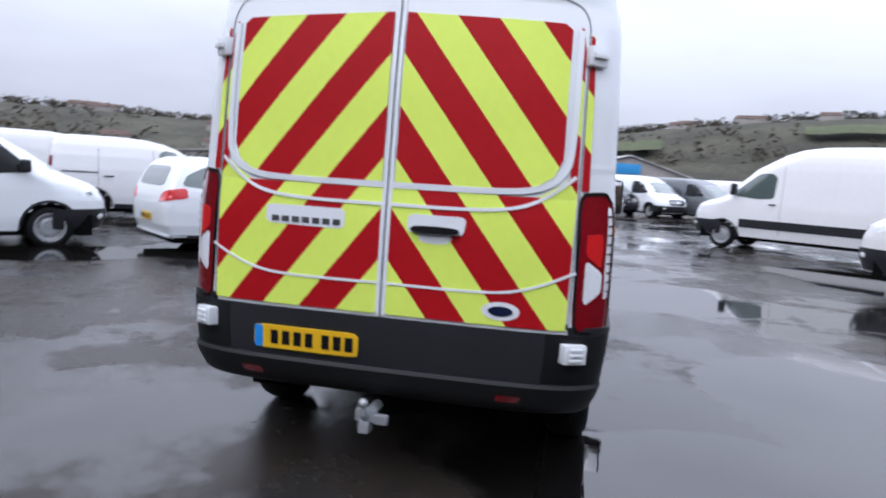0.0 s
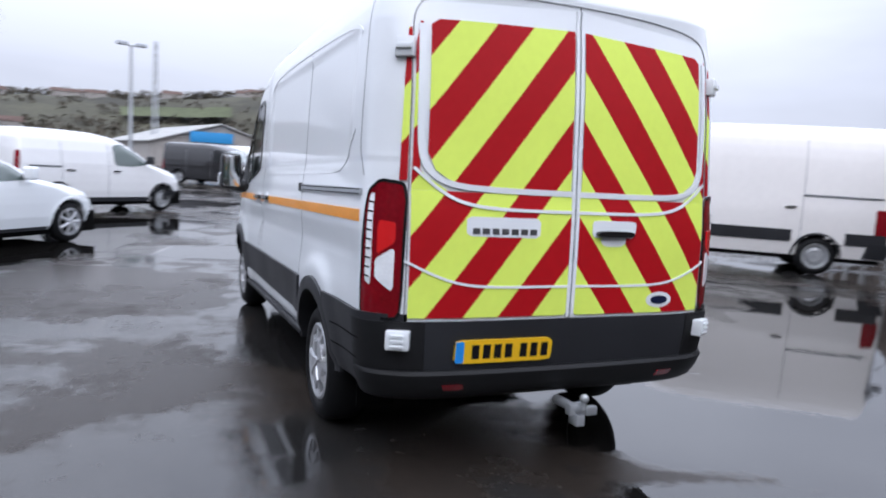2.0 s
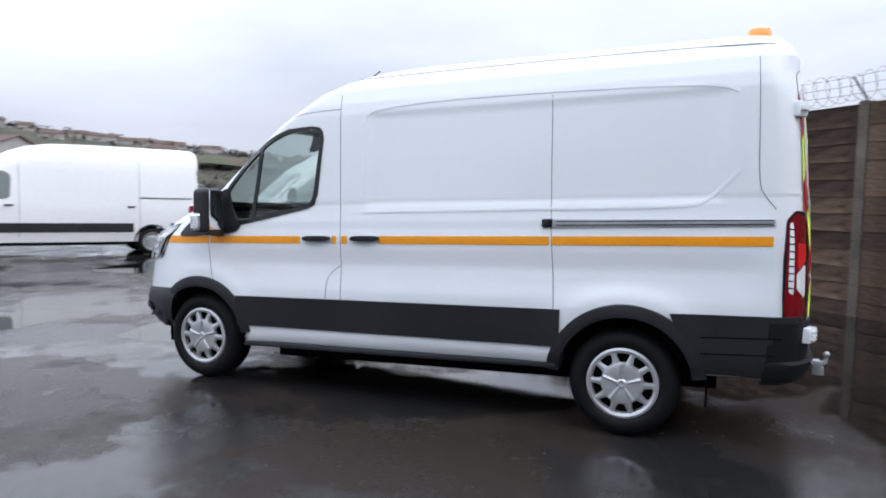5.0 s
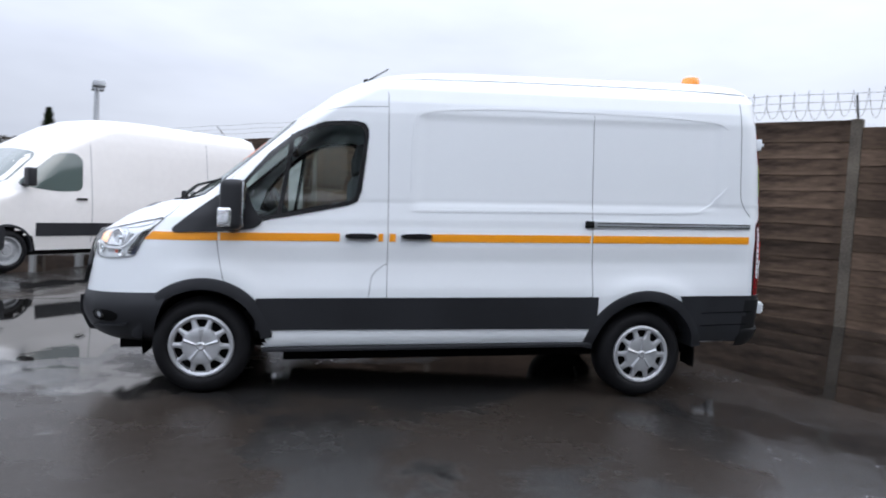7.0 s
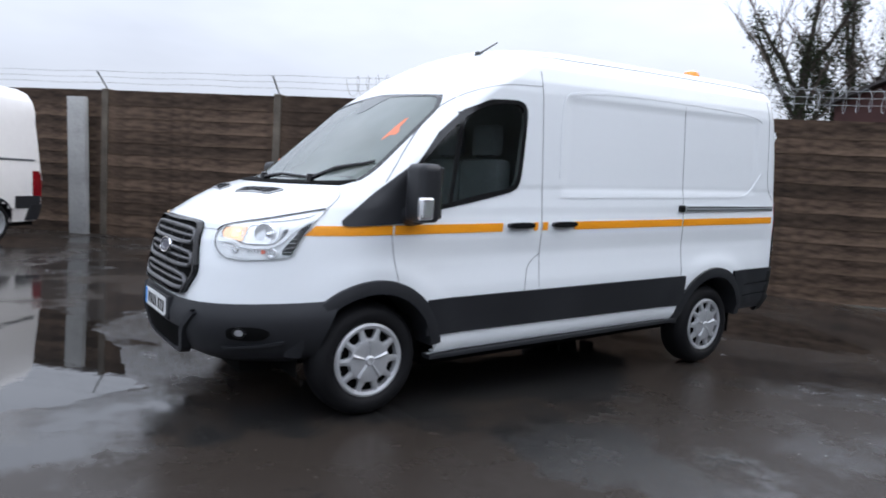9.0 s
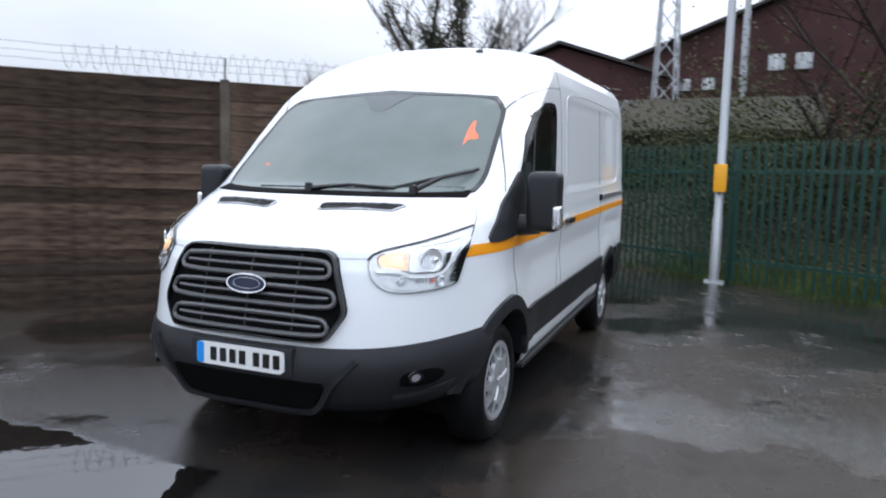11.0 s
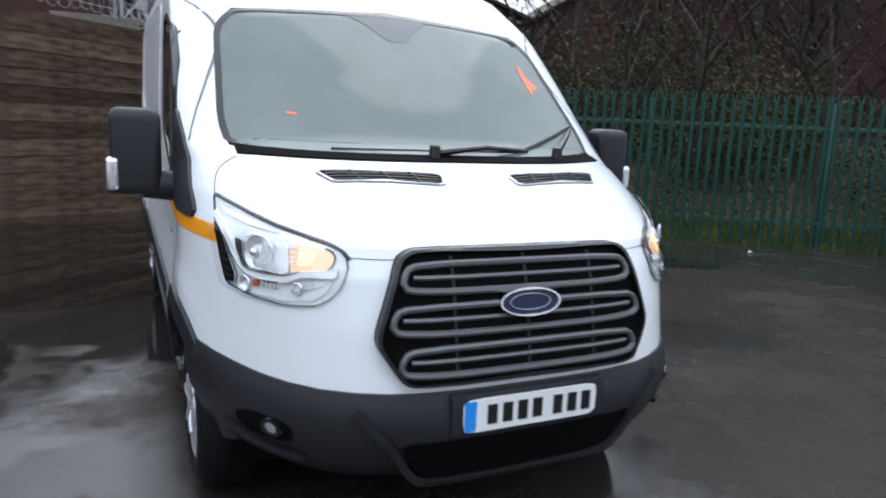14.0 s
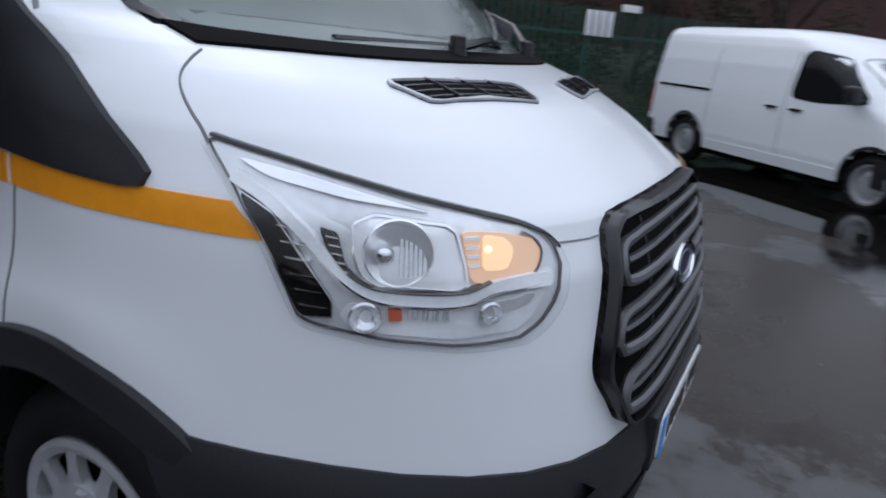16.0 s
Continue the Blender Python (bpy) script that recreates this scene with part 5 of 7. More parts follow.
        vpart("plain_bar", skin_patch(RE, [(x, 1.110), (x + 0.036, 1.110), (x + 0.036, 1.137), (x, 1.137)], 0.013, 0.004, 2), GRILLE, doors[-1])
    vpart("handle_panel", skin_patch(RE, rounded([(0.105, 1.105), (0.365, 1.105), (0.375, 1.190), (0.105, 1.190)], 30, 0.08), 0.012, 0.014, 3), WHITE, doors[1])
    vpart("handle_dish", skin_patch(RE, rounded([(0.17, 1.06), (0.30, 1.06), (0.32, 1.11), (0.15, 1.11)], 24, 0.2), 0.010, 0.012, 3), WHITE, doors[1])
    vpart("door_handle", skin_patch(RE, rounded([(0.12, 1.108), (0.35, 1.108), (0.345, 1.140), (0.125, 1.140)], 30, 0.2), 0.038, 0.03, 3), BLACK, doors[1])
    o = np.array([(0.555 + 0.085 * math.cos(a), 0.785 + 0.042 * math.sin(a)) for a in np.linspace(0, 6.283, 36, endpoint=False)])
    oe = vpart("oval_emblem", skin_patch(RE, o, 0.010, 0.012, 4), WHITE, doors[1])
    o = np.array([(0.555 + 0.055 * math.cos(a), 0.785 + 0.022 * math.sin(a)) for a in np.linspace(0, 6.283, 30, endpoint=False)])
    vpart("emblem_face", skin_patch(RE, o, 0.014, 0.006, 3), NAVY, oe)
    vpart("blue_tag", skin_patch(RE, [(0.775, 0.725), (0.855, 0.725), (0.855, 0.748), (0.775, 0.748)], 0.005, 0.004, 2), NAVY, doors[1])
    # lower door part and rear bumper
    vpart("lower_trim", skin_band(RE, [(-0.86, 0.45), (0.86, 0.45)], [(-0.875, 0.702), (0.875, 0.702)], 0.012, 0.016, 40, 5), PLASTIC)
    dd = np.linspace(-66, 66, 61)
    bm = bmesh.new()
    rows = []
    for off, h in ((-0.02, 0.472), (0.045, 0.472), (0.062, 0.455), (0.062, 0.40), (0.050, 0.345), (0.01, 0.325), (-0.08, 0.325)):
        rows.append([TA(d, max(h, 0.37), off * (1 - 0.6 * max(0, (abs(d) - 48) / 18))) + Vector((0, 0, min(0, h - 0.37))) for d in dd])
    grid_faces(bm, rows)
    bmesh.ops.recalc_face_normals(bm, faces=bm.faces)
    rb = vpart("rear_bumper", bm, STEP_PLASTIC, label="black plastic step bumper")
    vpart("bumper_corner", skin_band(TA, [(-66, 0.37), (-47.5, 0.37)], [(-66, 0.70), (-47.5, 0.70)], 0.022, 0.026, 16, 5), STEP_PLASTIC, rb)
    vpart("bumper_corner", skin_band(TA, [(47.5, 0.37), (66, 0.37)], [(47.5, 0.70), (66, 0.70)], 0.022, 0.026, 16, 5), STEP_PLASTIC, rb)
    for s in (-1, 1):
        o = [(s * 37.5, 0.375), (s * 43.0, 0.375), (s * 43.0, 0.408), (s * 37.5, 0.408)]
        vpart("red_reflector", skin_patch(TA, rounded(o, 20, 0.1), 0.066, 0.02, 2), LAMP_RED, rb)
    plate(van, lambda x, h, off: RE(x, h, off) + Vector((0, 0, RAKE * (2 + 1.09))), -0.355, 0.556, 0.52, 0.112, PLATE_Y, 0.024, 1)
    # tow hitch
    bm = bmesh.new()
    tube(bm, [(0, -1.05, 0.27), (0, -1.30, 0.27), (0, -1.34, 0.30), (0, -1.345, 0.335)], [0.03, 0.028, 0.022, 0.016], 10)
    r = bmesh.ops.create_uvsphere(bm, u_segments=16, v_segments=10, radius=0.028, matrix=Matrix.Translation((0, -1.345, 0.36)))
    box(bm, -0.06, 0.06, -1.30, -1.24, 0.24, 0.31, 0.01)
    box(bm, 0.05, 0.13, -1.31, -1.27, 0.235, 0.29, 0.008)
    box(bm, -0.03, 0.03, -1.33, -1.24, 0.18, 0.25, 0.008)
    bmesh.ops.transform(bm, matrix=Matrix.Translation((0, -1.19, 0.28)) @ Matrix.Scale(0.80, 4) @ Matrix.Translation((0, 1.27, -0.28)), verts=bm.verts)
    vpart("tow_hitch", bm, ALU, label="bare metal tow ball and bracket")
    for s in (-1, 1):
        bm = bmesh.new()
        box(bm, s * 0.80 - 0.10, s * 0.80 + 0.10, -0.50, -0.485, 0.14, 0.42, 0.004)
        vpart("mud_flap", bm, MATTE)


    # wheels stand level on the ground
    for s in (-1, 1):
        for y in (0.0, 3.3):
            wheel(van, s * 0.985, y, 0.345, s)
    for y in (0.0, 3.3):
        bm = bmesh.new()
        tube(bm, [(-0.75, y, 0.33), (0.75, y, 0.33)], 0.06, 10)
        part("axle", bm, MATTE, van)
    return van


build_van()

# ---- ground and fences ----
CORNER = Vector((0.13, -7.53, 0))
ALONG_GREEN = Vector((-0.819, 0.574, 0))
N_OUT = Vector((-0.574, -0.819, 0))
ALONG_BROWN = Vector((0.731, 0.682, 0))


def ground_z(x, y):
    """Level about the van; it falls a little towards the green fence."""
    d = x * N_OUT.x + y * N_OUT.y - 2.0
    d = 0.5 * (d + math.sqrt(d * d + 0.8)) - 0.2
    return -0.052 * min(max(0.0, d), 5.0)


def on_ground(x, y, turn=0.0):
    return pose(x, y, ground_z(x, y), 0, 0, turn)


def build_ground():
    bm = bmesh.new()
    ax = [-1500, -700, -300, -150, -80, -45] + list(np.linspace(-30, 30, 81)) + [45, 80, 150, 300, 700, 1500]
    grid_faces(bm, [[(x, y, ground_z(x, y)) for x in ax] for y in ax])
    tagged(link_mesh("ground", bm, ASPHALT), "wet dark asphalt yard with puddles and worn patches", "ground", kind="structure")


build_ground()


def build_brown_fence():
    """Concrete posts with rough boards between them, and a wire arm on each post."""
    fence = tagged(empty("wall_brown"), "tall brown fence of rough boards between concrete posts", "fence", kind="structure")
    turn = math.degrees(math.atan2(ALONG_BROWN.y, ALONG_BROWN.x))
    step, high, rows = 3.81, 2.94, 12
    rng = random.Random(4)
    bm = bmesh.new()
    box(bm, -0.075, 0.075, -0.11, 0.075, -0.3, high + 0.05, 0.012)
    post = bpy.data.meshes.new("post")
    bm.to_mesh(post)
    bm.free()
    post.materials.append(POST)
    bm = bmesh.new()
    tube(bm, [(0, 0, high), (0, 0, high + 0.06), (0.0, 0.30, high + 0.36)], 0.018, 6)
    arm = bpy.data.meshes.new("wire_arm")
    bm.to_mesh(arm)
    bm.free()
    arm.materials.append(ALU)
    boards = []
    for k in range(6):
        bm = bmesh.new()
        n = 22
        bh = high / rows
        rr = []
        for z, dy in ((0.0, -0.050), (0.008, 0.030), (0.026, 0.060), (bh * 0.40, 0.064), (bh * 0.72, 0.048), (bh - 0.040, 0.024), (bh - 0.020, -0.050)):
            rr.append([(-step / 2 + 0.06 + (step - 0.12) * i / n, -dy - 0.010 * noise.noise((i * 0.35, z * 6, k * 7.1)), z + (0.022 if z < 0.06 else 0.006) * noise.noise((i * 0.42, k * 3.3, 1.0))) for i in range(n + 1)])
        grid_faces(bm, rr)
        grid_faces(bm, [[(x, 0.045, z + 0.04) for x, y, z in rr[-1]], [(x, 0.06, z - 0.04) for x, y, z in rr[0]]])
        bmesh.ops.recalc_face_normals(bm, faces=bm.faces)
        me = bpy.data.meshes.new("board")
        bm.to_mesh(me)
        bm.free()
        me.materials.append(BOARD)
        me.polygons.foreach_set("use_smooth", [True] * len(me.polygons))
        me.set_sharp_from_angle(angle=radians(40))
        boards.append(me)
    bays = 12
    for i in range(bays + 1):
        c = CORNER + ALONG_BROWN * (0.0 + step * i)
        g = ground_z(c.x, c.y)
        for nm, me in (("post", post), ("wire_arm", arm)):
            o = new(nm, me)
            o.parent = fence
            o.matrix_basis = pose(c.x, c.y, g, 0, 0, turn)
        if i == bays:
            break
        m = c + ALONG_BROWN * (step / 2)
        gm = ground_z(m.x, m.y)
        for r in range(rows):
            o = new("board", rng.choice(boards))
            o.parent = fence
            o.matrix_basis = pose(m.x, m.y, gm + r * high / rows, rng.uniform(-1.5, 1.5), rng.uniform(-0.25, 0.25), turn + (180 if rng.random() < 0 else 0))
    side = Vector((-ALONG_BROWN.y, ALONG_BROWN.x, 0))
    for k, (dz, dy) in enumerate(((0.16, 0.10), (0.26, 0.20), (0.36, 0.30))):
        bm = bmesh.new()
        tube(bm, [CORNER + ALONG_BROWN * a + side * dy + Vector((0, 0, high + dz + 0.01 * math.sin(a * 3))) for a in np.arange(0.15, 43, 0.55)], 0.004, 4)
        w = part("barbed_wire", bm, WIRE, fence)
    # coils of razor wire near the corner
    bm = bmesh.new()
    pts = []
    for k in range(900):
        a = k * 0.0085
        th = k * 0.35
        rad = 0.20 + 0.02 * math.sin(k * 0.07)
        pts.append(CORNER + ALONG_BROWN * (0.4 + a * 1.25) + side * (0.12 + rad * math.cos(th)) + Vector((0, 0, high + 0.24 + rad * math.sin(th))))
    tube(bm, pts, 0.0045, 4)
    part("razor_wire_coil", bm, WIRE, fence, "loose coil of razor wire")
    return fence


def build_green_fence():
    """Steel palisade: pales with split tops on two rails, on posts."""
    fence = tagged(empty("wall_green"), "dark green steel palisade fence with pointed pales", "fence", kind="structure")
    turn = math.degrees(math.atan2(ALONG_GREEN.y, ALONG_GREEN.x))
    high = 2.41
    bm = bmesh.new()
    sect = [(-0.034, 0.0), (-0.020, -0.016), (-0.006, -0.004), (0.006, -0.004), (0.020, -0.016), (0.034, 0.0)]
    rr = [[(x, y, z) for x, y in sect] for z in (0.06, high - 0.10)]
    grid_faces(bm, rr)
    for sx in (-1, 1):
        tip = [(sx * 0.034, 0.0, high - 0.10), (sx * 0.020, -0.016, high - 0.10), (sx * 0.006, -0.004, high - 0.10)]
        grid_faces(bm, [tip, [(sx * 0.046, -0.030, high), (sx * 0.036, -0.040, high), (sx * 0.026, -0.032, high - 0.005)]])
    rr2 = [[(x, y + 0.004, z) for x, y, z in r] for r in rr]
    grid_faces(bm, rr2, True)
    pale = bpy.data.meshes.new("pale")
    bm.to_mesh(pale)
    bm.free()
    pale.materials.append(GREEN)
    length = 30.0
    for k in range(int(length / 0.155)):
        c = CORNER + ALONG_GREEN * (0.1 + 0.155 * k)
        o = new("pale", pale)
        o.parent = fence
        o.matrix_basis = pose(c.x, c.y, ground_z(c.x, c.y), 0, random.uniform(-0.4, 0.4), turn + 180)
    for k in range(int(length / 2.75) + 1):
        c = CORNER + ALONG_GREEN * (0.05 + 2.75 * k) + N_OUT * 0.06
        bm = bmesh.new()
        box(bm, -0.03, 0.03, -0.05, 0.05, -0.2, high - 0.1, 0.004)
        p = part("post", bm, GREEN, fence)
        p.matrix_basis = pose(c.x, c.y, ground_z(c.x, c.y), 0, 0, turn)
    for z in (0.42, 1.92):
        bm = bmesh.new()
        spots = [CORNER + ALONG_GREEN * a + Vector((0, 0, z + ground_z(*(CORNER + ALONG_GREEN * a)[:2]))) for a in np.arange(0, length + 1, 1.0)]
        sect = ((0.008, -0.028), (0.008, 0.024), (0.014, 0.028), (0.014, -0.028))
        grid_faces(bm, [[p + N_OUT * dn + Vector((0, 0, dz)) for p in spots] for dn, dz in sect + sect[:1]])
        bmesh.ops.recalc_face_normals(bm, faces=bm.faces)
        part("rail", bm, GREEN, fence)
    return fence


build_brown_fence()
build_green_fence()


def build_signs():
    for a, z, w, h, bars in ((13.98, 2.12, 0.66, 0.45, 4), (14.7, 2.44, 0.44, 0.13, 0)):
        c = CORNER + ALONG_GREEN * a - N_OUT * 0.045
        s = tagged(empty("fence_sign", pose(c.x, c.y, z + ground_z(c.x, c.y), 0, 0, math.degrees(math.atan2(ALONG_GREEN.y, ALONG_GREEN.x)) + 180)), "small white sign fixed to the green palisade fence", "sign")
        if bars:
            for k in range(bars):
                bm = bmesh.new()
                x = -w / 2 + w * k / bars
                box(bm, x, x + w / bars * 0.72, -0.012, 0.0, -h / 2, h / 2, 0.003)
                part("strip", bm, SIGNWHITE, s)
        else:
            bm = bmesh.new()
            box(bm, -w / 2, w / 2, -0.012, 0, -h / 2, h / 2, 0.003)
            part("panel", bm, SIGNWHITE, s)


build_signs()


def build_camera_pole(x, y, high, box_on, r=0.065):
    p = tagged(empty("camera_pole", on_ground(x, y)), "tall grey steel pole with a yellow box" if box_on else "tall grey steel pole", "pole")
    bm = bmesh.new()
    tube(bm, [(0, 0, -0.1), (0, 0, 1.1), (0, 0, 1.12), (0, 0, high)], [r * 1.3, r * 1.3, r * 1.08, r], 16)
    part("shaft", bm, ALU, p)
    bm = bmesh.new()
    box(bm, -0.16, 0.16, -0.16, 0.16, -0.02, 0.03, 0.01)
    part("base_plate", bm, ALU, p)
    if box_on:
        bm = bmesh.new()
        box(bm, -0.10, 0.10, 0.06, 0.20, 1.55, 2.02, 0.02)
        part("yellow_box", bm, YELLOWBOX, p)
    bm = bmesh.new()
    tube(bm, [(-0.35, 0, high - 0.1), (0.35, 0, high - 0.1)], 0.03, 8)
    part("cross_arm", bm, ALU, p)
    for q in (-0.32, 0.32):
        bm = bmesh.new()
        box(bm, q - 0.07, q + 0.07, -0.06, 0.26, high - 0.05, high + 0.09, 0.02)
        part("camera_head", bm, SIGNWHITE, p)


build_camera_pole(-1.93, -5.72, 5.4, True)
build_camera_pole(-2.2, -19.0, 9.6, False, 0.11)
build_camera_pole(-4.95, -6.3, 8.6, False, 0.045)


def build_slab(d, off, w, high, lean):
    """Concrete slabs that lean on the brown fence."""
    c = CORNER + ALONG_BROWN * d + Vector((-ALONG_BROWN.y, ALONG_BROWN.x, 0)) * off
    bm = bmesh.new()
    box(bm, -w / 2, w / 2, -0.06, 0.06, 0, high, 0.012)
    s = link_mesh("concrete_slab", bm, CONCRETE)
    s.matrix_world = pose(c.x, c.y, ground_z(c.x, c.y), lean, 0, math.degrees(math.atan2(ALONG_BROWN.y, ALONG_BROWN.x)))
    tagged(s, "pale concrete slab standing against the brown fence", "slab", "slabs at the fence")


for k_ in range(4, 10):
    build_slab(3.81 * k_ + 0.42, 0.24, 0.40, 2.78, -2.0)

# ---- parked vehicles ----
SPECS = {
    "mid_van": dict(wb=3.2, r=0.335, paint=WHITE_OLD, keys=[
        (0.28, 3.98, 0.8, 4, 1.5, 0.90, -0.93), (0.50, 4.08, 0.8, 4, 1.5, 0.945, -0.98), (0.75, 4.06, 0.8, 4, 1.5, 0.955, -1.0), (0.92, 3.96, 0.75, 3.6, 1.5, 0.955, -1.0),
        (1.00, 3.86, 0.7, 3.4, 1.6, 0.95, -0.99), (1.10, 3.58, 0.6, 3.6, 1.8, 0.945, -0.98), (1.16, 3.42, 0.6, 4, 2, 0.94, -0.97), (1.48, 2.95, 0.6, 4, 2, 0.90, -0.95),
        (1.74, 2.48, 0.6, 4, 2, 0.84, -0.97), (1.85, 2.24, 0.6, 3.6, 2, 0.80, -0.96), (1.93, 1.95, 0.6, 3, 2, 0.73, -0.93), (1.98, 1.55, 0.6, 2.5, 2, 0.5, -0.82)],
        screen=[(0.76, 1.20), (0.70, 1.66), (0, 1.72), (-0.70, 1.66), (-0.76, 1.20), (0, 1.17)],
        door=[(3.02, 1.17), (2.46, 1.66), (2.02, 1.72), (1.90, 1.68), (1.88, 1.14), (2.3, 1.12)], clad=(0.28, 0.42), rail=1.08, bump=0.62, head=(36, 60, 0.80, 0.98), tail=(0.62, 1.12), gap=(1.82, 0.42), trim="steel"),
    "long_van": dict(wb=4.33, r=0.345, paint=CREAM, keys=[
        (0.34, 5.22, 0.8, 4, 1.5, 0.92, -1.16), (0.60, 5.32, 0.8, 4, 1.5, 0.975, -1.22), (0.90, 5.28, 0.8, 4, 1.5, 0.985, -1.23), (1.10, 5.20, 0.76, 3.8, 1.5, 0.985, -1.23),
        (1.20, 5.02, 0.7, 3.4, 1.6, 0.98, -1.22), (1.32, 4.60, 0.62, 3.6, 1.8, 0.97, -1.21), (1.38, 4.48, 0.6, 4, 2, 0.965, -1.21), (1.80, 4.05, 0.6, 4, 2, 0.93, -1.19),
        (2.10, 3.72, 0.6, 4, 2, 0.90, -1.17), (2.30, 3.40, 0.7, 3.6, 2, 0.87, -1.21), (2.48, 3.10, 0.8, 3.4, 2, 0.83, -1.19), (2.62, 2.75, 0.9, 3, 2, 0.75, -1.16), (2.70, 2.30, 1.0, 2.6, 2, 0.60, -1.08), (2.73, 1.70, 1.0, 2.4, 2, 0.3, -0.76)],
        screen=[(0.78, 1.42), (0.74, 1.98), (0, 2.04), (-0.74, 1.98), (-0.78, 1.42), (0, 1.40)],
        door=[(4.20, 1.40), (3.50, 1.98), (3.18, 2.0), (3.05, 1.9), (3.08, 1.36), (3.50, 1.33)], clad=(0.58, 0.80), rail=1.42, bump=0.72, head=(38, 60, 0.98, 1.22), tail=(0.75, 1.25), gap=(2.9, 0.30), trim="steel"),
    "small_van": dict(wb=2.7, r=0.315, paint=WHITE_OLD, keys=[
        (0.26, 3.40, 0.7, 4, 1.5, 0.86, -0.80), (0.50, 3.50, 0.7, 4, 1.5, 0.90, -0.86), (0.72, 3.48, 0.7, 4, 1.5, 0.91, -0.87), (0.90, 3.36, 0.65, 3.6, 1.5, 0.91, -0.87),
        (1.00, 3.12, 0.6, 3.4, 1.6, 0.905, -0.87), (1.12, 2.66, 0.55, 3.6, 1.8, 0.90, -0.86), (1.40, 2.22, 0.5, 4, 2, 0.86, -0.84), (1.62, 1.82, 0.5, 4, 2, 0.80, -0.81), (1.74, 1.50, 0.5, 3.4, 2, 0.74, -0.76),
        (1.81, 1.15, 0.5, 2.8, 2, 0.60, -0.66), (1.84, 0.7, 0.5, 2.4, 2, 0.3, -0.4)],
        screen=[(0.72, 1.16), (0.66, 1.56), (0, 1.62), (-0.66, 1.56), (-0.72, 1.16), (0, 1.14)],
        door=[(2.38, 1.16), (1.84, 1.56), (1.46, 1.60), (1.34, 1.52), (1.36, 1.10), (1.8, 1.08)], clad=(0.26, 0.36), rail=1.02, bump=0.50, head=(36, 62, 0.78, 0.98), tail=(0.85, 1.35), gap=(1.22, 0.1), trim="steel"),
    "estate": dict(wb=2.71, r=0.318, paint=WHITE, keys=[
        (0.22, 3.48, 0.8, 4, 1.5, 0.84, -0.96), (0.42, 3.56, 0.8, 4, 1.5, 0.89, -1.04), (0.62, 3.52, 0.8, 3.8, 1.5, 0.905, -1.05), (0.75, 3.40, 0.75, 3.4, 1.5, 0.905, -1.05),
        (0.86, 3.05, 0.7, 3.2, 1.6, 0.90, -1.03), (0.97, 2.40, 0.6, 3.6, 1.8, 0.885, -1.0), (1.15, 2.02, 0.5, 4, 2, 0.83, -0.93), (1.32, 1.62, 0.5, 4, 2, 0.76, -0.84), (1.42, 1.28, 0.5, 3.4, 2, 0.69, -0.74),
        (1.48, 0.85, 0.5, 2.8, 2, 0.56, -0.62), (1.505, 0.4, 0.5, 2.4, 2, 0.3, -0.3)],
        screen=[(0.70, 0.99), (0.62, 1.34), (0, 1.40), (-0.62, 1.34), (-0.70, 0.99), (0, 0.98)],
        door=[(2.00, 0.98), (1.55, 1.28), (1.10, 1.40), (0.90, 1.41), (0.93, 0.96), (1.5, 0.95)], door2=[(0.84, 0.96), (0.82, 1.41), (0.30, 1.42), (0.02, 1.39), (0.02, 0.97)],
        door3=[(-0.06, 0.98), (-0.06, 1.38), (-0.40, 1.34), (-0.70, 1.20), (-0.78, 1.04)], clad=(0.22, 0.27), rail=0.0, bump=0.34, head=(34, 66, 0.66, 0.80), tail=(0.72, 1.02), gap=(0.88, -0.02), trim="alloy"),
}


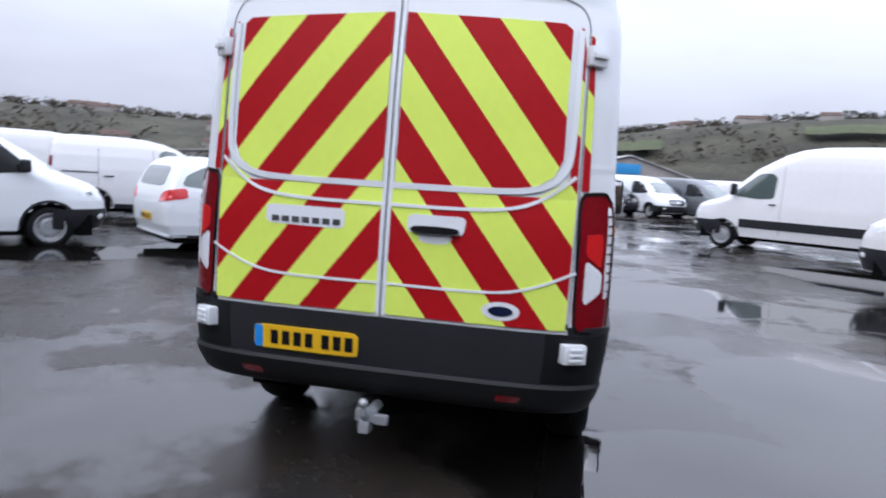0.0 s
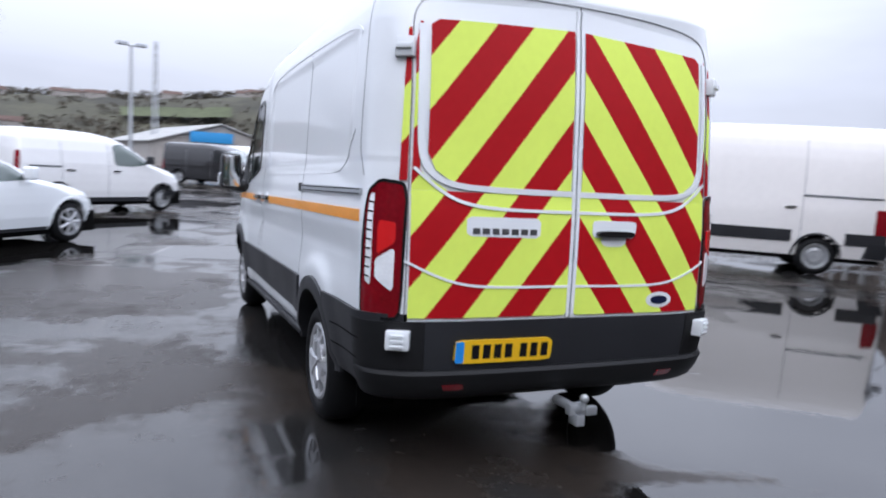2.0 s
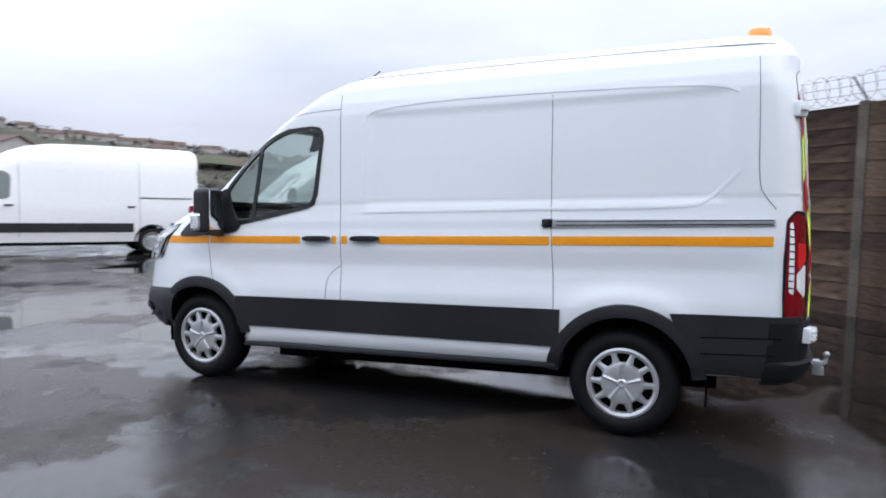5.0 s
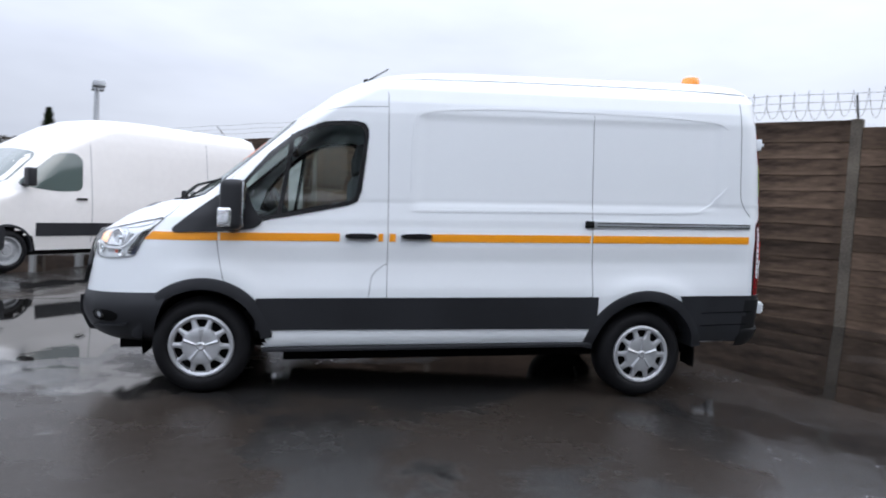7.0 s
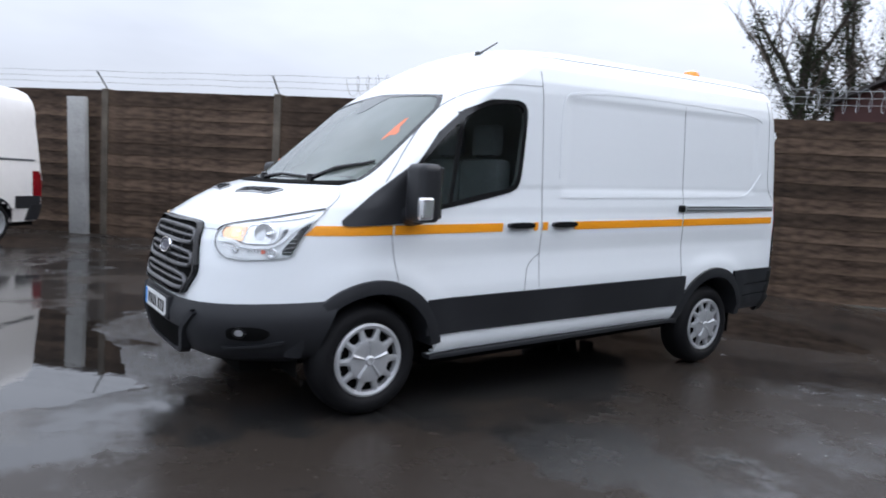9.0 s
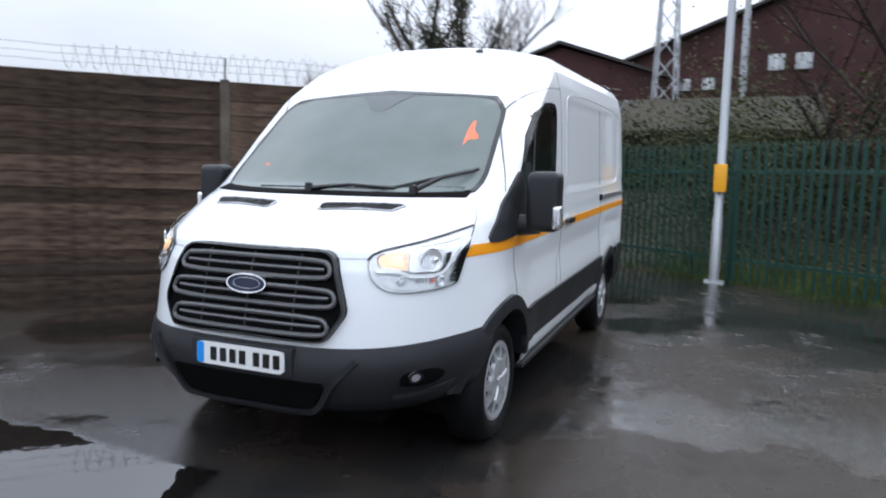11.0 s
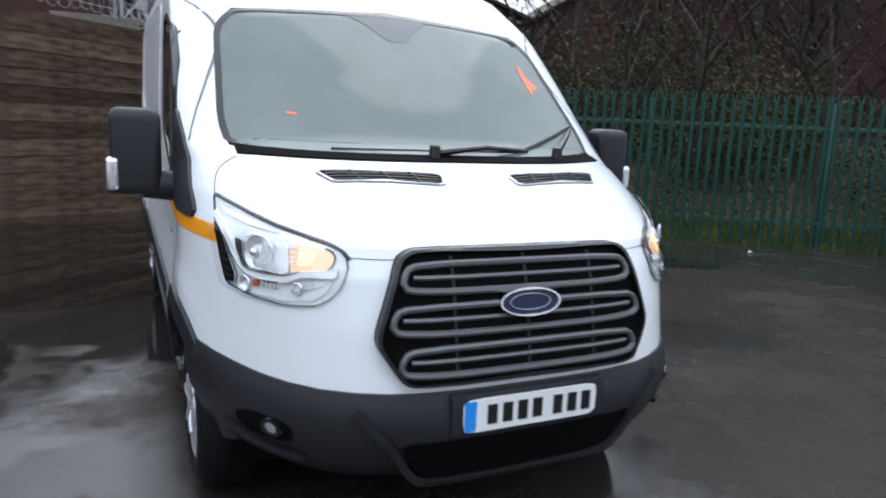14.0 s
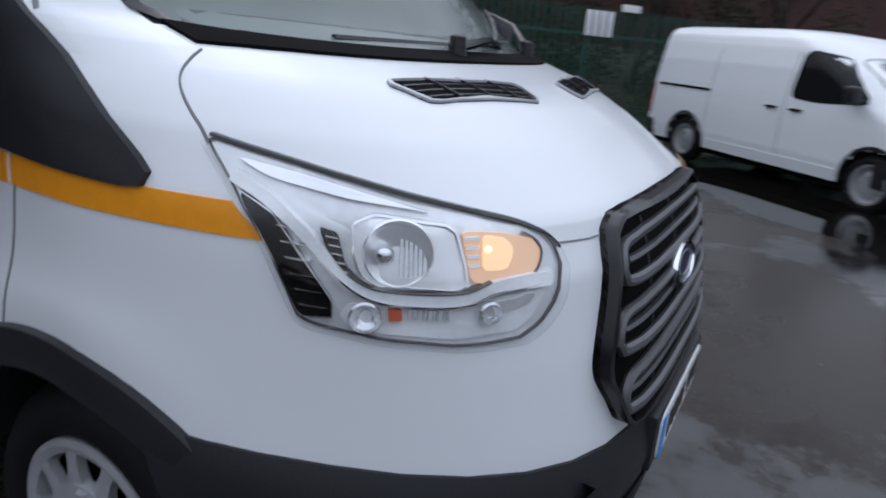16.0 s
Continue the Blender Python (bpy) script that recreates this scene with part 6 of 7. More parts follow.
def vehicle(kind, name, label, at, heading, paint=None, trim=None, category="van", simple=False, group=""):
    """A parked vehicle; at: the middle of its rear axle on the ground; heading: degrees from +x."""
    sp = SPECS[kind]
    paint = paint or sp["paint"]
    sh = Shell(sp["keys"], 40 if not simple else 22, 30 if not simple else 18)
    v = tagged(empty(name), label, category, group)
    wb, r = sp["wb"], sp["r"]
    w = sp["keys"][2][5]
    F = lambda x, h, off: sh.front(x, h, off)
    R = lambda x, h, off: sh.rear(x, h, off)
    cy = wb
    skin = sh.bm.copy()
    gone = [f for f in skin.faces if abs(f.calc_center_median().x) > 0.5 and any(math.hypot(f.calc_center_median().y - y, f.calc_center_median().z - r) < r + 0.05 for y in (0, wb))]
    bmesh.ops.delete(skin, geom=gone, context="FACES")
    part("body", skin, paint, v)
    part("windscreen", skin_patch(F, rounded(sp["screen"], 50, 0.12), 0.006, 0.01, 5), GLASS_DARK, v)
    # underside and wheel wells below: shade put into the near-black colour
    bm = bmesh.new()
    h0 = sp["keys"][0][0]
    box(bm, -w + 0.12, w - 0.12, sp["keys"][0][6] + 0.1, wb + 0.6, h0 - 0.08, h0 + 0.25)
    part("underbody", bm, MATTE, v)
    for s in (-1, 1):
        S = lambda y, h, off: sh.side(y, h, s, off)
        for nm in ("door", "door2", "door3"):
            if nm in sp:
                part("side_window", skin_patch(S, rounded(sp[nm], 40, 0.1), 0.006, 0.012, 4), GLASS_CAB if kind == "mid_van" else GLASS_DARK, v)
        for y in (0, wb):
            bm = bmesh.new()
            rows = []
            for rad, off in ((r + 0.085, 0.0), (r + 0.075, 0.012), (r + 0.045, 0.012), (r + 0.04, -0.25)):
                rows.append([((p := sh.side(y + (r + 0.06) * math.cos(a), max(h0 + 0.02, r + (r + 0.06) * math.sin(a)), s, off)).x, y + rad * math.cos(a), r + rad * math.sin(a)) for a in np.linspace(radians(-4), radians(184), 26)])
            grid_faces(bm, rows)
            bmesh.ops.recalc_face_normals(bm, faces=bm.faces)
            part("wheel_arch", bm, PLASTIC if sp["rail"] else paint, v)
            bm = bmesh.new()
            lathe(bm, [(s * 0.25, 0.002), (s * 0.25, r + 0.05), (s * (w - 0.1), r + 0.05)], 24, centre=(0, y, r))
            bmesh.ops.delete(bm, geom=[f for f in bm.faces if f.calc_center_median().z < h0], context="FACES")
            part("wheel_well", bm, MATTE, v)
            wheel(v, s * (w - 0.035), y, r, s, r, 0.2, trim or sp["trim"], r * 0.66)
        lo, hi = sp["clad"]
        part("side_trim", skin_band(S, [(wb - r - 0.1, lo), (r + 0.1, lo)], [(wb - r - 0.1, hi), (r + 0.1, hi)], 0.012, 0.016, 20, 2), paint if kind == "mid_van" else PLASTIC, v)
        tl = sp["keys"][2][6]
        part("rear_trim", skin_band(S, [(-r - 0.1, lo), (tl + 0.12, lo)], [(-r - 0.1, hi), (tl + 0.12, hi)], 0.012, 0.016, 8, 2), paint if kind == "mid_van" else PLASTIC, v)
        for g in sp["gap"]:
            part("panel_gap", skin_line(S, [(g, h0 + 0.12), (g, sp["keys"][-4][0] - 0.05)], 0.012, 0.002, 16), SEAM, v)
            if kind == "mid_van" and g == sp["gap"][1]:
                # the sliding door's handle stands just behind the front door's
                g = sp["gap"][0] - 0.40
            part("door_handle", skin_patch(S, rounded([(g + 0.30, sp["door"][-1][1] - 0.13), (g + 0.10, sp["door"][-1][1] - 0.13), (g + 0.10, sp["door"][-1][1] - 0.10), (g + 0.30, sp["door"][-1][1] - 0.10)], 20, 0.2), 0.03, 0.03, 2), BLACK if sp["rail"] else paint, v)
        if sp["rail"]:
            part("slide_rail", skin_band(S, [(sp["gap"][1], sp["rail"]), (tl + 0.25, sp["rail"])], [(sp["gap"][1], sp["rail"] + 0.035), (tl + 0.25, sp["rail"] + 0.035)], 0.01, 0.012, 14, 1), BLACK if kind == "mid_van" else GREYPAINT, v)
        d0, d1, hl, hh = sp["head"]
        P = lambda d, h, off: sh.round(s * d, h, off, cy - 0.2)
        hd = part("headlamp", skin_patch(P, rounded([(d0, hl), (d1 - 8, hl), (d1, hh), (d0 + 6, hh)], 30, 0.15), 0.008, 0.014, 3), LAMP_CLEAR, v)
        part("reflector", skin_patch(P, rounded([(d0 + 4, hl + 0.03), (d1 - 12, hl + 0.03), (d1 - 10, hh - 0.03), (d0 + 8, hh - 0.03)], 24, 0.2), 0.012, 0.005, 2), CHROME, hd)
        T = lambda d, h, off: sh.round(s * d, h, off, 0.2, True)
        t0, t1 = sp["tail"]
        part("tail_lamp", skin_patch(T, rounded([(36, t0), (42, t0), (42, t1), (37, t1)] if kind != "estate" else [(24, t0 + 0.05), (46, t0 + 0.13), (44, t1), (30, t1 - 0.08)], 30, 0.12), 0.012, 0.02, 3), LAMP_BRIGHT if kind == "estate" else LAMP_RED, v)
        md = sp["door"][0]
        m = part("door_mirror", bmesh.new(), PLASTIC, v)
        bm = bmesh.new()
        x0, x1 = sorted((s * (w + 0.03), s * (w + 0.20)))
        tall = 0.30 if kind == "long_van" else 0.19
        box(bm, x0, x1, md[0] - 0.22, md[0] - 0.08, md[1] + 0.0, md[1] + tall, 0.04, 3)
        part("mirror_housing", bm, PLASTIC if sp["rail"] else paint, m)
        bm = bmesh.new()
        tube(bm, [(s * (w - 0.08), md[0] - 0.13, md[1] + 0.02), (s * (w + 0.1), md[0] - 0.15, md[1] + 0.06)], 0.03, 6)
        part("mirror_arm", bm, PLASTIC, m)
        part("fog_lamp", skin_patch(P, [(36 + 3 * math.cos(a), sp["bump"] - 0.12 + 0.045 * math.sin(a)) for a in np.linspace(0, 6.2, 14)], 0.018, 0.02, 2), LAMP_CLEAR, v)
    NO = lambda d, h, off: sh.round(d, h, off, cy - 0.2)
    dg = np.linspace(-76, 76, 31)
    b_ = sp["bump"]
    part("front_bumper", skin_band(NO, [(d, h0 + 0.02) for d in dg], [(d, b_) for d in dg], 0.014, 0.02, 40, 4), PLASTIC if sp["rail"] else paint, v)
    g0, g1 = b_ + 0.03, max(b_ + 0.12, sp["head"][3] - 0.06)
    gr = part("grille", skin_patch(F, rounded([(-0.46, g0), (0.46, g0), (0.50, g1), (-0.50, g1)], 40, 0.15), 0.008, 0.012, 3), BLACK, v)
    for k in range(3):
        h = g0 + (g1 - g0) * (k + 0.7) / 3.6
        part("grille_bar", skin_line(F, [(-0.44, h), (0.44, h)], 0.018, 0.014, 16), CHROME, gr)
    part("emblem", skin_patch(F, [(0.07 * math.cos(a), (g0 + g1) / 2 + 0.06 * math.sin(a)) for a in np.linspace(0, 6.2, 20)], 0.02, 0.02, 2), CHROME, gr)
    TA = lambda d, h, off: sh.round(d, h, off, 0.2, True)
    dg = np.linspace(-44, 44, 25)
    part("rear_bumper", skin_band(TA, [(d, h0 + 0.02) for d in dg], [(d, b_ - 0.08) for d in dg], 0.03, 0.03, 30, 3), PLASTIC if sp["rail"] else paint, v)
    if kind == "estate":
        part("rear_window", skin_patch(R, rounded([(-0.62, 1.02), (0.62, 1.02), (0.56, 1.34), (-0.56, 1.34)], 40, 0.12), 0.006, 0.01, 4), GLASS_DARK, v)
    for pl, hh_, m_ in ((F, b_ - 0.10, PLATE_W), (R, b_ + 0.18, PLATE_Y)):
        if not simple:
            plate(v, pl, 0, hh_, 0.52, 0.11, m_, 0.026)
    x, y = at
    v.matrix_world = on_ground(x, y, heading - 90)
    return v


def axle_mid(rw, heading, side, w):
    """The middle of the rear axle from the place of one rear wheel; side +1: the right wheel."""
    a = radians(heading)
    return (rw[0] - side * w * math.sin(a), rw[1] + side * w * math.cos(a))


def build_vehicles():
    for name, kind, label, paint, rw, heading, side, w in (
        ("parked_panel_van", "long_van", "cream-white long high-roof panel van parked by the brown fence", CREAM, (9.3, 4.85), 141.5, -1, 0.95),
        ("parked_panel_van", "long_van", "white long panel van with black side strip in the yard", WHITE_OLD, (8.18, 12.94), 147, -1, 0.95),
        ("parked_medium_van", "mid_van", "white medium panel van standing before the green fence", WHITE, (-9.25, 2.71), 47.5, 1, 0.92),
        ("estate_car", "estate", "white estate car with red tail lamps and alloy wheels", WHITE, (-4.7, 6.2), 51, 1, 0.87),
        ("parked_small_van", "small_van", "white small panel van behind the estate car", WHITE_OLD, (-3.66, 13.2), 37, 1, 0.88),
        ("parked_small_van", "small_van", "white small panel van with a red tail lamp", WHITE_OLD, (-9.6, 9.2), 42, 1, 0.88),
        ("parked_medium_van", "mid_van", "dark blue medium panel van behind white vans", BLUEPAINT, (-8.0, 17.0), 40, 1, 0.92),
        ("parked_medium_van", "mid_van", "white medium panel van at the yard's side", WHITE_OLD, (-15.0, 11.9), 44, 1, 0.92),
    ):
        vehicle(kind, name, label, axle_mid(rw, heading, side, w), heading, paint, category="car" if kind == "estate" else "van")
    # the row at the far side of the yard
    row = [("mid_van", BLACKPAINT), ("mid_van", WHITE), ("mid_van", GREYPAINT), ("mid_van", WHITE_OLD), ("small_van", WHITE), ("small_van", SILVERPAINT), ("mid_van", WHITE_OLD), ("estate", SILVERPAINT), ("small_van", WHITE), ("estate", GREYPAINT), ("mid_van", WHITE), ("estate", WHITE), ("small_van", SILVERPAINT)]
    words = {BLACKPAINT: "black", WHITE: "white", GREYPAINT: "dark grey", SILVERPAINT: "silver", WHITE_OLD: "white"}
    for k, (kd, pt) in enumerate(row):
        vehicle(kd, "distant_car" if kd == "estate" else "distant_van", f"{words[pt]} {'car' if kd == 'estate' else 'van'} in a row across the yard", (0.2 + 2.55 * k, 32.6 + 0.25 * k), -40 if k == 0 else -52 if k < 7 else -100, pt, category="car" if kd == "estate" else "van", simple=True, group="vehicles across the yard")


build_vehicles()

# ---- buildings, trees, hills ----


def gable(name, label, x, y, turn, width, depth, eave, ridge, wall, roof, windows=(), category="building"):
    """A gabled building; its gable end faces -y before the turn."""
    b = tagged(empty(name, pose(x, y, -0.3, 0, 0, turn)), label, category)
    bm = bmesh.new()
    h = width / 2
    pts = [(-h, 0), (h, 0), (h, eave), (0, ridge), (-h, eave)]
    f0 = [bm.verts.new((px, 0, pz)) for px, pz in pts]
    f1 = [bm.verts.new((px, depth, pz)) for px, pz in pts]
    bm.faces.new(f0[::-1])
    bm.faces.new(f1)
    for k in (0, 1, 4):
        bm.faces.new((f0[k], f0[(k + 1) % 5], f1[(k + 1) % 5], f1[k]))
    part("wall", bm, wall, b, smooth=False)
    for s in (-1, 1):
        bm = bmesh.new()
        a, c = Vector((s * (h + 0.3), -0.35, eave - 0.12)), Vector((0, -0.35, ridge + 0.12))
        vs = [bm.verts.new(p) for p in (a, c, c + Vector((0, depth + 0.7, 0)), a + Vector((0, depth + 0.7, 0)))]
        vs2 = [bm.verts.new(v.co + Vector((0, 0, 0.14))) for v in vs]
        bm.faces.new(vs)
        bm.faces.new(vs2[::-1])
        for k in range(4):
            bm.faces.new((vs[k], vs[(k + 1) % 4], vs2[(k + 1) % 4], vs2[k]))
        bmesh.ops.recalc_face_normals(bm, faces=bm.faces)
        part("roof", bm, roof, b, smooth=False)
    for wx, wz, ww, wh in windows:
        bm = bmesh.new()
        box(bm, wx - ww / 2, wx + ww / 2, -0.06, 0.02, wz - wh / 2, wz + wh / 2, 0.02)
        wd = part("window", bm, WINDOW, b)
        bm = bmesh.new()
        box(bm, wx - 0.03, wx + 0.03, -0.08, 0.0, wz - wh / 2, wz + wh / 2)
        part("frame", bm, SIGNWHITE, wd)
    return b


gable("brick_building", "dark red-brown building with low gabled roof behind the fence", 5.7, -25.5, 176, 10.5, 16, 6.3, 8.0, BRICK, ROOF, [(2.0, 4.6, 0.7, 0.9), (-2.0, 4.6, 0.7, 0.9)])
gable("brick_building", "tall dark red-brown building with pale windows behind trees", -6.4, -24.45, 172, 20, 20, 6.93, 10.33, BRICK, ROOF, [(-3.0, 6.85, 0.6, 0.65), (-2.0, 6.85, 0.6, 0.65), (-6.6, 6.1, 0.5, 0.5), (-5.6, 6.1, 0.5, 0.5), (5.6, 7.3, 0.7, 0.8)])
gable("brick_building", "broad dark red-brown gabled hall behind bare trees", -29.9, -19.1, 165, 26, 20, 7.2, 15.0, BRICK, ROOF)
h_ = CORNER + ALONG_GREEN * 7.0 + N_OUT * 16.0
gable("brick_building", "long dark red-brown hall behind the green fence", h_.x, h_.y, math.degrees(math.atan2(ALONG_GREEN.y, ALONG_GREEN.x)) - 90, 8, 52, 9.0, 11.5, BRICK, ROOF)

gable("store_shed", "low dark store shed with a brown roof behind the fence", 2.4, -16.4, 87, 5.0, 6.4, 3.25, 4.2, ROOF, EARTH, category="shed")


def build_tree(name, label, x, y, high, seed, spread=0.55, ivy=0.0, thick=0.16, twigs=3, lean=0.0):
    """A bare winter tree: a tapered trunk that forks again and again."""
    rng = random.Random(seed)
    t = tagged(empty(name, pose(x, y, ground_z(x, y) if abs(x) < 40 and abs(y) < 40 else -0.1, 0, 0, rng.uniform(0, 360))), label, "tree")
    wood, fine = bmesh.new(), bmesh.new()
    leaves = bmesh.new()

    def limb(p, d, length, r, level):
        n = 4 if level < 2 else 3
        pts, rad = [p], [r]
        for k in range(n):
            d = (d + Vector((rng.uniform(-1, 1), rng.uniform(-1, 1), rng.uniform(-0.4, 0.7))) * (0.10 + 0.05 * level)).normalized()
            pts.append(pts[-1] + d * (length / n))
            rad.append(r * (1 - 0.45 * (k + 1) / n))
        tube(wood if level < 2 else fine, pts, rad, 7 if level < 2 else 3, level == 0)
        if ivy and level < 2:
            for _ in range(int(240 * ivy * length)):
                q = rng.choice(pts) + Vector([rng.gauss(0, 0.28 * (1.4 - 0.4 * level)) for _ in range(3)])
                leaf(q, 0.075 if ivy >= 1 else 0.032)
        if level >= twigs:
            return
        kids = (10, 7, 6, 5, 3)[min(level, 4)] if twigs > 3 else (6, 6, 5, 4)[min(level, 3)]
        for k in range(kids):
            f = 0.35 + 0.65 * (k + rng.random() * 0.6) / kids if level else 0.30 + 0.70 * (k + rng.random()) / kids
            f = min(f, 1.0)
            i = min(int(f * n), n - 1)
            q = pts[i].lerp(pts[i + 1], f * n - i)
            a = rng.uniform(0, 6.283)
            side = Vector((math.cos(a), math.sin(a), rng.uniform(0.0, 0.5)))
            limb(q, (d * (1 - spread) + side * spread + Vector((0, 0, 0.15))).normalized(), length * rng.uniform(0.42, 0.62), rad[i] * (0.5 if level < 1 else 0.42), level + 1)

    def leaf(q, s):
        a = Vector([rng.gauss(0, 1) for _ in range(3)]).normalized()
        b = a.orthogonal().normalized()
        c = a.cross(b)
        s *= rng.uniform(0.5, 1.2)
        leaves.faces.new([leaves.verts.new(q + v) for v in (b * s, c * s * 0.6, -b * s, -c * s * 0.6)])

    limb(Vector((0, 0, -0.2)), Vector((lean, 0, 1)).normalized(), high * 0.62, thick, 0)
    part("trunk", wood, BARK, t)
    tagged(part("twig_mass", fine, TWIG if name == "winter_tree" else TWIG_DARK, t, smooth=False), kind="stuff")
    if ivy:
        tagged(part("ivy", leaves, IVY, t, smooth=False), kind="stuff")
    else:
        leaves.free()
    return t


TREES = [(-22.2, 53, 10.5, 1, 0.5, 0.0, 0.15), (-18.9, 54.5, 10.5, 2, 0.5, 0.0, 0.15), (-15.6, 55, 11.5, 7, 0.55, 0.0, 0.18), (-28, 60, 11, 3, 0.5, 0.0, 0.16), (-33, 58, 11, 9, 0.5, 0.0, 0.16),
         (13.2, -26.5, 15, 4, 0.42, 1.0, 0.34), (16.3, -21.5, 6.6, 5, 0.5, 0.2, 0.2), (20.5, -20.5, 6.0, 15, 0.5, 0.1, 0.18), (32.0, -46.0, 12.0, 31, 0.55, 0.6, 0.30), (29.0, -44.0, 9.5, 32, 0.55, 0.6, 0.26), (12.2, -29.3, 15, 33, 0.42, 1.0, 0.32), (11.3, -31.0, 13.0, 34, 0.5, 0.1, 0.28)]
for x_, y_, h_, s_, sp_, iv_, th_ in TREES:
    build_tree("winter_tree", "tall ivy-covered tree behind the fence" if iv_ >= 1 else "bare winter tree with fine spreading branches", x_, y_, h_, s_, sp_, iv_, th_, 5 if y_ > 50 else 4 if h_ != 15 else 3)
for k, (a_, o_, h_, iv_) in enumerate(((3.4, 2.2, 5.2, 0.3), (5.6, 3.4, 6.5, 0.2), (7.8, 1.9, 6.0, 0.25), (9.6, 2.6, 7.0, 0.2), (11.6, 2.0, 5.6, 0.3), (14.0, 3.2, 7.0, 0.25), (17.0, 2.4, 6.0, 0.25), (21.0, 3.0, 6.5, 0.3), (1.8, 4.2, 5.0, 0.5), (13.0, 6.0, 8.5, 0.3), (7.0, 6.5, 8.5, 0.2), (11.0, 5.2, 12.0, 0.2), (16.0, 5.0, 12.5, 0.2), (20.0, 5.8, 12.0, 0.25), (25.0, 4.6, 11.0, 0.2), (2.6, 6.4, 12.0, 0.3), (8.6, 8.0, 13.0, 0.25), (13.2, 8.6, 13.5, 0.2), (18.2, 7.6, 13.0, 0.25), (22.6, 7.4, 12.5, 0.25), (27.0, 7.0, 12.5, 0.25))):
    p_ = CORNER + ALONG_GREEN * a_ + N_OUT * o_
    build_tree("bare_shrub_tree", "tangled bare shrub tree behind the green palisade fence", p_.x, p_.y, h_, 20 + k, 0.62, iv_, 0.09 if h_ < 11 else 0.13, 3 if h_ < 11.9 else 4)



def leaf_heap(bm, centre, size, count, leaf, rng):
    for _ in range(count):
        q = Vector([rng.gauss(0, 0.42) for _ in range(3)])
        q = Vector(centre) + Vector((q.x * size[0], q.y * size[1], abs(q.z) * size[2] * 1.5))
        a = Vector([rng.gauss(0, 1) for _ in range(3)]).normalized()
        b = a.orthogonal().normalized()
        c = a.cross(b)
        s = leaf * rng.uniform(0.5, 1.4)
        bm.faces.new([bm.verts.new(q + v) for v in (b * s, c * s * 0.55, -b * s, -c * s * 0.55)])


def build_undergrowth():
    rng = random.Random(8)
    for name, m, label, spots in (
        ("bank_shrubs", SHRUB, "green and brown shrubs on the bank behind the palisade fence", [(a, rng.uniform(0.7, 1.4), (0.9, 0.5, rng.uniform(0.5, 1.1)), 1500, 0.028) for a in np.arange(0.5, 26, 0.9)]),
        ("bank_ivy", IVY, "dark ivy and bramble on the bank behind the palisade fence", [(a, rng.uniform(1.8, 4.5), (1.3, 0.9, rng.uniform(1.2, 2.4)), 2000, 0.042) for a in np.arange(-1.5, 28, 1.2)]),
        ("bank_bramble", SHRUB, "olive green bramble mounds behind the palisade fence", [(a, rng.uniform(3.0, 5.0), (1.5, 1.0, rng.uniform(1.3, 2.6)), 2800, 0.045) for a in np.arange(-4.0, 12.0, 1.2)]),
    ):
        bm = bmesh.new()
        for a, o, size, n, leaf in spots:
            c = CORNER + ALONG_GREEN * a + N_OUT * o
            leaf_heap(bm, (c.x, c.y, ground_z(c.x, c.y) + max(0, (o - 1.0) * 0.45)), size, n, leaf, rng)
        tagged(link_mesh(name, bm, m, False), label, "shrubs", kind="stuff")
    # earth bank behind the green fence
    bm = bmesh.new()
    rows = []
    for o, z in ((0.35, -0.05), (1.2, 0.25), (2.5, 1.0), (4.5, 1.7), (9.0, 2.0), (40.0, 2.1)):
        rows.append([CORNER + ALONG_GREEN * a + N_OUT * o + Vector((0, 0, z - 0.35 + 0.25 * noise.noise((a * 0.4, o, 2.0)))) for a in np.arange(-30, 60, 1.5)])
    grid_faces(bm, rows)
    bmesh.ops.recalc_face_normals(bm, faces=bm.faces)
    tagged(link_mesh("earth_bank", bm, EARTH), "rough earth bank behind the green fence", "bank", kind="structure")
    # mown grass on the foot of the bank
    bm = bmesh.new()
    for _ in range(9000):
        a = rng.uniform(1.0, 27.0)
        top = 0.75 + 0.55 * noise.noise((a * 0.45, 5.0, 0)) + 0.25 * noise.noise((a * 1.7, 1.0, 0))
        o = 0.35 + max(0.05, top) * rng.random() ** 1.3
        c = CORNER + ALONG_GREEN * a + N_OUT * o
        z = ground_z(c.x, c.y) - 0.12 + (o - 0.35) * 0.42
        d = Vector((rng.uniform(-0.12, 0.12), rng.uniform(-0.12, 0.12), rng.uniform(0.12, 0.38)))
        e = Vector((rng.uniform(-1, 1), rng.uniform(-1, 1), 0)).normalized() * 0.018
        v = Vector((c.x, c.y, z))
        bm.faces.new([bm.verts.new(q) for q in (v - e, v + e, v + d)])
    tagged(link_mesh("bank_grass", bm, MOSS, False), "rough yellow-green grass on the bank behind the palisade fence", "grass", kind="stuff")
    # tufts along the foot of the green fence
    bm = bmesh.new()
    for _ in range(1500):
        a, o = rng.uniform(0, 28), abs(rng.gauss(0, 0.12)) - 0.02
        c = CORNER + ALONG_GREEN * a + N_OUT * o
        h = rng.uniform(0.05, 0.22)
        z = ground_z(c.x, c.y)
        d = Vector((rng.uniform(-0.06, 0.06), rng.uniform(-0.06, 0.06), h))
        e = ALONG_GREEN * 0.01
        v = Vector((c.x, c.y, z))
        bm.faces.new([bm.verts.new(q) for q in (v - e, v + e, v + d)])
    tagged(link_mesh("grass_tufts", bm, GRASS, False), "thin grass at the foot of the green fence", "grass", kind="stuff")


build_undergrowth()


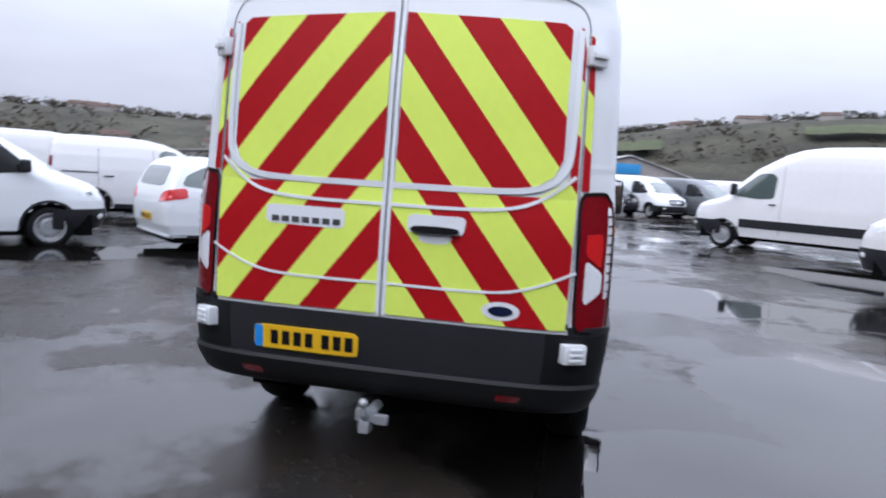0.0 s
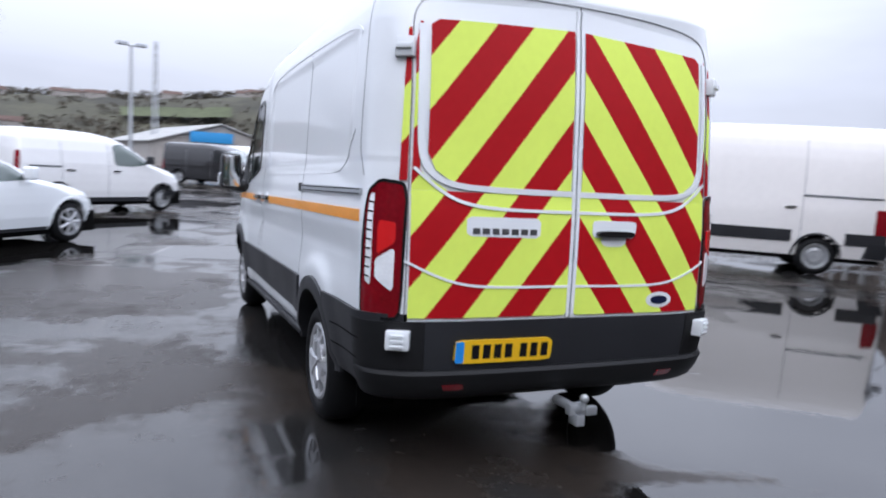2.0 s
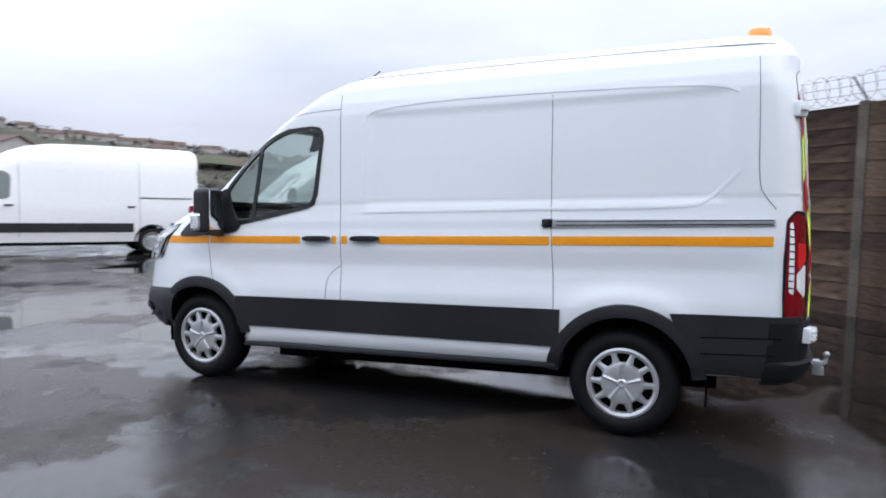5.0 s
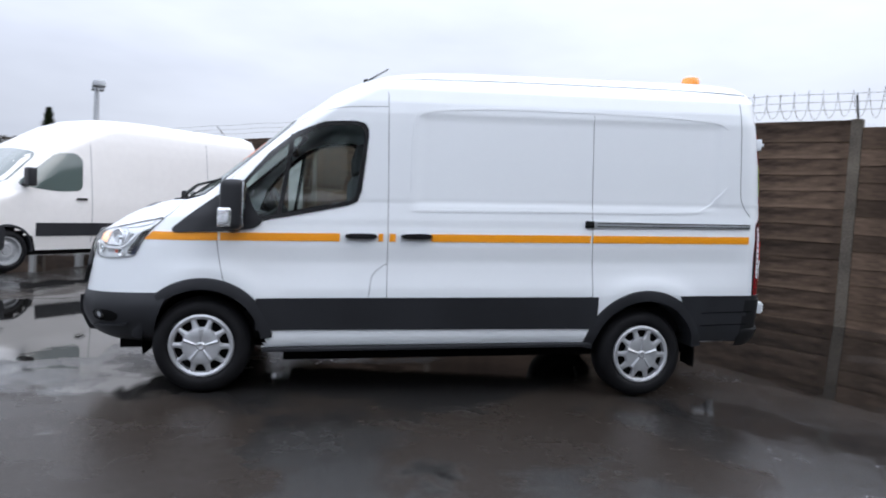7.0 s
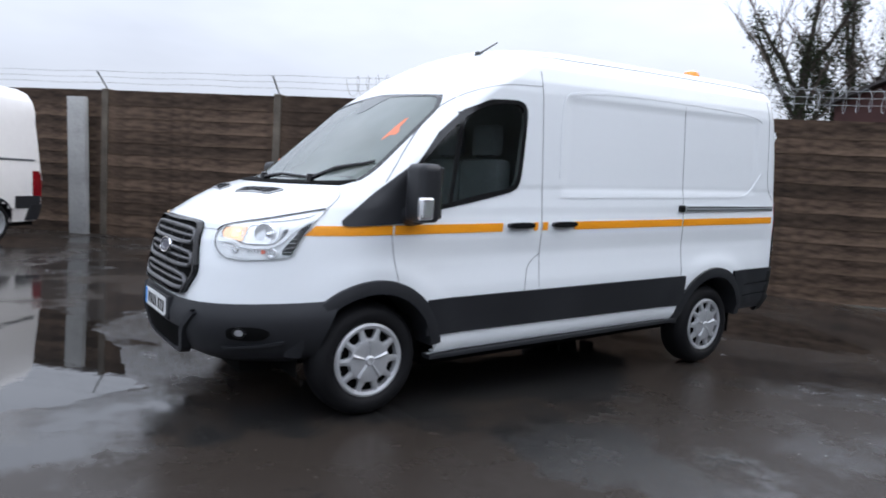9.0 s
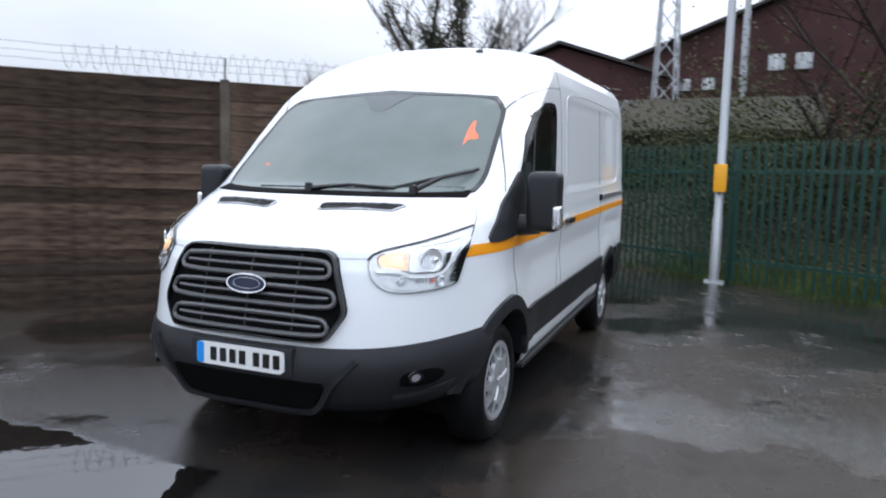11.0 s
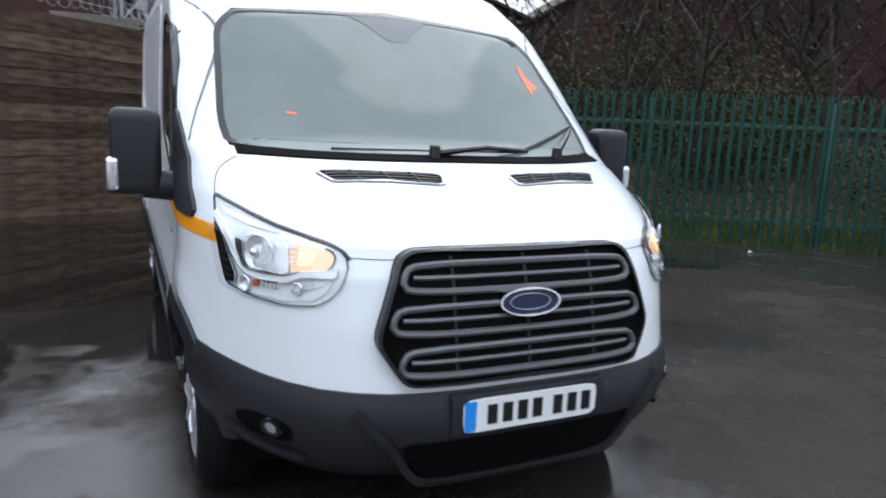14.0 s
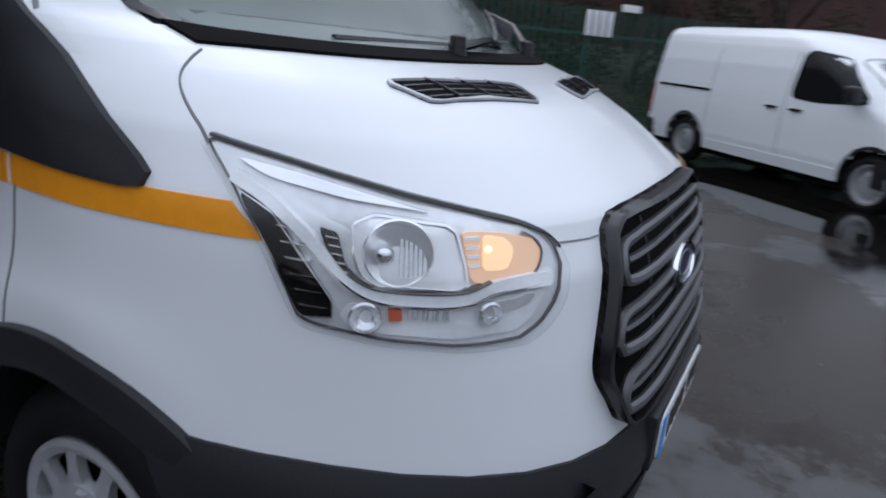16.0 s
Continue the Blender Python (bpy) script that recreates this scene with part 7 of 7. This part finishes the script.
def build_hills():
    """A long hillside across the valley, with woods, fields and rows of houses."""
    bm = bmesh.new()
    rows = []
    angles = np.radians(np.arange(-30, 175, 1.0))

    def crest(a):
        d = math.degrees(a)
        return 24 + 21 * math.exp(-((d - 68) / 20) ** 2) + 3 * noise.noise((d * 0.06, 1.0, 0)) + 1.2 * noise.noise((d * 0.5, 4.0, 0))

    for f, z in ((0.55, -2.0), (0.62, 0.05), (0.72, 0.35), (0.82, 0.68), (0.92, 0.92), (1.0, 1.0), (1.2, 0.95)):
        rows.append([(430 * f * math.cos(a), 430 * f * math.sin(a), (crest(a) * z if z > 0 else z) + (1.6 * noise.noise((math.degrees(a) * 0.9, f * 9, 0)) if 0.3 < z else 0)) for a in angles])
    grid_faces(bm, rows)
    bmesh.ops.recalc_face_normals(bm, faces=bm.faces)
    hill = tagged(link_mesh("backdrop_hill", bm, WOODS), "wooded hillside across the valley under low cloud", "hill", kind="structure")
    rng = random.Random(3)
    # tree line and woods on it
    bm = bmesh.new()
    for _ in range(6500):
        a = radians(rng.uniform(-25, 170))
        f = rng.choice((1.0, 1.0, rng.uniform(0.66, 1.0), rng.uniform(0.62, 0.75)))
        zz = np.interp(f, (0.62, 0.72, 0.82, 0.92, 1.0), (0.05, 0.35, 0.68, 0.92, 1.0)) * crest(a)
        if f < 0.97 and noise.noise((math.degrees(a) * 0.07, f * 6, 3.0)) > 0.12:
            continue
        p = Vector((430 * f * math.cos(a), 430 * f * math.sin(a), zz - 1.0))
        h = rng.uniform(3.0, 6.0)
        r = rng.uniform(1.8, 3.8)
        for _ in range(9):
            q = p + Vector((rng.gauss(0, 0.45) * r, rng.gauss(0, 0.45) * r, h * rng.uniform(-0.3, 0.9)))
            bm.faces.new([bm.verts.new(q + Vector((rng.uniform(-1, 1), rng.uniform(-1, 1), rng.uniform(-0.9, 0.9))) * 1.5) for _ in range(3)])
    tagged(link_mesh("backdrop_woods", bm, BRUSH, False), "bare brown woods on the far hillside", "woods", kind="stuff")
    for a0, a1, f0, f1 in ((58, 66, 0.74, 0.80), (47, 54, 0.72, 0.77), (84, 92, 0.75, 0.80), (68, 74, 0.80, 0.84), (36, 43, 0.78, 0.83)):
        bm = bmesh.new()
        rows = []
        for f in np.linspace(f0, f1, 5):
            zz = np.interp(f, (0.62, 0.72, 0.82, 0.92, 1.0), (0.05, 0.35, 0.68, 0.92, 1.0))
            rows.append([(430 * f * 0.985 * math.cos(radians(a)), 430 * f * 0.985 * math.sin(radians(a)), crest(radians(a)) * zz + 2.2) for a in np.linspace(a0, a1, 10)])
        grid_faces(bm, rows)
        bmesh.ops.recalc_face_normals(bm, faces=bm.faces)
        tagged(link_mesh("backdrop_field", bm, FIELD), "green field on the far hillside", "field", kind="structure")
    for k in range(46):
        a = radians(rng.uniform(20, 130))
        f = rng.choice((0.985, 0.985, 0.97, rng.uniform(0.66, 0.9)))
        zz = np.interp(f, (0.62, 0.72, 0.82, 0.92, 1.0), (0.05, 0.35, 0.68, 0.92, 1.0)) * crest(a)
        bw = rng.uniform(7, 16)
        hs = tagged(empty("distant_house", pose(430 * f * math.cos(a), 430 * f * math.sin(a), zz - 1.2, 0, 0, math.degrees(a) + 90 + rng.uniform(-15, 15))), "pale rendered house on the far hillside", "house", "houses on the hill")
        bm = bmesh.new()
        box(bm, -bw / 2, bw / 2, -3, 3, 0, 3.6)
        part("wall", bm, HOUSE, hs, smooth=False)
        bm = bmesh.new()
        vs = [bm.verts.new(p) for p in ((-bw / 2 - 0.3, -3.3, 3.6), (bw / 2 + 0.3, -3.3, 3.6), (bw / 2 + 0.3, 3.3, 3.6), (-bw / 2 - 0.3, 3.3, 3.6), (-bw / 2, 0, 5.6), (bw / 2, 0, 5.6))]
        for q in ((0, 1, 5, 4), (2, 3, 4, 5), (0, 4, 3), (1, 2, 5), (3, 2, 1, 0)):
            bm.faces.new([vs[i] for i in q])
        part("roof", bm, TILE, hs, smooth=False)


build_hills()


def build_sheds():
    for x, y, turn, w, d, e, r in ((5.6, 74, 10, 14, 30, 2.8, 4.8), (36, 68, -20, 20, 24, 3.2, 5.6), (54, 64, -28, 20, 24, 3.4, 5.8), (-30, 74, 14, 40, 12, 2.4, 3.6)):
        gable("distant_shed", "pale low industrial shed beyond the yard", x, y, turn, w, d, e, r, HOUSE, CONCRETE)
    bm = bmesh.new()
    box(bm, -2.2, 2.2, -0.12, 0, -0.55, 0.55, 0.02)
    s = link_mesh("blue_sign", bm, SIGNBLUE)
    s.matrix_world = pose(4.6, 73.4, 3.2, 0, 0, 10)
    tagged(s, "plain blue sign on the pale shed's gable", "sign")
    gable("red_roof_house", "house with a red-brown roof beyond the yard", 60, 88, 20, 26, 12, 6.0, 9.6, HOUSE, TILE)
    # hedge at the yard's far edge
    rng = random.Random(9)
    bm = bmesh.new()
    for x in np.arange(-70, -9, 2.0):
        leaf_heap(bm, (x, 62 + 0.10 * x, 0), (2.0, 1.0, rng.uniform(1.2, 2.2)), 700, 0.11, rng)
    tagged(link_mesh("far_hedge", bm, WOODS, False), "bare brown hedge along the yard's far edge", "hedge", kind="stuff")


build_sheds()


def build_mast(x, y, high):
    m = tagged(empty("floodlight_mast", pose(x, y, 0, 0, 0, 20)), "grey floodlight mast with two lamp heads", "lamp")
    bm = bmesh.new()
    tube(bm, [(0, 0, -0.2), (0, 0, high)], [0.14, 0.08], 10)
    part("shaft", bm, ALU, m)
    for s in (-1, 1):
        bm = bmesh.new()
        tube(bm, [(0, 0, high), (s * 0.55, 0, high + 0.12)], 0.05, 6)
        part("arm", bm, ALU, m)
        bm = bmesh.new()
        box(bm, s * 0.55 - 0.28, s * 0.55 + 0.28, -0.25, 0.15, high, high + 0.2, 0.03)
        part("lamp_head", bm, ALU, m)


build_mast(-2.7, 42.5, 7.6)
build_mast(20.4, 10.9, 4.95)


def build_pylon(x, y, high, w):
    p = tagged(empty("lattice_mast", pose(x, y, 0, 0, 0, 15)), "grey steel lattice mast", "mast")
    for sx in (-1, 1):
        for sy in (-1, 1):
            bm = bmesh.new()
            tube(bm, [(sx * w, sy * w, -0.2), (sx * w * 0.35, sy * w * 0.35, high)], 0.05, 4)
            part("leg", bm, ALU, p)
    for k in range(14):
        f0, f1 = k / 14, (k + 1) / 14
        for sx, sy, tx, ty in ((-1, -1, 1, -1), (1, -1, 1, 1), (1, 1, -1, 1), (-1, 1, -1, -1)):
            bm = bmesh.new()
            a, b = w * (1 - 0.65 * f0), w * (1 - 0.65 * f1)
            tube(bm, [(sx * a, sy * a, high * f0), (tx * b, ty * b, high * f1)], 0.03, 3)
            part("brace", bm, ALU, p)


build_pylon(-0.8, 85, 14.0, 0.35)
build_pylon(0.6, -25.8 + 4, 13, 0.55)


def build_conifer(x, y, high):
    """A narrow evergreen: a trunk in a pointed crown of small dark sprays."""
    rng = random.Random(31)
    t = tagged(empty("conifer", pose(x, y, -0.2)), "narrow dark green conifer beyond the brown fence", "tree")
    bm = bmesh.new()
    tube(bm, [(0, 0, 0), (0, 0, high * 0.9)], [0.12, 0.03], 8)
    part("trunk", bm, BARK, t)
    bm = bmesh.new()
    for _ in range(2600):
        f = rng.random() ** 0.7
        r = 0.95 * (1 - f) ** 0.8 * math.sqrt(rng.random()) * rng.uniform(0.7, 1.15) + 0.03
        a = rng.uniform(0, 6.283)
        q = Vector((r * math.cos(a), r * math.sin(a), 0.4 + f * (high - 0.4)))
        d = Vector((math.cos(a) * 0.10, math.sin(a) * 0.10, rng.uniform(0.05, 0.16)))
        e = Vector((-math.sin(a), math.cos(a), 0)) * rng.uniform(0.02, 0.05)
        bm.faces.new([bm.verts.new(v) for v in (q - e, q + e, q + d)])
    tagged(part("crown", bm, IVY, t, smooth=False), kind="stuff")


build_conifer(26.0, 14.6, 4.9)


def build_litter(x, y, turn, size, label):
    rng = random.Random(int(turn))
    bm = bmesh.new()
    rows = [[(size * (i / 5 - 0.5), size * 0.45 * (j / 4 - 0.5), 0.02 + 0.03 * rng.random() * (1 - abs(i / 2.5 - 1))) for i in range(6)] for j in range(5)]
    grid_faces(bm, rows)
    grid_faces(bm, [[(px, py, pz - 0.006) for px, py, pz in r] for r in rows], True)
    o = link_mesh("litter", bm, SIGNWHITE)
    o.matrix_world = on_ground(x, y, turn)
    tagged(o, label, "litter", "litter by the fence")


build_litter(-5.5, -1.53, 40, 0.18, "crumpled white plastic scrap on wet asphalt")
build_litter(-4.2, -3.2, 100, 0.06, "small white paper scrap by the green fence")
build_litter(-7.1, -0.9, 160, 0.07, "small white paper scrap by the green fence")
